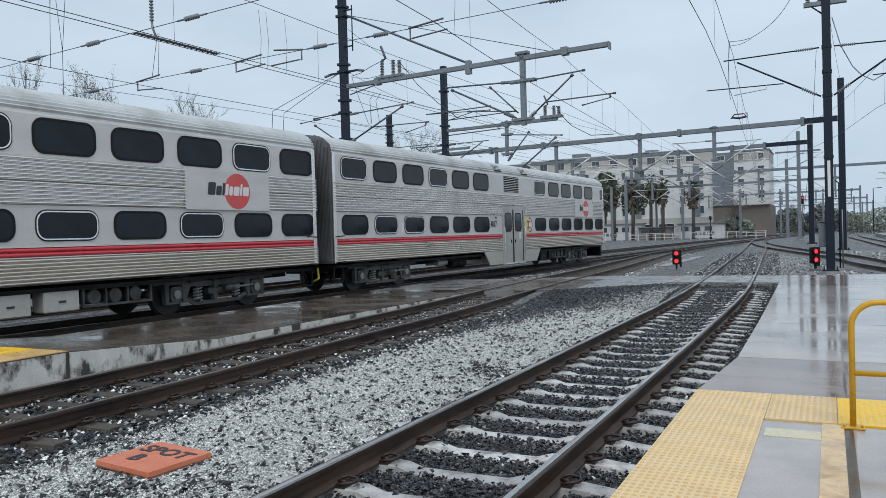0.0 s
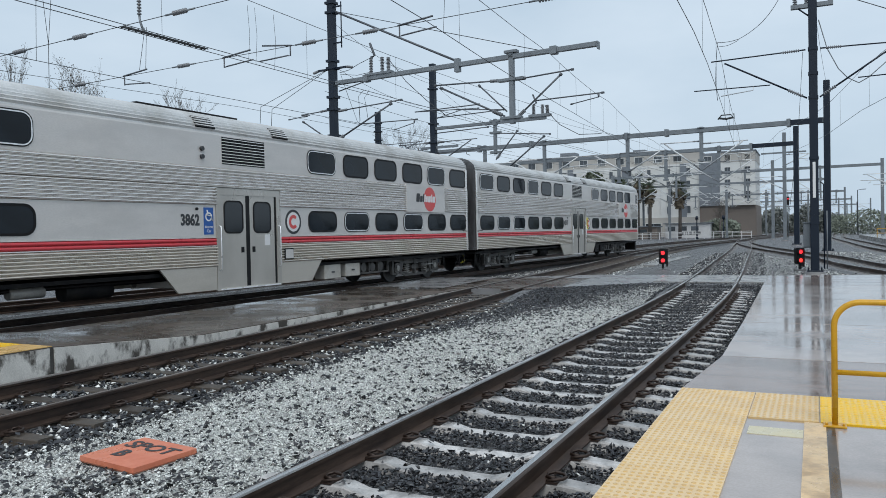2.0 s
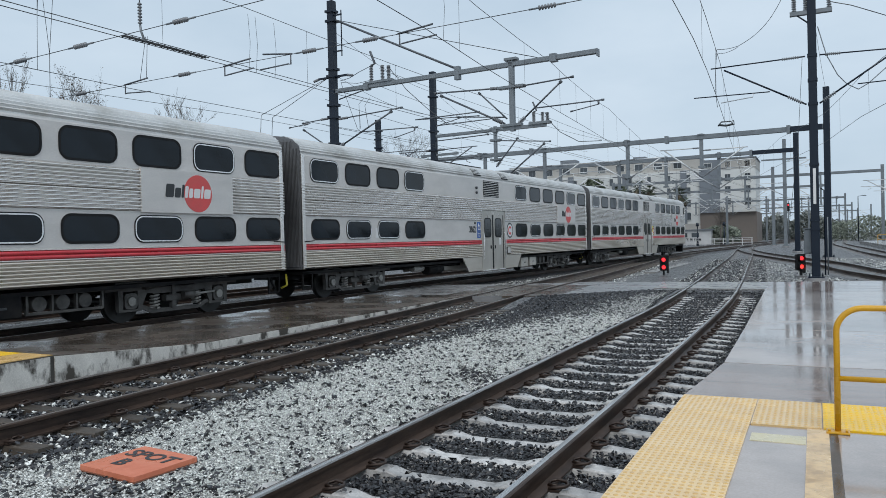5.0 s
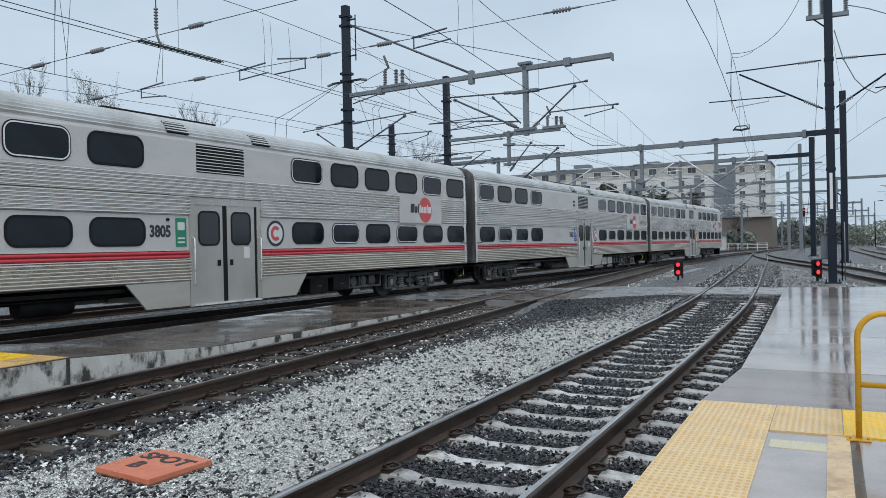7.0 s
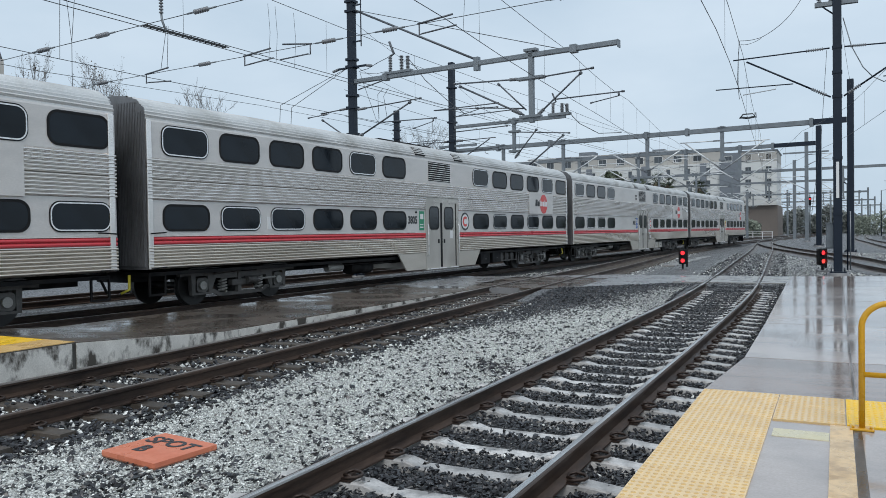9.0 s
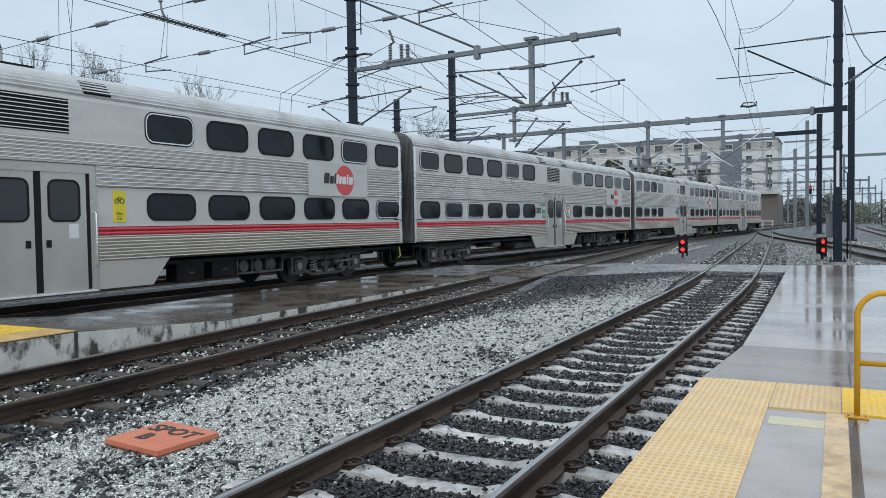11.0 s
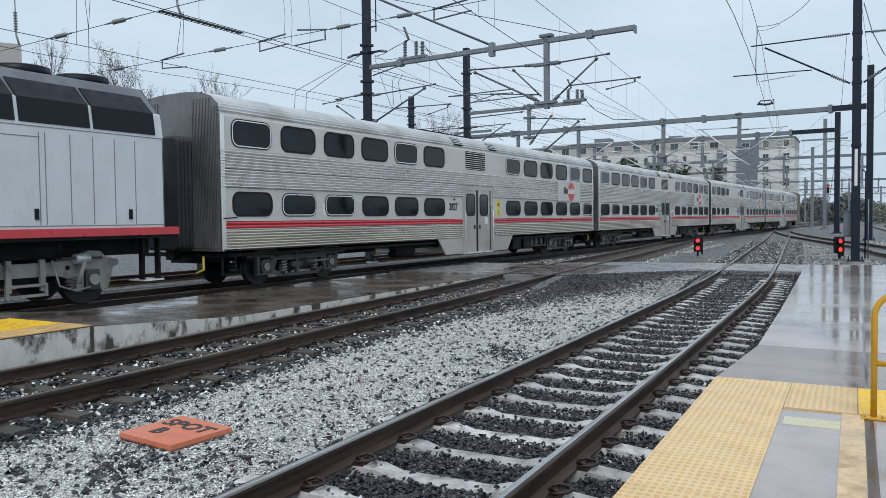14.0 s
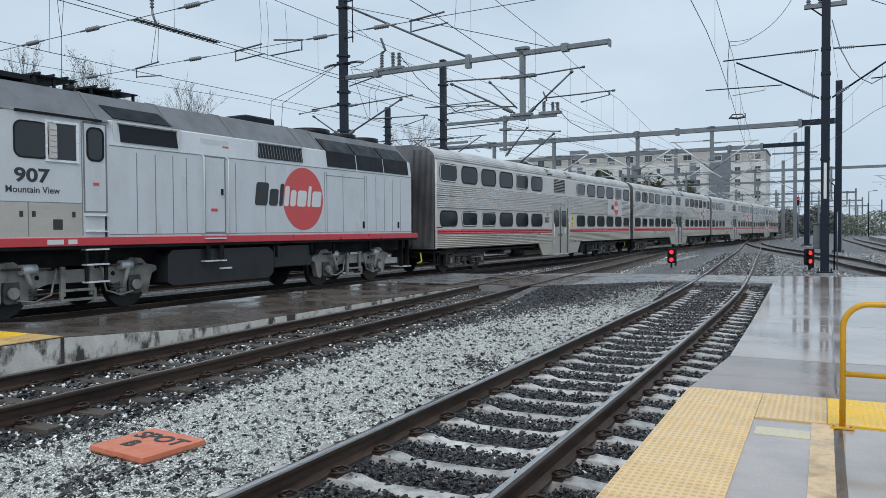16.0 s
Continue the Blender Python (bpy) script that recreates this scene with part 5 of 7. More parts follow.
    for d0, d1_, z in ((13.95, 12.95, 4.72), (12.65, 11.4, 4.66)):
        ty = part("antenna_tray", B(-0.7, 0.75, yy(d0), yy(d1_), z, z + 0.03), GRILL, lo, "thin dark tray on legs")
        for q in range(3):
            part("tray_bar", B(-0.72, 0.8, yy(d0) + 0.3 * q + 0.1, yy(d0) + 0.3 * q + 0.14, z + 0.03, z + 0.07), GRILL, ty)
        for q in (d0 - 0.08, (d0 + d1_) / 2, d1_ + 0.08):
            part("tray_leg", B(0.66, 0.71, yy(q) - 0.025, yy(q) + 0.025, 4.5, z), GRILL, ty)
    part("horn", T([(0.62, yy(13.2), 4.58), (0.75, yy(13.05), 4.56)], 0.07, 10, 0.11), GRILL, lo)
    part("exhaust", B(-0.3, 0.5, yy(7.6), yy(6.4), 4.55, 4.75, 0.04), GRILL, lo)
    # tank, boxes, trucks
    tank = S([(yy(11.2), 0.5), (yy(11.05), 0.42), (yy(7.8), 0.42), (yy(7.6), 0.55), (yy(7.6), 1.1), (yy(7.8), 1.22), (yy(11.05), 1.22), (yy(11.2), 1.1)], "x", -1.4, 1.4)
    part("fuel_tank", tank, LTANK, lo, "black fuel tank")
    part("tank_step", B(1.4, 1.44, yy(9.6), yy(9.2), 0.72, 0.76), ALU, lo)
    part("battery_box", B(-1.35, 1.35, yy(7.5), yy(5.9), 0.66, 1.25, 0.02), LTANK, lo)
    for d in (7.45, 5.95, 4.9, 3.0):
        part("hanger", T([(1.38, yy(d), 1.36), (1.38, yy(d), 0.95)], 0.035, 6), UNDER, lo)
    part("underframe", B(-0.9, 0.9, yy(16.2), yy(0.6), 0.95, 1.3), UNDER, lo)
    for d in (1.16, 0.76):
        part("step_hanger", B(1.3, 1.45, yy(d) - 0.02, yy(d) + 0.02, 0.4, 1.3), UNDER, lo)
    part("step", B(1.0, 1.5, yy(1.2), yy(0.7), 0.4, 0.43), ALU, lo)
    part("pilot", B(-1.4, 1.4, yy(16.75), yy(16.55), 0.2, 1.3), UNDER, lo)
    for yc in (yy(13.3), yy(3.5)):
        for dy in (-1.37, 1.37):
            w = part("wheelset", wheelset(0.5, WHEEL), WHEEL, lo, "worn steel wheels on an axle")
            w.matrix_basis = pose(0, yc + dy, 0.5)
            ROLLERS.append((w, yc + dy, 0.5))
        tr = part("truck", B(-0.95, 0.95, yc - 0.4, yc + 0.4, 0.5, 0.85), UNDER, lo)
        for s in (1, -1):
            x0, x1 = sorted((s * 0.92, s * 1.08))
            half = [(0.0, 0.62), (0.62, 0.62), (0.82, 0.56), (0.98, 0.3), (1.14, 0.26), (1.19, 0.34), (1.2, 0.7), (1.54, 0.7), (1.55, 0.34), (1.6, 0.26),
                    (1.74, 0.3), (1.86, 0.72), (2.0, 0.78), (1.98, 0.88), (1.72, 0.93), (1.58, 1.06), (1.3, 1.08), (1.1, 0.95), (0.55, 0.88), (0.0, 0.88)]
            o = [(yc + a, z) for a, z in half[1:]] + [(yc - a, z) for a, z in half[-2:0:-1]]
            part("side_frame", S(o, "x", x0, x1), LTRUCK, tr, "weathered pale side frame")
            for dy in (-1.37, 1.37):
                part("journal_box", S(rounded(yc + dy, 0.5, 0.31, 0.4, 0.06), "x", *sorted((s * 0.98, s * 1.12))), TRUCK, tr)
                coil = [(s * 1.04 + 0.09 * math.cos(a * 0.8), yc + dy * 0.68 + 0.09 * math.sin(a * 0.8), 0.3 + 0.008 * a) for a in range(38)]
                part("spring", T(coil, 0.02, 5), TRUCK, tr)
                part("frame_hole", T([(s * 1.075, yc + dy * 0.62, 0.76), (s * 1.083, yc + dy * 0.62, 0.76)], 0.05, 10), UNDER, tr)
                part("air_pipe", T([(s * 1.14, yc + dy * 0.95, 0.36), (s * 1.17, yc + dy * 0.7, 0.3), (s * 1.17, yc + dy * 0.45, 0.42), (s * 1.15, yc + dy * 0.36, 0.92)], 0.022, 6), LTRUCK, tr)
                part("axle_cap", T([(s * 1.12, yc + dy, 0.5), (s * 1.2, yc + dy, 0.5)], 0.11, 14), LTRUCK, tr)
                part("shock_absorber", T([(s * 1.22, yc + dy * 0.72, 0.45), (s * 1.2, yc + dy * 0.85, 0.95)], 0.05, 8), LTRUCK, tr)
            for u in (-1.22, 0.95):
                part("brake_cylinder", T([(s * 1.16, yc + u, 0.93), (s * 1.16, yc + u + 0.3, 0.93)], 0.1, 14), GALVL, tr, "pale brake cylinder")
                part("push_rod", T([(s * 1.16, yc + u - 0.35, 0.95), (s * 1.16, yc + u + 0.6, 0.93)], 0.025, 6), TRUCK, tr)
            part("brake_beam", B(min(s * 1.1, s * 1.16), max(s * 1.1, s * 1.16), yc - 0.4, yc - 0.3, 0.36, 0.95), LTRUCK, tr)
            part("brake_beam", B(min(s * 1.1, s * 1.16), max(s * 1.1, s * 1.16), yc + 0.25, yc + 0.35, 0.36, 0.95), LTRUCK, tr)
            part("swing_hanger", ring(bmesh.new(), [(yc - 0.42, 0.26), (yc + 0.38, 0.26), (yc + 0.38, 0.5), (yc - 0.42, 0.5)],
                                      [(yc - 0.36, 0.31), (yc + 0.32, 0.31), (yc + 0.32, 0.45), (yc - 0.36, 0.45)], "x", min(s * 1.12, s * 1.18), max(s * 1.12, s * 1.18)), LTRUCK, tr)
    return lo


loco = locomotive()


# ---- overhead line: masts, beams, arms, wires ----
def mast(parent, x, y, h, w, material, foot=True, name="mast"):
    """A rectangular hollow mast with bands and a flanged foot on a concrete base."""
    part(name, B(x - w / 2, x + w / 2, y - w / 2, y + w / 2, -0.1, h, 0.02), material, parent)
    if foot:
        part("base_plate", B(x - w * 0.95, x + w * 0.95, y - w * 0.95, y + w * 0.95, -0.1, -0.05), material, parent)
        part("foundation", T([(x, y, -0.5), (x, y, -0.1)], w * 1.25, 18), ASPH, parent, "round concrete foundation")
        for sx in (-1, 1):
            for sy in (-1, 1):
                part("anchor_bolt", T([(x + sx * w * 0.75, y + sy * w * 0.75, -0.05), (x + sx * w * 0.75, y + sy * w * 0.75, 0.06)], 0.025, 6), material, parent)


def band(parent, x, z, w, material=GALV, y=0.0):
    part("mast_band", B(x - w * 0.57, x + w * 0.57, y - w * 0.56, y + w * 0.56, z - 0.05, z + 0.05), material, parent)


def bracket(parent, x, z_low, z_top, reach, top_out, y=0.0, r=0.035, tube_mat=GALVL, steady=True, drop_steady=0.9):
    """A hinged arm: insulated top tube, insulated diagonal and a steady arm for the contact wire."""
    s = 1 if reach > 0 else -1
    a, b = Vector((x, y, z_top)), Vector((x + reach + top_out * s, y, z_top + 0.02))
    c, d = Vector((x, y, z_low)), Vector((x + reach * 0.97, y, z_top - 0.02))
    # Near arms dark, distant arms pale: how light strikes the steel, put into colour.
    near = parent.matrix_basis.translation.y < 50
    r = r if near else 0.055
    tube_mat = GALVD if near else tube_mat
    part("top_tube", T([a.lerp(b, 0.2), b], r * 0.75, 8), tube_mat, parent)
    part("insulator", ridged(bmesh.new(), a.lerp(b, 0.05), a.lerp(b, 0.21), 0.07), INSUL, parent)
    part("arm_end", T([a, a.lerp(b, 0.05)], r * 0.8, 6), GALV, parent)
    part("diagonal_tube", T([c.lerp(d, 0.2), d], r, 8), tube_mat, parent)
    part("insulator", ridged(bmesh.new(), c.lerp(d, 0.05), c.lerp(d, 0.21), 0.075), INSUL, parent)
    part("arm_end", T([c, c.lerp(d, 0.05)], r, 6), GALV, parent)
    if steady:
        e = c.lerp(d, 0.55)
        f = Vector((x + reach * 1.2, y, e.z + 0.05))
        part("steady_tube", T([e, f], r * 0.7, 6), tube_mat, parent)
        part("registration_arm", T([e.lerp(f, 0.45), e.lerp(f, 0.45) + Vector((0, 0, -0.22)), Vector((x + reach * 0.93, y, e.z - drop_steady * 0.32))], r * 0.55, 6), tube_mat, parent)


def drop_post(parent, x, z_beam, z_low, arms, w=0.2):
    """A post hung from a beam, with arms to either side."""
    part("drop_post", B(x - w / 2, x + w / 2, -w / 2, w / 2, z_low, z_beam + 0.25), GALV, parent)
    part("clamp", B(x - w * 1.1, x + w * 1.1, -0.24, 0.24, z_beam + 0.13, z_beam + 0.2), GALV, parent)
    part("clamp", B(x - w * 0.9, x + w * 0.9, -0.2, 0.2, z_low, z_low + 0.16), GALV, parent)
    for reach, lo, hi in arms:
        bracket(parent, x, lo, hi, reach, 0.25)


def strut(parent, name, p, q, r, ribbed=None):
    """A tube in the mast's plane from p to q (sideways, up), with an insulator over a stretch of it."""
    p, q = Vector((p[0], 0, p[1])), Vector((q[0], 0, q[1]))
    part(name, T([p, q], r, 8), GALVD, parent)
    part("end_clamp", T([q - (q - p).normalized() * 0.1, q], r * 1.7, 6), GALVD, parent)
    if ribbed:
        part("insulator", ridged(bmesh.new(), p.lerp(q, ribbed[0]), p.lerp(q, ribbed[1]), r * 2.2, 6), INSUL, parent)


def switch(parent, x, z, k_=1.0):
    """A line switch: three standing insulators on a bar, with blades and jumper."""
    part("switch_bar", B(x - 0.55 * k_, x + 0.75 * k_, -0.12, 0.12, z, z + 0.09), GALV, parent)
    for k, dx in enumerate((-0.3, 0.25, 0.55)):
        part("insulator", ridged(bmesh.new(), (x + dx * k_, 0, z + 0.09), (x + dx * k_, 0, z + (0.74 - 0.05 * k) * k_), 0.085 * k_ ** 0.5, 10), INSUL, parent)
    part("switch_blade", T([(x - 0.3 * k_, 0, z + 0.74 * k_), (x - 0.12 * k_, 0, z + 0.8 * k_), (x - 0.34 * k_, 0, z + 1.32 * k_)], 0.05 * k_, 6), GALVD, parent)


def beam(parent, x0, x1, z, w=0.2, joints=(), material=GALV):
    part("beam", B(x0, x1, -w / 2, w / 2, z - w / 2, z + w / 2, 0.012), material, parent)
    for x in joints:
        part("splice_plate", B(x - 0.12, x + 0.12, -w * 0.75, w * 0.75, z - w * 0.8, z + w * 0.8), material, parent)


def build_masts():
    g = "overhead line masts"
    # tall mast with a long braced beam over the middle tracks
    a = thing("overhead_mast", pose(-18.0, 27.0, 0, 0, 0, -5.3), "tall black steel mast with a long braced grey beam", "mast", g)
    mast(a, 0, 0, 11.75, 0.29, BLACKP)
    beam(a, 0.15, 11.5, 7.97, 0.17, (9.9, 1.75))
    part("end_plate", B(11.5, 11.53, -0.13, 0.13, 7.79, 8.05), GALV, a)
    part("brace", T([(0.15, 0, 10.95), (6.0, 0, 8.1)], 0.045, 10), GALVD, a)
    part("guy_rod", T([(0.15, 0, 10.95), (9.5, 0, 8.0)], 0.014, 6), WIRE, a)
    part("brace_lug", B(5.9, 6.1, -0.1, 0.1, 7.7, 8.2), GALV, a)
    for z in (11.3, 10.9, 8.9, 8.6, 7.4, 6.9, 5.8):
        band(a, 0, z, 0.36, BLACKP)
    part("drop_post", B(8.165, 8.335, -0.085, 0.085, 5.55, 8.2), GALV, a)
    for x0, x1, z in ((8.0, 8.5, 8.1), (7.7, 8.75, 7.1), (7.8, 8.62, 5.72)):
        part("clamp", B(x0, x1, -0.13, 0.13, z, z + 0.1, 0.01), GALV, a)
    strut(a, "top_tube", (8.46, 7.13), (10.62, 7.22), 0.028, (0.03, 0.16))
    strut(a, "diagonal_tube", (8.45, 5.77), (10.18, 7.13), 0.034, (0.03, 0.17))
    strut(a, "top_tube", (7.75, 7.17), (4.95, 7.31), 0.03, (0.02, 0.14))
    strut(a, "diagonal_tube", (7.94, 5.85), (5.22, 7.2), 0.036, (0.04, 0.18))
    strut(a, "diagonal_tube", (8.03, 6.02), (6.88, 7.11), 0.028)
    strut(a, "steady_tube", (9.18, 6.29), (11.7, 6.3), 0.024)
    strut(a, "registration_link", (11.5, 6.31), (11.5, 6.17), 0.02)
    strut(a, "registration_arm", (11.52, 6.17), (10.48, 6.02), 0.018)
    strut(a, "steady_tube", (4.04, 6.39), (6.9, 6.4), 0.022)
    strut(a, "steady_tube", (7.89, 6.1), (5.9, 6.3), 0.02)
    strut(a, "registration_arm", (6.3, 6.3), (5.0, 6.05), 0.016)
    strut(a, "top_tube", (0.2, 6.8), (3.45, 6.94), 0.026, (0.02, 0.16))
    strut(a, "diagonal_tube", (0.24, 5.64), (2.95, 6.85), 0.036, (0.02, 0.1))
    strut(a, "steady_tube", (1.35, 6.17), (4.15, 6.1), 0.022)
    strut(a, "registration_arm", (4.0, 5.98), (3.05, 5.78), 0.018)
    strut(a, "registration_link", (4.02, 6.1), (4.0, 5.98), 0.018)
    strut(a, "top_tube", (-0.2, 6.9), (-1.75, 6.82), 0.024, (0.04, 0.34))
    strut(a, "diagonal_tube", (-0.22, 5.62), (-1.7, 6.55), 0.03, (0.03, 0.2))
    strut(a, "steady_tube", (-1.3, 6.78), (-2.5, 6.7), 0.02, (0.1, 0.3))
    switch(a, 2.28, 8.05)
    switch(a, 9.27, 5.7, 0.62)
    part("switch_beam", B(7.9, 9.55, -0.07, 0.07, 5.6, 5.72), GALV, a)
    strut(a, "steady_tube", (0.3, 7.62), (1.75, 7.88), 0.026)
    for pts, rj in (([(2.95, 8.5), (3.3, 8.1), (3.67, 7.63), (4.63, 6.77), (5.5, 6.1)], 0.014), ([(9.54, 6.09), (9.7, 5.8), (9.85, 5.61), (10.11, 5.34), (10.79, 4.95), (11.6, 4.91)], 0.013),
                    ([(1.95, 8.75), (1.4, 8.6), (0.9, 8.42), (0.4, 8.36)], 0.012), ([(2.0, 8.2), (1.3, 8.15), (0.45, 8.3)], 0.01),
                    ([(0.45, 8.3), (0.8, 7.4), (1.25, 6.3), (1.4, 6.15)], 0.009), ([(1.6, 7.5), (1.35, 7.3), (1.4, 6.3)], 0.009), ([(1.9, 7.5), (1.65, 7.2), (1.8, 6.35)], 0.009)):
        part("jumper", T([(x, -0.05, z) for x, z in pts], rj, 6), WIRE, a)
    part("conduit", T([(0.5, 0.0, 11.3), (0.5, 0, 9.4)], 0.025, 6), BLACKP, a)
    for z in (11.1, 9.6):
        part("conduit_strap", B(0.15, 0.52, -0.03, 0.03, z, z + 0.05), BLACKP, a)
    part("strain_fitting", B(-0.75, 0.75, -0.05, 0.05, 8.55, 8.62), BLACKP, a)
    for s in (-1, 1):
        part("insulator", ridged(bmesh.new(), (s * 0.75, 0, 8.58), (s * 0.75 + s * 0.3, 0, 8.52), 0.06, 5), INSUL, a)
    # second mast
    b = thing("overhead_mast", pose(-19.8, 40.0, 0, 0, 0, -5.3), "black steel mast with a short grey beam", "mast", g)
    mast(b, 0, 0, 11.45, 0.32, BLACKP)
    beam(b, 0.15, 6.95, 7.7, 0.17, (4.0,))
    strut(b, "top_tube", (0.18, 7.43), (3.6, 7.5), 0.03)
    strut(b, "top_tube", (0.12, 8.31), (4.6, 8.36), 0.03)
    strut(b, "steady_tube", (-1.26, 8.8), (3.02, 8.6), 0.026)
    part("drop_post", B(3.92, 4.08, -0.08, 0.08, 5.95, 7.9), GALV, b)
    for z in (7.72, 7.08, 6.0):
        part("clamp", B(3.7, 4.35, -0.13, 0.13, z, z + 0.12, 0.01), GALV, b)
    strut(b, "top_tube", (3.9, 7.13), (7.3, 6.8), 0.03, (0.02, 0.12))
    strut(b, "diagonal_tube", (4.02, 5.66), (5.38, 7.17), 0.04, (0.04, 0.2))
    strut(b, "diagonal_tube", (4.88, 5.23), (6.95, 6.74), 0.045)
    strut(b, "steady_tube", (0.17, 6.28), (2.6, 6.32), 0.026)
    bracket(b, 0.15, 5.6, 6.9, 2.4, 0.3)
    bracket(b, -0.1, 5.6, 6.9, -2.0, 0.3)
    for z in (10.0, 8.0, 6.9, 6.3):
        band(b, 0, z, 0.4, BLACKP)
    part("crossarm", B(-0.9, 1.6, -0.06, 0.06, 6.55, 6.68), GALV, b)
    # third, thinner mast and the whip aerial behind
    c = thing("overhead_mast", pose(-28.0, 47.6, 0, 0, 0, -5.3), "short black steel mast with bracket arms", "mast", g)
    mast(c, 0, 0, 10.4, 0.33, BLACKP)
    bracket(c, 0, 6.6, 8.0, 3.4, 0.3)
    bracket(c, 0, 6.6, 8.0, -2.4, 0.3)
    for z in (9.6, 9.0, 8.4, 7.8):
        band(c, 0, z, 0.4, BLACKP)
    d = thing("aerial_pole", pose(-23.5, 47, 0), "thin grey whip aerial pole", "pole")
    part("pole", T([(0, 0, -0.1), (0, 0, 11.6)], 0.06, 8, 0.025), GALV, d)
    # portals across the throat
    p = thing("overhead_portal", pose(0.87, 59.1, 0, 0, 0, -5.1), "grey steel portal beam on a black mast across the tracks", "portal", g)
    mast(p, 0, 0, 11.6, 0.4, BLACKP)
    mast(p, -33, 0, 9.0, 0.5, BLACKP)
    beam(p, -33, -0.2, 8.9, 0.34, (-2.4, -10.9, -14.0, -22.1, -27.0))
    part("beam_end", B(-2.4, -0.25, -0.19, 0.19, 8.72, 9.08), BLACKP, p)
    for x, lo, arms in ((-8.37, 6.6, ((3.0, 5.9, 7.9), (-2.8, 5.95, 8.1))), (-13.95, 6.2, ((2.6, 6.1, 7.6), (-2.8, 6.0, 7.6))),
                        (-20.95, 5.9, ((3.0, 5.9, 7.6), (-3.0, 5.9, 7.6))), (-26.5, 5.9, ((3.0, 5.9, 7.5),))):
        drop_post(p, x, 8.9, lo, arms, 0.24)
    q = thing("overhead_portal", pose(-1.45, 80.1, 0, 0, 0, -6.2), "grey steel portal beam on a black mast across the tracks", "portal", g)
    mast(q, 0, 0, 11.1, 0.45, BLACKP)
    mast(q, -34, 0, 9.7, 0.5, BLACKP)
    beam(q, -34, -0.2, 9.5, 0.36, (-4.0, -7.0, -12.3, -17.3))
    part("beam_end", B(-4.0, -0.25, -0.2, 0.2, 9.31, 9.69), BLACKP, q)
    for x, lo, arms in ((-7.05, 6.6, ((3.2, 6.2, 8.2), (-3.2, 6.2, 8.2))), (-12.3, 6.6, ((3.2, 6.0, 8.0), (-3.0, 6.0, 8.0))), (-17.3, 6.6, ((3.2, 6.0, 8.0), (-3.2, 6.2, 8.0))),
                        (-24, 6.6, ((3.2, 6.0, 8.0),))):
        drop_post(q, x, 9.5, lo, arms, 0.28)
    # farther portals, paler
    for x, y, z, left, right, hm, seed in ((-5.4, 123, 10.0, -24, 14, 11.4, 1), (-3.4, 110, 11.4, -6, 4, 13.9, 2), (0.0, 150, 9.8, -30, 2.5, 10.4, 3),
                                           (3.0, 185, 9.0, -34, 3.0, 9.6, 4), (6.0, 230, 8.6, -34, 3.0, 9.0, 5), (10.0, 290, 8.6, -36, 3.0, 9.0, 6)):
        far = thing("overhead_portal", pose(x, y, 0, 0, 0, -4), "distant galvanised steel portal over the tracks", "portal", g)
        w = 0.42 if y < 140 else 0.36
        mast(far, 0, 0, hm, w, GALV)
        if y != 110:
            beam(far, left, right, z, 0.38, (left * 0.3, left * 0.6, right * 0.5))
            mast(far, left, 0, z + 0.4, w, GALV)
            mast(far, right, 0, z + 0.8, w, GALV)
            for f in (0.16, 0.36, 0.58, 0.82):
                xx = left * f
                drop_post(far, xx, z, 6.4, ((3.0, 6.0, 8.0), (-2.8, 6.0, 8.0)), 0.26)
            drop_post(far, right * 0.45, z, 6.4, ((-3.0, 6.0, 8.0),), 0.26)
        else:
            bracket(far, 0, 6.5, 8.2, -3.4, 0.4)
            bracket(far, 0, 9.6, 11.0, 3.0, 0.4)
            part("crossarm", B(-2.8, 2.6, -0.1, 0.1, 11.2, 11.4), GALV, far)
            for zz in (9.5, 8.0, 6.5):
                band(far, 0, zz, w)
    for x, y, h in ((8.2, 100, 10.5), (10.2, 112, 10.8), (-8.5, 165, 9.0), (-6.0, 200, 9.5), (-1.0, 175, 9.0), (2.5, 215, 9.0), (-13, 135, 8.0), (-21, 128, 8.5), (4.0, 260, 9), (14, 240, 9), (-30, 118, 8.5)):
        m = thing("line_mast", pose(x, y, 0), "distant galvanised steel line mast", "mast", g)
        mast(m, 0, 0, h, 0.34, GALV)
        bracket(m, 0, 5.8, 7.4, -2.8, 0.3)


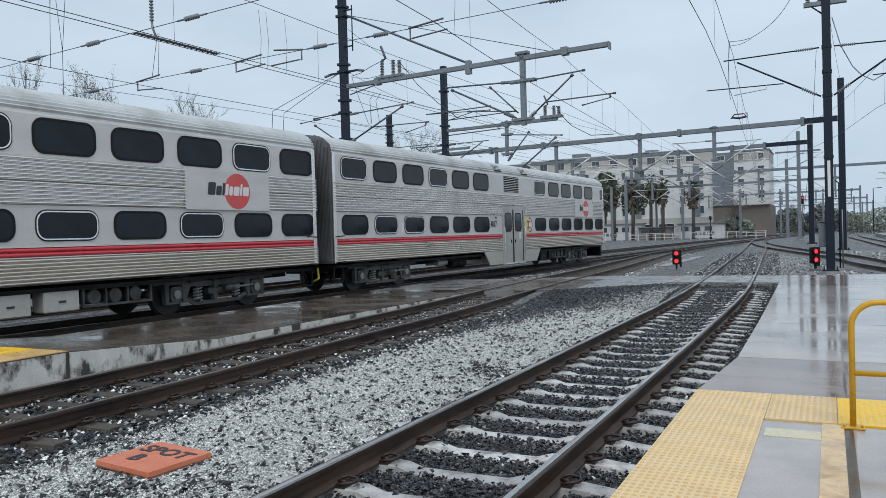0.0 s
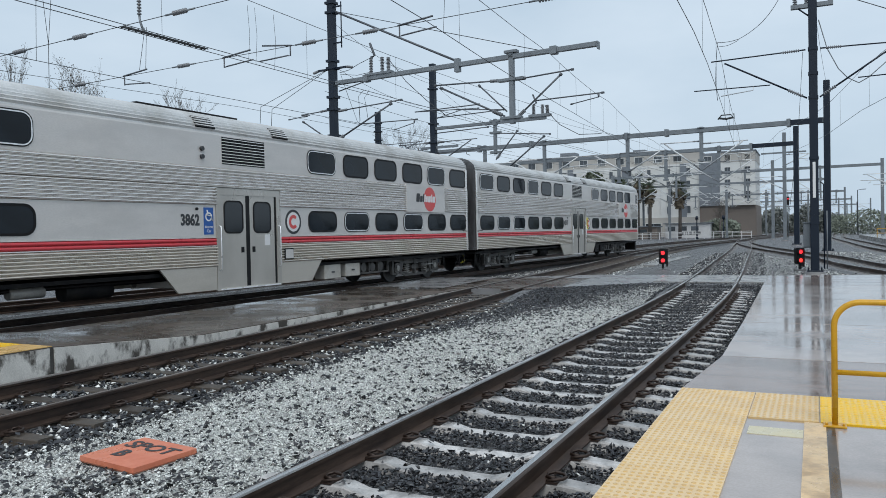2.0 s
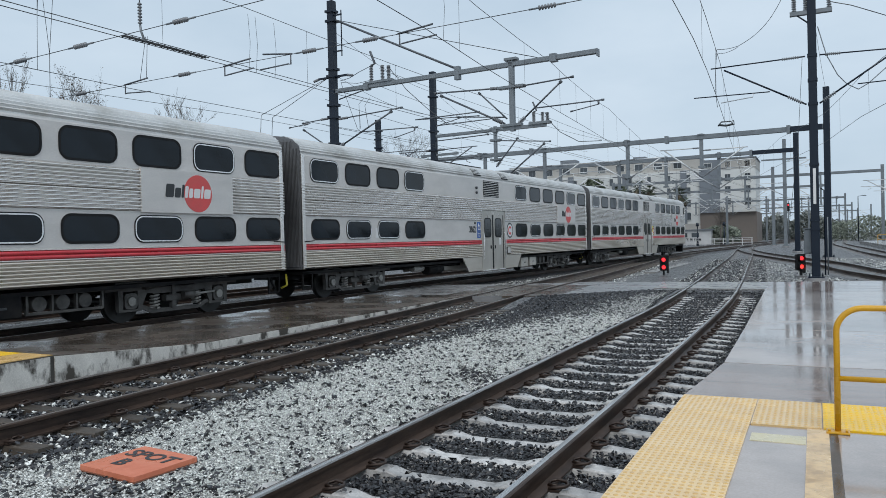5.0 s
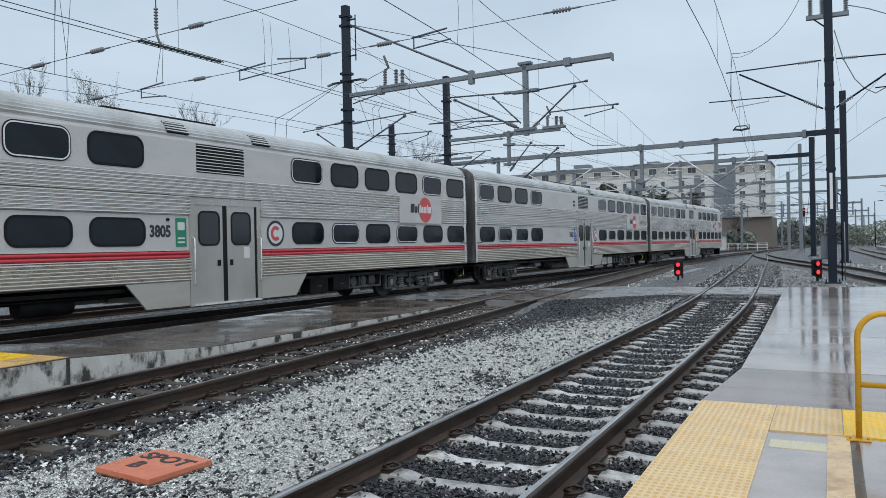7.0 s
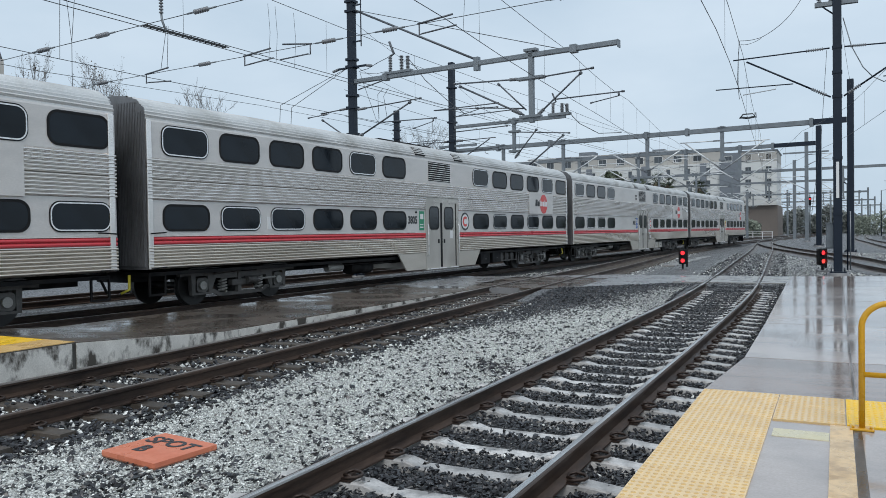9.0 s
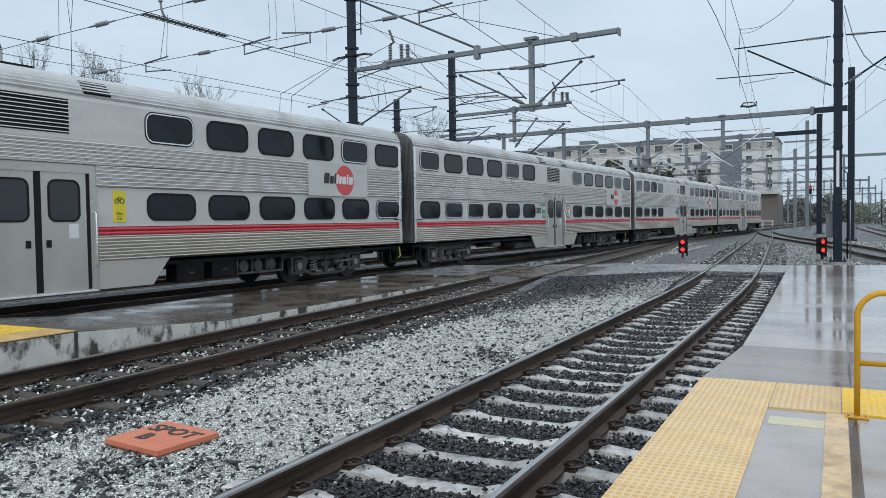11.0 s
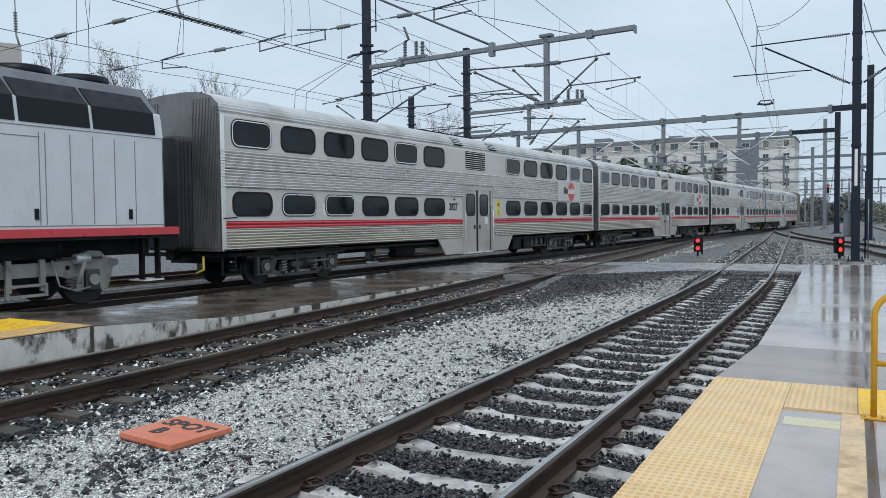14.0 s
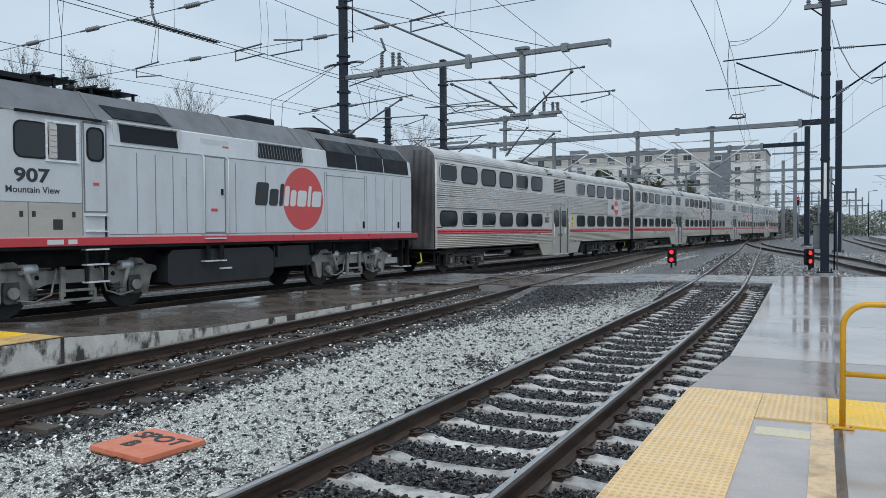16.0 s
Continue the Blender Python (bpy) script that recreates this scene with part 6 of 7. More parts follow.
def build_right_mast():
    r = thing("overhead_mast", pose(0.03, 32.44, 0), "tall black steel mast with twin wire arms beyond the platform", "mast", "overhead line masts")
    mast(r, 0, 0, 12.0, 0.3, BLACKP)
    part("crossarm", B(-0.75, 0.7, -0.1, 0.1, 9.9, 10.05), GALV, r)
    for x in (-0.6, -0.2, 0.6):
        part("insulator", ridged(bmesh.new(), (x, 0, 10.05), (x, 0, 10.75), 0.09, 8), INSUL, r)
    part("crossarm_brace", T([(-0.5, -0.05, 9.9), (-0.1, -0.05, 9.55)], 0.03, 6), BLACKP, r)
    for z in (8.33, 7.4, 6.5, 4.2, 2.1, 1.75):
        band(r, 0, z, 0.3, BLACKP)
    for s, reach in ((-1, 3.66), (1, 3.2)):
        p0, p1 = Vector((s * 0.25, 0, 8.33)), Vector((s * reach, 0, 8.25))
        part("top_tube", T([p0.lerp(p1, 0.24), p1], 0.026, 8), BLACKP, r)
        part("insulator", ridged(bmesh.new(), p0.lerp(p1, 0.06), p0.lerp(p1, 0.24), 0.06, 8), INSUL, r)
        part("arm_end", T([p0, p0.lerp(p1, 0.06)], 0.03, 6), BLACKP, r)
        q0, q1 = Vector((s * 0.22, 0, 6.5)), Vector((s * (reach - 0.5), 0, 8.14))
        part("diagonal_tube", T([q0.lerp(q1, 0.22), q1], 0.034, 8), BLACKP, r)
        part("insulator", ridged(bmesh.new(), q0.lerp(q1, 0.05), q0.lerp(q1, 0.22), 0.07, 7), INSUL, r)
        part("arm_end", T([q0, q0.lerp(q1, 0.05)], 0.035, 6), BLACKP, r)
        if s < 0:
            part("steady_tube", T([(-1.5, 0, 7.12), (-4.32, 0, 7.15)], 0.022, 8), BLACKP, r)
            part("registration_arm", T([(-2.1, 0, 7.12), (-2.12, 0, 6.98), (-3.3, 0, 6.86)], 0.02, 6), GALVL, r)
        else:
            part("steady_tube", T([(1.5, 0, 7.1), (3.6, 0, 7.14)], 0.022, 8), BLACKP, r)
            part("feeder_loop", T([(0.2, 0, 9.4), (0.48, 0, 8.3), (0.85, 0, 7.5), (1.15, 0, 7.13), (1.52, 0, 6.9), (1.85, 0, 7.08), (2.6, 0, 7.75)], 0.02, 6), GALV, r)
    part("marker_plate", B(-0.05, 0.05, -0.165, -0.155, 2.7, 4.05), WHITEV, r, "narrow white marker plate")
    part("conduit", T([(0.32, 0, 0), (0.32, 0, 3.2), (0.2, 0, 3.3)], 0.03, 6), BLACKP, r)
    part("conduit", T([(0.42, 0.1, 0), (0.42, 0.1, 2.2)], 0.025, 6), GALV, r)
    cab = part("control_box", B(-0.4, -0.14, 0.17, 0.5, 0.8, 1.75, 0.02), GALV, r, "grey steel control box")
    part("box_door", B(-0.38, -0.16, 0.155, 0.17, 0.85, 1.7), GALV, cab)
    part("box_roof", B(-0.43, -0.13, 0.14, 0.53, 1.75, 1.79), GALV, cab)
    part("bond_wire", T([(-0.35, 0.2, 8.3), (-0.55, 0.2, 5.0), (-0.9, 0.1, 2.0)], 0.008, 5), WIRE, r)


def wire(name, pts, r, label, sag=0.0, n=14, group="overhead wires"):
    """A wire through points, sagging between them."""
    out = []
    pts = [Vector(p) for p in pts]
    for a, b in zip(pts, pts[1:]):
        for k in range(n):
            t = k / n
            p = a.lerp(b, t)
            p.z -= 4 * sag * t * (1 - t)
            out.append(p)
    out.append(pts[-1])
    return tagged(part(name, T(out, r, 6), WIRE), label, "wire", group)


def span_set(line, y_sup, zc, zm, off=0.0, sag=0.3):
    """Contact wire, messenger with sag between supports, and droppers."""
    cp = [(line(y) + off, y, zc) for y in y_sup]
    mp = [(line(y) + off, y, zm) for y in y_sup]
    run = [(a + (b - a) * k / 6, k / 6) for a, b in zip(y_sup, y_sup[1:]) for k in range(6)] + [(y_sup[-1], 0.0)]
    wire("contact_wire", [(line(y) + off, y, zc) for y, t in run], 0.0095, "dark overhead contact wire above the track", 0.0, 1)
    wire("messenger_wire", [(line(y) + off, y, zm - 4 * sag * t * (1 - t)) for y, t in run], 0.009, "dark sagging overhead messenger wire", 0.0, 1)
    for i in range(len(y_sup) - 1):
        if y_sup[i] > 70:
            continue
        for t in (0.12, 0.35, 0.6, 0.86):
            a, b = Vector(cp[i]).lerp(Vector(cp[i + 1]), t), Vector(mp[i]).lerp(Vector(mp[i + 1]), t)
            a.x = b.x = line(a.y) + off
            b.z -= 4 * sag * t * (1 - t)
            tagged(part("dropper_wire", T([a, b], 0.0045, 5), WIRE), "thin dropper wire between contact and messenger wires", "wire", "overhead wires")


def build_wires():
    span_set(LINE_NEAR, [-16, 8, 32.44, 59, 80, 123, 150], 6.58, 8.45, 0.0, 0.33)
    span_set(LINE_MID, [-18, 4, 28, 40, 60, 80, 123], 6.6, 8.33, 0.0, 0.16)
    span_set(LINE_TRAIN, [-22, -4, 17.2, 40, 60, 81, 123, 150], 6.58, 8.35, -0.08, 0.12)
    wire("contact_wire", [(LINE_TRAIN(y) + 0.06, y, 6.64) for y in (-22, -4, 17.2, 40, 60)], 0.0095, "dark overhead contact wire doubled above the track")
    wire("contact_wire", [(LINE_BEHIND(y), y, 6.6 + 0.01 * max(0, y - 17)) for y in (-10, 17.2, 27, 48)], 0.0095, "dark overhead contact wire above the track")
    wire("contact_wire", [(LINE_BEHIND(y) - 2.0, y, 6.62 + 0.03 * min(10, max(0, y - 15))) for y in (-10, 14.8, 24.5, 60)], 0.008, "thin far contact wire beyond the train")
    span_set(LINE_BEHIND, [27, 48, 62, 82, 123], 6.6, 7.7, 0.3)
    # jumpers from the tall mast down to the wire behind the train
    for px, py in ((-18.85, 23.34), (-18.83, 23.99)):
        wire("jumper_wire", [(-18.2, 27.0, 8.6), (px, py, 6.57), (px, py - 0.1, 5.5)], 0.011, "jumper wire slanting down from the tall mast", 0.0, 4)
    # forked hanger and plain hangers at the second cross span
    for top in ((-23.1, 17.2, 12.1), (-22.05, 17.2, 12.0)):
        wire("hanger_wire", [top, (-22.54, 17.2, 8.11)], 0.009, "thin forked hanger wire above the cross span", 0.0, 3)
    wire("hanger_wire", [(-22.54, 17.2, 8.11), (-22.57, 17.2, 6.66)], 0.011, "thin hanger wire down to the cross span", 0.0, 3)
    wire("hanger_wire", [(-23.0, 17.2, 12.1), (-23.16, 17.2, 7.62)], 0.009, "thin hanger wire above the cross span", 0.0, 3)
    for a, b in ((-18.28, -18.49), (-18.21, -18.23)):
        wire("hanger_wire", [(a + 0.06, 17.2, 8.06), (b, 17.2, 6.8)], 0.008, "thin hanger wire between wire and registration arm", 0.0, 3)
    # pairs of droppers at the near cross spans
    for ln, py in ((LINE_TRAIN, 17.3), (LINE_TRAIN, 17.6), (LINE_TRAIN, 18.4), (LINE_MID, 17.2), (LINE_TRAIN, 10.9)):
        px = ln(py) - (0.08 if ln is LINE_TRAIN else 0.0)
        tagged(part("dropper_wire", T([(px, py, 8.2), (px + 0.04, py + 0.03, 7.4), (px, py, 6.58)], 0.0055, 5), WIRE), "thin dropper wire between contact and messenger wires", "wire", "overhead wires")
    span_set(LINE_RIGHT, [12, 32.44, 59, 80], 6.45, 8.3)
    wire("feeder_wire", [(0.6, 32.44, 10.3), (1.37, 32.44, 10.03), (2.6, 32.44, 9.43), (4.6, 32.2, 8.9), (8.0, 31.5, 8.8)], 0.016, "thick insulated feeder wire leaving the mast", 0.0, 2)
    for a, b in (((-17.8, 27, 10.4), (-19.6, 40, 10.2)), ((-19.6, 40, 10.2), (-24, 62, 10.3)), ((-17.8, 27, 8.6), (-19.6, 40, 8.9)), ((-15.6, 26.7, 8.6), (-13.5, 59.5, 8.9)), ((-15.6, 26.7, 7.9), (-16, 59.5, 8.4)), ((0.0, 32.4, 10.8), (0.9, 59.1, 11.2))):
        wire("feeder_wire", (a, b), 0.008, "dark overhead feeder wire", 0.35)
    # two cross spans carrying the wires between the near supports
    for ends, y, ins in ((((-24, 6.4), (-4.6, 7.2)), 13.4, (-18.69, -16.41, -13.08)), (((-24, 6.56), (-3.0, 7.08)), 17.2, (-21.1, -16.7, -12.21, -10.29, -5.5))):
        (xa, za), (xb, zb) = ends
        th = thing("cross_span", pose(0, y, 0), "insulated cross-span wire holding the overhead lines", "wire", "overhead wires")
        part("span_wire", T([(xa, 0, za), (xb, 0, zb)], 0.009, 6), WIRE, th)
        def zz(x):
            return za + (zb - za) * (x - xa) / (xb - xa)
        for x in ins:
            part("insulator", ridged(bmesh.new(), (x - 0.22, 0, zz(x - 0.22)), (x + 0.22, 0, zz(x + 0.22)), 0.062, 6), INSUL, th)
            part("fitting", T([(x - 0.45, 0, zz(x - 0.45)), (x + 0.45, 0, zz(x + 0.45))], 0.022, 6), GALV, th)
        for x, sd in (((-19.13, 1), (-15.16, 1), (-12.83, -1), (-9.42, 1)) if y > 15 else ()):
            part("registration_arm", T([(x, 0, zz(x)), (x, 0, zz(x) - 0.27), (x + sd * 0.08, 0, zz(x) - 0.25), (x + sd * 1.05, 0, zz(x) - (0.16 if x > -18 and sd > 0 else 0.3))], 0.02, 6), GALVD, th)
            part("clamp_bar", T([(x - sd * 0.05, 0, zz(x) + 0.01), (x + sd * 0.95, 0, zz(x) + 0.12)], 0.024, 6), GALVD, th)
    # section insulator bars and the hanging post insulators on the train's line
    s = thing("section_insulator", pose(0, 0, 0), "long dark section insulator in the overhead wire", "insulator")
    for o in (-0.05, 0.05):
        part("runner", T([(-14.45 + o, 12.95, 6.6), (-14.33 + o, 15.6, 6.6)], 0.016, 6), WIRE, s)
    for k in range(14):
        part("rib", T([(-14.51 + 0.0085 * k, 13.0 + 0.19 * k, 6.6), (-14.39 + 0.0085 * k, 13.0 + 0.19 * k, 6.6)], 0.028, 6), WIRE, s)
    for x, y, z in ((-14.36, 13.4, 6.85), (-20.6, 13.4, 6.9)):
        h = thing("hanging_insulator", pose(x, y, z), "grey ribbed insulator hanging from a thin rod", "insulator", "hanging insulators")
        part("ribs", ridged(bmesh.new(), (0, 0, 0.1), (0, 0, 0.62), 0.055, 7), INSUL, h)
        part("rod", T([(0, 0, 0.62), (0, 0, 3.2)], 0.014, 6), GALV, h)
        part("hook", T([(0, 0, 0.1), (0.02, 0, -0.05), (0.13, 0, -0.3)], 0.028, 6), GALV, h)
    t = thing("wire_tensioner", pose(-3.49, 36.6, 6.5), "small dark clamp frame on the overhead wire", "clamp")
    part("frame", T([(-0.35, 0, 0), (-0.2, 0, 0.18), (0.2, 0, 0.18), (0.35, 0, 0), (0.32, 0, 0.22)], 0.03, 6), WIRE, t)
    part("hanger", T([(-0.3, 0, 0.05), (0.0, 0, 0.0), (0.3, 0, 0.05)], 0.05, 6), WIRE, t)
    wire("jumper_loop", [(-3.38, 32.4, 8.99), (-2.95, 32.4, 8.97), (-2.58, 32.4, 9.03), (-2.16, 32.4, 9.25), (-1.82, 32.4, 9.5), (-1.54, 32.4, 9.78), (-1.3, 32.4, 10.1), (-1.09, 32.4, 10.45), (-0.7, 32.4, 11.2), (-0.1, 32.4, 11.9)], 0.011, "loose looping jumper wire beside the mast", 0.01, 4)
    wire("jumper_loop", [(-3.34, 32.4, 8.84), (-3.0, 32.4, 8.83), (-2.58, 32.4, 9.0)], 0.009, "loose looping jumper wire beside the mast", 0.02, 4)
    wire("jumper_loop", [(-3.38, 32.4, 8.99), (-3.44, 32.4, 8.2), (-3.47, 32.4, 7.4), (-3.4, 32.4, 6.7)], 0.011, "jumper wire between messenger and contact wires", 0.0, 4)


# ---- signals ----
def dwarf_signal(x, y, zb, turn):
    s = thing("dwarf_signal", pose(x, y, zb, 0, 0, turn) @ Matrix.Scale(0.84, 4), "black dwarf railway signal showing two red lights", "signal", "dwarf signals")
    part("housing", S(rounded(0, 0.55, 0.42, 0.8, 0.06), "y", -0.02, 0.2), SIGH, s)
    part("foot", B(-0.05, 0.05, 0.0, 0.1, -0.12, 0.18), SIGH, s)
    part("base", B(-0.22, 0.22, -0.15, 0.25, -0.3, -0.1), ASPH, s)
    for k, (z, m) in enumerate(((0.75, LAMP_R), (0.34, LAMP_O if turn > 20 else LAMP_R))):
        part("lens", T([(0, -0.05, z), (0, -0.02, z)], 0.105, 16), m, s, "glowing red lens")
        hood = ring(bmesh.new(), [(0.15 * math.cos(a * math.pi / 8), z + 0.15 * math.sin(a * math.pi / 8)) for a in range(16)],
                    [(0.13 * math.cos(a * math.pi / 8), z + 0.13 * math.sin(a * math.pi / 8)) for a in range(16)], "y", -0.2, -0.02)
        part("hood", hood, SIGH, s)
    part("backplate", B(0.17, 0.27, 0.12, 0.3, 0.0, 0.95), SIGH, s)


def high_signal(x, y, z):
    s = thing("signal_mast", pose(x, y, 0), "distant signal head showing red on a post", "signal", "far signals")
    part("post", T([(0, 0, -0.2), (0, 0, z + 1.2)], 0.09, 8), GALV, s)
    part("head", B(-0.2, 0.2, -0.15, 0.05, z - 0.6, z + 0.8, 0.05), SIGH, s)
    part("lens", T([(0, -0.2, z + 0.45), (0, -0.15, z + 0.45)], 0.12, 12), LAMP_R, s, "glowing red lens")


# ---- trees ----
def bare_tree(x, y, h, spread, seed, leaves=0, label="bare winter tree with fine twigs and few brown leaves"):
    rnd = random.Random(seed)
    t = thing("tree", pose(x, y, -0.25), label, "tree")
    tips = []
    bm = bmesh.new()
    part("trunk", T([(0, 0, 0), (rnd.uniform(-0.2, 0.2), 0, h * 0.3), (rnd.uniform(-0.3, 0.3), rnd.uniform(-0.3, 0.3), h * 0.55)], 0.2, 8, 0.11), BARK, t)

    def grow(p, d, length, r, depth):
        q = p + d * length * 0.5 + Vector((rnd.uniform(-1, 1), rnd.uniform(-1, 1), rnd.uniform(-0.2, 0.6))) * length * 0.09
        e = q + (d + Vector((rnd.uniform(-0.25, 0.25), rnd.uniform(-0.25, 0.25), 0.15))).normalized() * length * 0.5
        tube(bm, [p, q, e], r, 4 if depth > 1 else 6, r * 0.5, False)
        tips.append(e)
        if depth >= 4:
            return
        for k in range(3 if depth < 3 else 4):
            a = p.lerp(q, rnd.uniform(0.3, 1.0)) if k % 2 else q.lerp(e, rnd.uniform(0.2, 1.0))
            nd = (d + Vector((rnd.uniform(-1, 1), rnd.uniform(-1, 1), rnd.uniform(-0.1, 0.8))) * spread).normalized()
            grow(a, nd, length * rnd.uniform(0.5, 0.72), max(r * 0.55, 0.008), depth + 1)

    base = Vector((0, 0, h * 0.34))
    for k in range(13):
        a = rnd.uniform(0, 6.28)
        d = Vector((math.cos(a) * 0.55 * spread, math.sin(a) * 0.55 * spread, 1.0)).normalized()
        grow(base + Vector((0, 0, h * 0.4 * rnd.random())), d, h * rnd.uniform(0.2, 0.29), 0.036, 0)
    part("crown", bm, BARK, t)
    if leaves:
        lf = bmesh.new()
        for k in range(leaves):
            p = rnd.choice(tips) + Vector((rnd.gauss(0, 0.15), rnd.gauss(0, 0.15), rnd.gauss(0, 0.15)))
            u, v = Vector((rnd.uniform(-1, 1), rnd.uniform(-1, 1), rnd.uniform(-1, 1))).normalized() * 0.045, Vector((rnd.uniform(-1, 1), rnd.uniform(-1, 1), -0.5)).normalized() * 0.045
            lf.faces.new([lf.verts.new(p + o) for o in (-u - v * 0.3, v, u - v * 0.3, -v)])
        tagged(part("foliage", lf, LEAF, t), kind="stuff")


def palm(x, y, h, seed):
    rnd = random.Random(seed)
    t = thing("palm_tree", pose(x, y, -0.25), "fan palm with a shaggy dead skirt under its green crown", "tree", "palms before the building")
    part("trunk", T([(0, 0, 0), (0.1, 0, h * 0.5), (0, 0, h * 0.85)], 0.34, 10, 0.26), BARK, t)
    bm = bmesh.new()
    for k in range(90):
        a, z = rnd.uniform(0, 6.28), h * rnd.uniform(0.62, 0.84)
        r = 0.5 + 1.0 * (z / h - 0.55) / 0.3
        p, q = Vector((0.25 * math.cos(a), 0.25 * math.sin(a), z + 0.4)), Vector((r * math.cos(a), r * math.sin(a), z - rnd.uniform(0.5, 1.4)))
        n = Vector((-math.sin(a), math.cos(a), 0)) * 0.3
        bm.faces.new([bm.verts.new(v) for v in (p - n * 0.4, p + n * 0.4, q + n, q - n)])
    part("dead_skirt", bm, DEADF, t, "hanging brown dead fronds")
    bm = bmesh.new()
    for k in range(46):
        a, el = rnd.uniform(0, 6.28), rnd.uniform(-0.5, 1.2)
        L = rnd.uniform(1.9, 2.8)
        d = Vector((math.cos(a) * math.cos(el), math.sin(a) * math.cos(el), math.sin(el)))
        c = Vector((0, 0, h * 0.86))
        m, e = c + d * L * 0.55, c + d * L - Vector((0, 0, 0.35))
        side = Vector((-math.sin(a), math.cos(a), 0))
        for j in range(9):
            w = (j - 4) * 0.26
            tip = m + (e - m) * (1.15 - 0.06 * abs(j - 4)) + side * w
            bm.faces.new([bm.verts.new(v) for v in (m - side * 0.05, m + side * 0.05, tip)])
        tube(bm, [c, m], 0.03, 4)
    part("crown", bm, FROND, t)


def leafy_tree(x, y, h, r, seed):
    rnd = random.Random(seed)
    t = thing("tree", pose(x, y, -0.25), "dull green leafy tree before the building", "tree", "trees before the building")
    part("trunk", T([(0, 0, 0), (0.2, 0, h * 0.45), (0, 0.1, h * 0.8)], 0.3, 8, 0.12), BARK, t)
    lf = bmesh.new()
    for k in range(1500):
        a, u = rnd.uniform(0, 6.28), rnd.random() ** 0.5
        z = h * rnd.uniform(0.42, 1.0)
        w = r * math.sin(math.pi * min(1.0, (z / h - 0.36) / 0.66)) ** 0.6 * (0.75 + 0.35 * math.sin(3 * a + seed + z))
        p = Vector((w * u * math.cos(a), w * u * math.sin(a), z))
        m, n = [Vector((rnd.uniform(-1, 1), rnd.uniform(-1, 1), rnd.uniform(-1, 1))).normalized() * rnd.uniform(0.2, 0.45) for q in range(2)]
        lf.faces.new([lf.verts.new(p + o) for o in (-m, n, m, -n)])
    tagged(part("crown", lf, LEAFY, t), kind="stuff")


def foliage_bank(name, x0, x1, y, z, count, seed, label, material, size=0.5, depth=6):
    """A hedge or wood: many small leaf clumps with an uneven top."""
    rnd = random.Random(seed)
    v, f = [], []
    for k in range(count):
        x = rnd.uniform(x0, x1)
        top = z * (0.55 + 0.45 * abs(math.sin(x * 0.33 + seed) * math.cos(x * 0.13 + 2 * seed)) + 0.1 * rnd.random())
        c = Vector((x, y + rnd.uniform(0, depth), -0.2 + top * rnd.random() ** 0.8))
        s = size * rnd.uniform(0.5, 1.2)
        a, b = Vector((rnd.uniform(-1, 1), rnd.uniform(-1, 1), rnd.uniform(-1, 1))).normalized() * s, Vector((rnd.uniform(-1, 1), rnd.uniform(-1, 1), rnd.uniform(-1, 1))).normalized() * s
        i = len(v)
        v += [c - a, c + b * 0.6, c + a, c - b * 0.6]
        f.append((i, i + 1, i + 2, i + 3))
    pile(name, [tuple(q) for q in v], f, material, label, "foliage")


# ---- buildings ----
def block(b, x0, x1, y0, y1, z0, z1, material, label=""):
    return part("wall", B(x0, x1, y0, y1, z0, z1), material, b, label)


def openings(b, xs, zs, y, w, h, data={}):
    """Windows on a front facing the tracks, each with its frame."""
    for x in xs:
        for z in zs:
            key = (w, h)
            if key not in data:
                g = part("window", B(-w / 2, w / 2, -0.02, 0.05, -h / 2, h / 2), WIN, b)
                fr = part("window_frame", ring(bmesh.new(), [(-w / 2 - 0.12, -h / 2 - 0.12), (w / 2 + 0.12, -h / 2 - 0.12), (w / 2 + 0.12, h / 2 + 0.12), (-w / 2 - 0.12, h / 2 + 0.12)],
                                               [(-w / 2, -h / 2), (w / 2, -h / 2), (w / 2, h / 2), (-w / 2, h / 2)], "y", -0.12, 0.0), CREAMW, g)
                mu = part("mullion", B(-0.05, 0.05, -0.06, 0.0, -h / 2, h / 2), GREYW, g)
                data[key] = (g.data, fr.data, mu.data)
            else:
                g = new("window", data[key][0])
                g.parent = b
                for nm, d in (("window_frame", data[key][1]), ("mullion", data[key][2])):
                    o = new(nm, d)
                    o.parent = g
            g.matrix_basis = pose(x, y - 0.03, z)


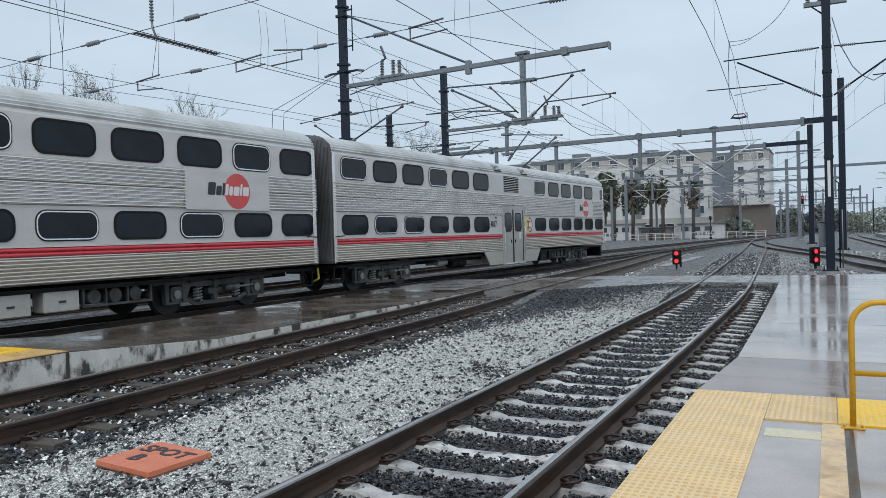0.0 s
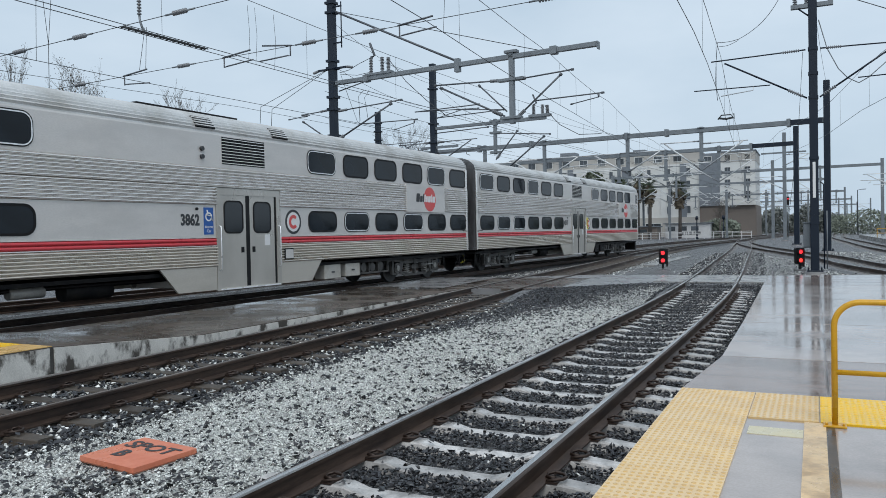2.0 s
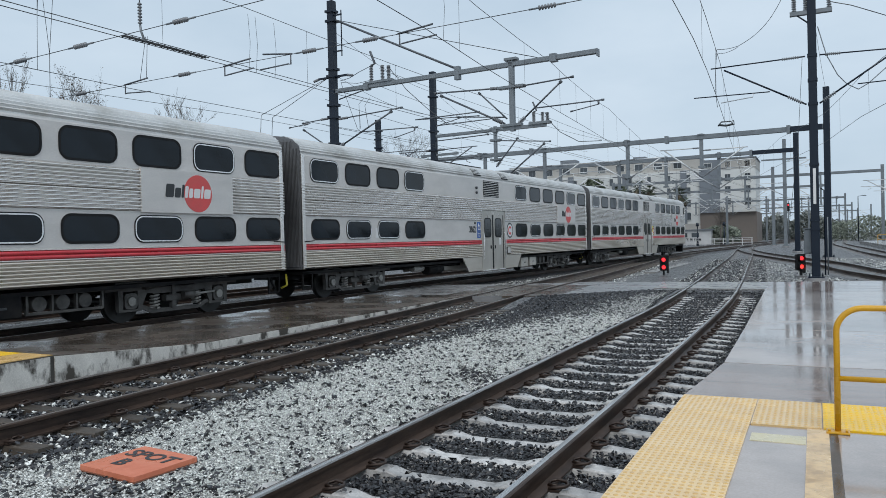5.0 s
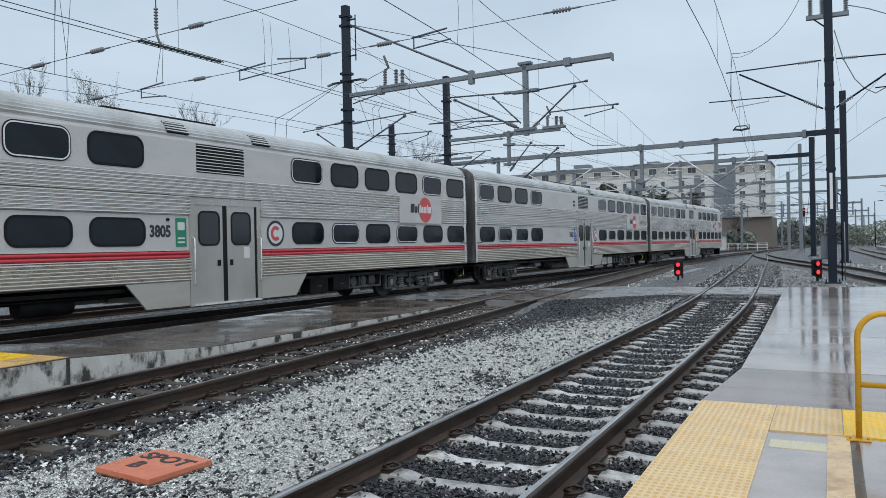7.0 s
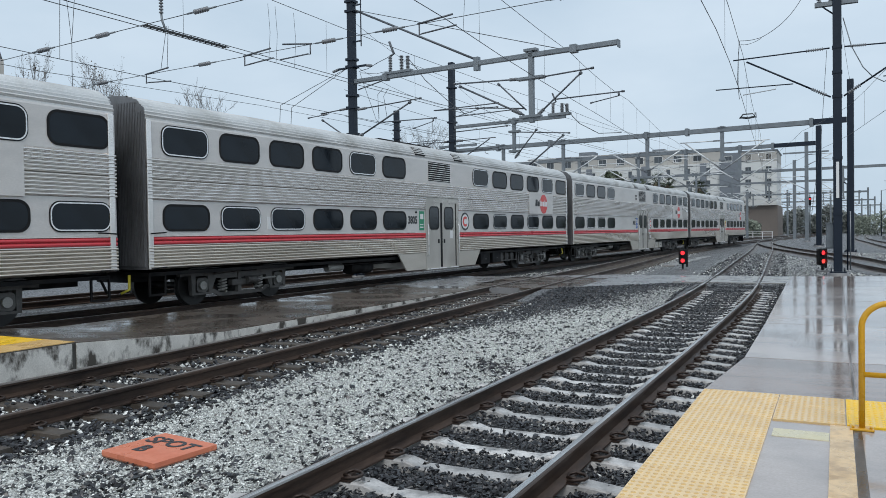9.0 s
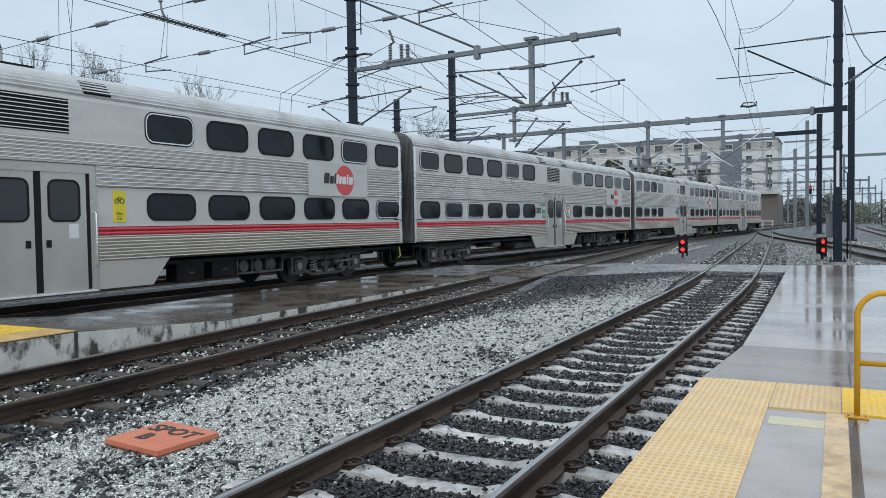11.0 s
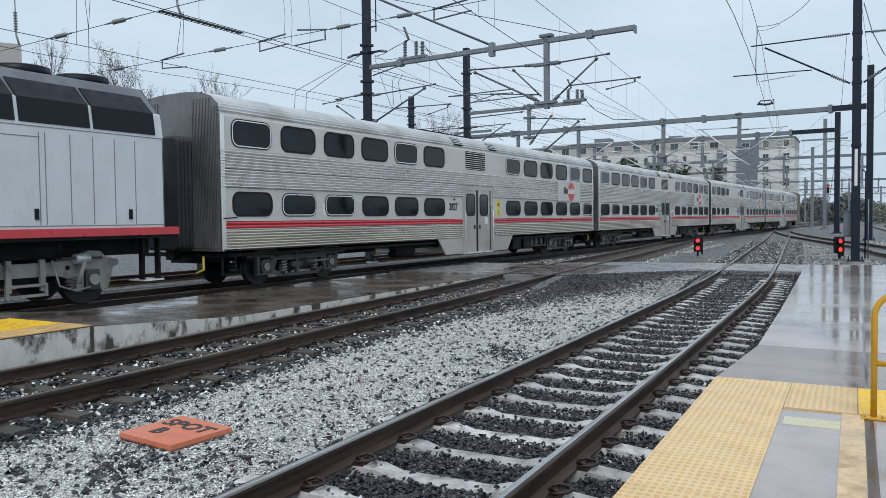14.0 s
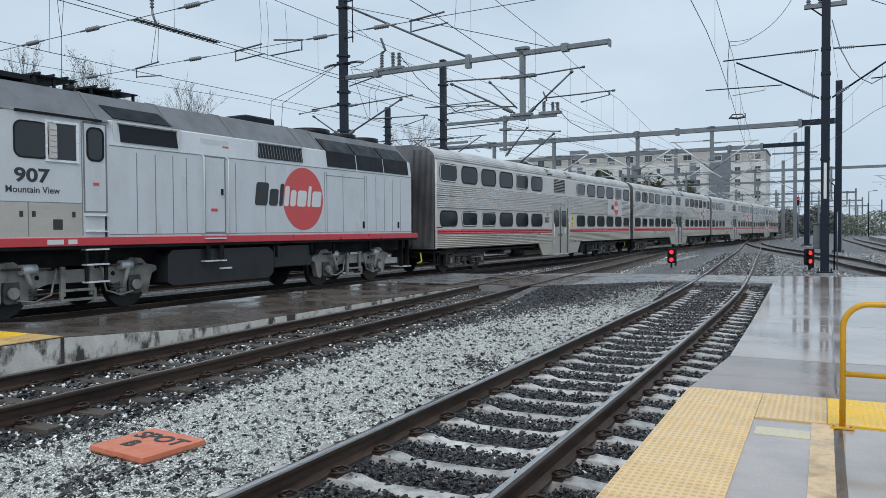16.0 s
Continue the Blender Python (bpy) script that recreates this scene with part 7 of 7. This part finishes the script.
def build_buildings():
    b = thing("apartment_building", pose(0, 190, -0.25), "cream and slate-grey apartment building with rows of dark windows", "building")
    block(b, -72, -24.2, 0, 18, 4.6, 17.3, CREAMW)
    block(b, -72, -24.2, 1.2, 18, 17.3, 20.4, TANW, "tan top storey")
    block(b, -72, -24.2, -0.5, 18, -0.2, 4.6, TANW, "ground storey")
    block(b, -24.2, -11.8, -0.5, 18, -0.2, 7.0, BRICK, "brown brick base")
    block(b, -24.2, -19.6, -0.8, 16, 7.0, 17.4, GREYW, "slate grey stair tower")
    block(b, -25.5, -20.0, 2, 14, 17.4, 19.6, GREYW)
    block(b, -19.6, -11.9, -1.2, 14, 7.0, 19.3, CREAMW, "cream corner tower")
    block(b, -19.65, -11.85, -1.25, 14.05, 17.0, 19.29, TANW)
    part("parapet", B(-72.2, -24, 1.0, 1.2, 20.4, 20.8), TANW, b)
    part("parapet", B(-19.8, -11.7, -1.4, 14.2, 19.3, 19.6), GREYW, b)
    for k in range(10):
        block(b, -70 + 4.6 * k, -68.6 + 4.6 * k, -0.35, 0.5, 4.6, 17.3, GREYW if k % 3 == 0 else CREAMW)
    openings(b, [-70.8 + 2.3 * k for k in range(20) if k % 2], [6.4, 9.4, 12.4, 15.4], -0.0, 1.5, 1.7)
    openings(b, [-70.8 + 4.6 * k for k in range(10)], [18.8], 1.2, 1.9, 1.5)
    openings(b, [-17.9, -13.6], [9.4, 12.2, 15.0, 17.9], -1.2, 1.2, 1.6)
    openings(b, [-22.6], [18.3], 2.0, 1.6, 1.0)
    openings(b, [-68 + 5.5 * k for k in range(8)], [2.2], -0.5, 3.6, 2.0)
    part("roof_unit", B(-60, -56, 6, 10, 20.4, 22.3), GREYW, b)
    part("roof_unit", B(-41, -38, 6, 10, 20.4, 21.9), GREYW, b)
    # low white sheds and a parked white coach before it
    for x0, x1, y, h, m, lab in ((-46, -33, 152, 3.1, WHITEB, "low white shed with a dark band"), (-33, -27, 150, 2.3, BRICK, "low brown shed with a flat roof"), (-26.5, -18, 156, 2.8, WHITEB, "low white shed with a dark band"),
                                 (-58, -47, 150, 3.4, WHITEB, "low white shed with a dark band")):
        s = thing("shed", pose((x0 + x1) / 2, y, -0.25), lab, "shed", "sheds beyond the tracks")
        w = (x1 - x0) / 2
        part("wall", B(-w, w, 0, 4, -0.2, h), m, s)
        part("roof", B(-w - 0.3, w + 0.3, -0.3, 4.3, h, h + 0.18), GREYW, s)
        for k in range(int(w * 2 / 2.2)):
            part("window", B(-w + 0.5 + 2.2 * k, -w + 1.9 + 2.2 * k, -0.04, 0.0, h * 0.52, h * 0.82), WIN, s)
        if m is WHITEB:
            for k in range(5):
                part("painted_bar", B(-w * 0.3 + 0.8 * k, -w * 0.3 + 0.8 * k + 0.5, -0.05, -0.01, h * 0.25, h * 0.45), CHAR, s)
    f = thing("fence", pose(0, 138, -0.25), "low pale fence beyond the tracks", "fence")
    for k in range(24):
        part("post", B(-44 + 1.5 * k, -43.88 + 1.5 * k, 0, 0.12, -0.1, 1.25), WHITEB, f)
    for z in (0.45, 0.95, 1.2):
        part("rail", B(-44, -9.3, 0.03, 0.09, z, z + 0.07), WHITEB, f)
    for x in (-18.4, -14.0):
        l = thing("lamp_post", pose(x, 140, -0.25), "black globe lamp post", "street lamp", "lamp posts")
        part("post", T([(0, 0, 0), (0, 0, 3.4)], 0.14, 8, 0.09), BLACKP, l)
        part("head", T([(0, 0, 3.4), (0, 0, 4.0)], 0.3, 10, 0.2), BLACKP, l)
        part("foot", T([(0, 0, -0.1), (0, 0, 0.7)], 0.28, 8, 0.16), BLACKP, l)
    # brown block at the far side of the yard
    d = thing("office_building", pose(-75.2, 49.5, -0.25, 0, 0, 56.8), "tan office block with dark windows behind the trees", "building")
    block(d, -24.6, 0, 0, 14, -0.2, 20.2, TANW)
    for k in range(5):
        for j in range(6):
            part("window", B(-23 + 4.6 * k, -20.4 + 4.6 * k, -0.06, 0, 2.0 + 3.0 * j, 3.6 + 3.0 * j), WIN, d)
    # the other platform far right, with its yellow railing and posts
    p = thing("far_platform", pose(0, 0, 0), "distant low concrete platform", "platform", kind="structure")
    part("slab", S([(7.4, 62), (20, 62), (20, 130), (6.0, 130), (6.3, 90)], "z", -0.3, 0.2), PANEL, p)
    y = thing("handrail", pose(5.9, 96, 0.2), "yellow railing on the distant platform", "handrail")
    for k in range(5):
        part("post", T([(0.3 + 0.9 * k, 0.5 * k, -0.05), (0.3 + 0.9 * k, 0.5 * k, 1.0)], 0.035, 6), YRAIL, y)
    for z in (0.5, 1.0):
        part("rail", T([(0.3, 0, z), (3.9, 2.0, z)], 0.035, 6), YRAIL, y)
    for x, yy_, h in ((9.5, 120, 8.0), (13, 150, 8.0), (7.5, 165, 8.5)):
        l = thing("street_lamp", pose(x, yy_, -0.25), "tall dark street lamp with a single arm", "street lamp", "yard lamps")
        part("post", T([(0, 0, 0), (0, 0, h), (0.9, 0, h + 0.15)], 0.09, 8, 0.05), BLACKP, l)
        part("head", B(0.8, 1.4, -0.12, 0.12, h + 0.06, h + 0.18), BLACKP, l)


build_masts()
build_right_mast()
build_wires()
dwarf_signal(-6.19, 35.7, -0.08, 10)
dwarf_signal(-0.52, 34.8, -0.05, 24)
high_signal(-3.85, 140, 5.8)
high_signal(1.7, 140, 5.6)
bare_tree(-57.3, 40.3, 13.7, 0.22, 3, 2600)
bare_tree(-49.9, 41.7, 14.0, 0.62, 8, 4200)
bare_tree(-42.3, 42.6, 10.4, 0.6, 5, 150, "sparse bare tree with upright branches")
bare_tree(-52.2, 96.8, 15.8, 1.0, 12, 300)
bare_tree(-57, 99, 14.5, 1.0, 14, 200)
bare_tree(-15.5, 150, 6.5, 1.2, 21, 300, "small bare brown tree beside the tracks")
for k, (x, y, h) in enumerate(((-46.2, 150, 13.2), (-41.5, 152, 12.8), (-37.75, 150, 12.6), (-34.1, 150, 12.2), (-30.63, 150, 12.6), (-28.0, 148, 11.8), (-22.8, 150, 10.8), (17.5, 175, 9.0), (21, 180, 8.6), (25, 178, 9.2))):
    palm(x, y, h, k)
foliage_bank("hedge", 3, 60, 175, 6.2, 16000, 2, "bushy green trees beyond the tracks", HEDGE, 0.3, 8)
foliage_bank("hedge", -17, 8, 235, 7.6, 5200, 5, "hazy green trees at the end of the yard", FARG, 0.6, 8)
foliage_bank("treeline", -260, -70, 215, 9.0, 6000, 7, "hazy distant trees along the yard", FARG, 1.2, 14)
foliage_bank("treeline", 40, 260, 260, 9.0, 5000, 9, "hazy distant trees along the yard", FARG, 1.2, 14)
foliage_bank("bush", -20.5, -13, 158, 3.6, 1500, 4, "low green bushes before the building", HEDGE, 0.4, 4)
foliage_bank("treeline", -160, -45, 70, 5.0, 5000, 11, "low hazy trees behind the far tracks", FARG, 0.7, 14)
for k, (x, y, h, r) in enumerate(((-58, 168, 14.5, 4.2), (-50, 165, 13.5, 4.0), (-44, 167, 14.8, 4.4), (-38.5, 170, 13.0, 3.4), (-66, 170, 13.5, 4.0))):
    leafy_tree(x, y, h, r, 40 + k)
tr = thing("cable_trough", pose(-7.3, 38.2, -0.22, 0, 0, 0.5), "pale concrete cable trough lid on the gravel", "trough")
for k in range(12):
    part("lid", B(-0.28, 0.28, 1.1 * k, 1.1 * k + 1.07, 0.0, 0.09, 0.01), PANEL, tr)
build_buildings()


# ---- loose stones ----
def stones(name, count, place, material, label, lo, hi, seed):
    """Many small angular stones, each a dented block turned at random."""
    g = np.random.default_rng(seed)
    pts = place(g, count)
    n = len(pts)
    gem = np.array([(1.3, 0, 0), (-1.3, 0, 0), (0, 1.3, 0), (0, -1.3, 0), (0, 0, 1.3), (0, 0, -1.3)])
    v = gem[None] + g.uniform(-0.6, 0.6, (n, 6, 3))
    v *= g.uniform(0.55, 1.25, (n, 1, 3)) * g.uniform(lo, hi, (n, 1, 1)) * np.array([1.15, 1.0, 0.62])
    turn = g.uniform(0, 2 * np.pi, n)
    q = np.stack([np.cos(turn / 2), np.zeros(n), np.zeros(n), np.sin(turn / 2)], -1) + g.normal(0, 0.17, (n, 4))
    q /= np.linalg.norm(q, axis=1)[:, None]
    w, x, y, z = q.T
    rot = np.stack([np.stack([1 - 2 * (y * y + z * z), 2 * (x * y - z * w), 2 * (x * z + y * w)], -1),
                    np.stack([2 * (x * y + z * w), 1 - 2 * (x * x + z * z), 2 * (y * z - x * w)], -1),
                    np.stack([2 * (x * z - y * w), 2 * (y * z + x * w), 1 - 2 * (x * x + y * y)], -1)], -2)
    v = np.einsum("nij,nkj->nki", rot, v) + pts[:, None]
    tris = np.array([(0, 2, 4), (2, 1, 4), (1, 3, 4), (3, 0, 4), (2, 0, 5), (1, 2, 5), (3, 1, 5), (0, 3, 5)])
    faces = (tris[None] + 6 * np.arange(n)[:, None, None]).reshape(-1, 3)
    return pile(name, v.reshape(-1, 3).tolist(), faces.tolist(), material, label, "gravel")


YS = np.linspace(-14, 60, 300)
NEAR_X = np.array([LINE_NEAR(y) for y in YS])
MID_X = np.array([LINE_MID(y) for y in YS])


def patchy(x, y):
    return np.sin(1.7 * x + 0.9 * y) + np.sin(2.9 * x - 1.3 * y + 1.0) + np.sin(0.8 * x + 2.3 * y + 2.0) + 0.8 * np.sin(5.1 * x + 3.7 * y)


def far_y(g, n, y0, y1):
    return y0 + (y1 - y0) * g.random(n) ** 1.5


def between(g, n, dark):
    y = far_y(g, n, 1.5, 24)
    l, r = np.interp(y, YS, MID_X) + 1.25, np.interp(y, YS, NEAR_X) - 1.0
    u = g.random(n)
    x = l + (r - l) * u
    p = patchy(x, y) + g.normal(0, 0.9, n)
    edge = np.minimum(u, 1 - u)
    late = 12.0 + 12.0 * np.minimum(u, 0.95) + g.normal(0, 1.5, n)
    keep = (y < late) & (edge > 0.01 + 0.03 * g.random(n)) if not dark else (p > 3.1) | (y > late - 0.4) | (edge < 0.025) | (g.random(n) < 0.11)
    keep &= y < np.interp(x, [-7.0, -4.4], [21.6, 24.4]) - 0.05
    inside = (np.abs(x + 5.045) < 0.33) & (np.abs(y - 4.555) < 0.31)
    x, y, u = x[keep & ~inside], y[keep & ~inside], u[keep & ~inside]
    t = np.clip((y - 16.5) / 5.0, 0, 1)
    base = np.maximum(-0.225 + 0.035 * np.sin(np.pi * u), -0.235 + 0.2 * t * t * (3 - 2 * t))
    return np.stack([x, y, base + g.uniform(-0.004, 0.016, len(x))], -1)


def in_track(g, n, mid, half_l, half_r, y0, y1):
    y = far_y(g, n, y0, y1)
    x = np.interp(y, YS, mid) + g.uniform(-half_l, half_r, n)
    off = x - np.interp(y, YS, mid)
    phase = np.abs((y + 11.8 + 0.305) % 0.61 - 0.305)
    on_tie = (phase < 0.125) & (np.abs(off) < 1.32)
    rails = np.minimum(np.abs(off - 0.753), np.abs(off + 0.753)) < 0.11
    keep = (~on_tie | (g.random(n) < 0.04)) & ~rails
    z = -0.2 + g.uniform(-0.012, 0.022, n) + np.where(on_tie & (np.abs(off) < 1.0), 0.04, 0.0) + (0.16 * np.clip((y - 23.1) / 1.3, 0, 1) * (y < 26) if mid is NEAR_X else 0) + 0.002 + 0.03 * (y > 26)
    return np.stack([x[keep], y[keep], z[keep]], -1)


stones("gravel", 140000, lambda g, n: between(g, n, False), STONE_P, "loose pale grey crushed stones between the tracks", 0.0046, 0.0095, 1)
stones("ballast_stones", 46000, lambda g, n: between(g, n, True), STONE_D, "loose dark wet crushed stones among pale gravel", 0.011, 0.03, 2)
stones("ballast_stones", 76000, lambda g, n: in_track(g, n, NEAR_X, 1.2, 1.7, 1.0, 24.4), STONE_D, "dark wet ballast stones between the concrete ties", 0.009, 0.02, 3)
stones("gravel", 1100, lambda g, n: in_track(g, n, NEAR_X, 1.55, 1.7, 1.0, 24.4), STONE_P, "scattered pale stones among the dark ballast", 0.009, 0.018, 4)
stones("ballast_stones", 15000, lambda g, n: in_track(g, n, MID_X, 1.5, 1.6, 1.0, 20.5), STONE_D, "dark wet ballast stones between the dark ties", 0.016, 0.033, 5)
stones("gravel", 6500, lambda g, n: in_track(g, n, MID_X, 1.5, 1.6, 1.0, 20.5), STONE_P, "scattered pale stones among the dark ballast", 0.012, 0.024, 6)


def field(g, n, x0, x1, y0, y1, clear, z=-0.245):
    """Stones strewn over open ground beyond the crossing, clear of rails and ties."""
    x, y = g.uniform(x0, x1, n), y0 + (y1 - y0) * g.random(n) ** 1.3
    ok = np.ones(n, bool)
    for line in clear:
        ok &= np.abs(x - np.interp(y, FY, line)) > 0.9
    return np.stack([x[ok], y[ok], z + g.uniform(0, 0.02, ok.sum())], -1)


FY = np.linspace(20, 80, 120)
LINES_AHEAD = [np.array([f(y) for y in FY]) for f in (LINE_NEAR, LINE_MID, LINE_TRAIN, LINE_RIGHT)]
stones("ballast_stones", 7000, lambda g, n: field(g, n, -13, 9, 28.7, 60, LINES_AHEAD, -0.225), STONE_D, "dark wet stones on open ground beyond the crossing", 0.015, 0.034, 7)
stones("gravel", 24000, lambda g, n: field(g, n, -13, 9, 28.7, 60, LINES_AHEAD, -0.228), STONE_P, "pale wet stones on open ground beyond the crossing", 0.012, 0.028, 8)
stones("ballast_stones", 6000, lambda g, n: in_track(g, n, NEAR_X, 1.6, 1.6, 28.5, 58), STONE_D, "dark wet stones between ties beyond the crossing", 0.016, 0.032, 9)
stones("gravel", 2500, lambda g, n: in_track(g, n, NEAR_X, 1.6, 1.6, 28.5, 58), STONE_P, "pale stones between ties beyond the crossing", 0.014, 0.028, 10)


# ---- what moves ----
def motions():
    times = [k * 0.5 for k in range(33)]
    for i, car in enumerate((car_lead, car_second, car_third, car_fourth)):
        walk(car, [(t, on_way(front_at(t) - CAR * (i + 0.5), 9.2)) for t in times])
    walk(loco, [(t, on_way(front_at(t) - CAR * 4 - 8.975, 4.6)) for t in times])
    for w, y, r in ROLLERS:
        walk(w, [(k * 0.1, pose(0, y, r, -math.degrees((front_at(k * 0.1) - front_at(0)) / r))) for k in range(161)])


motions()
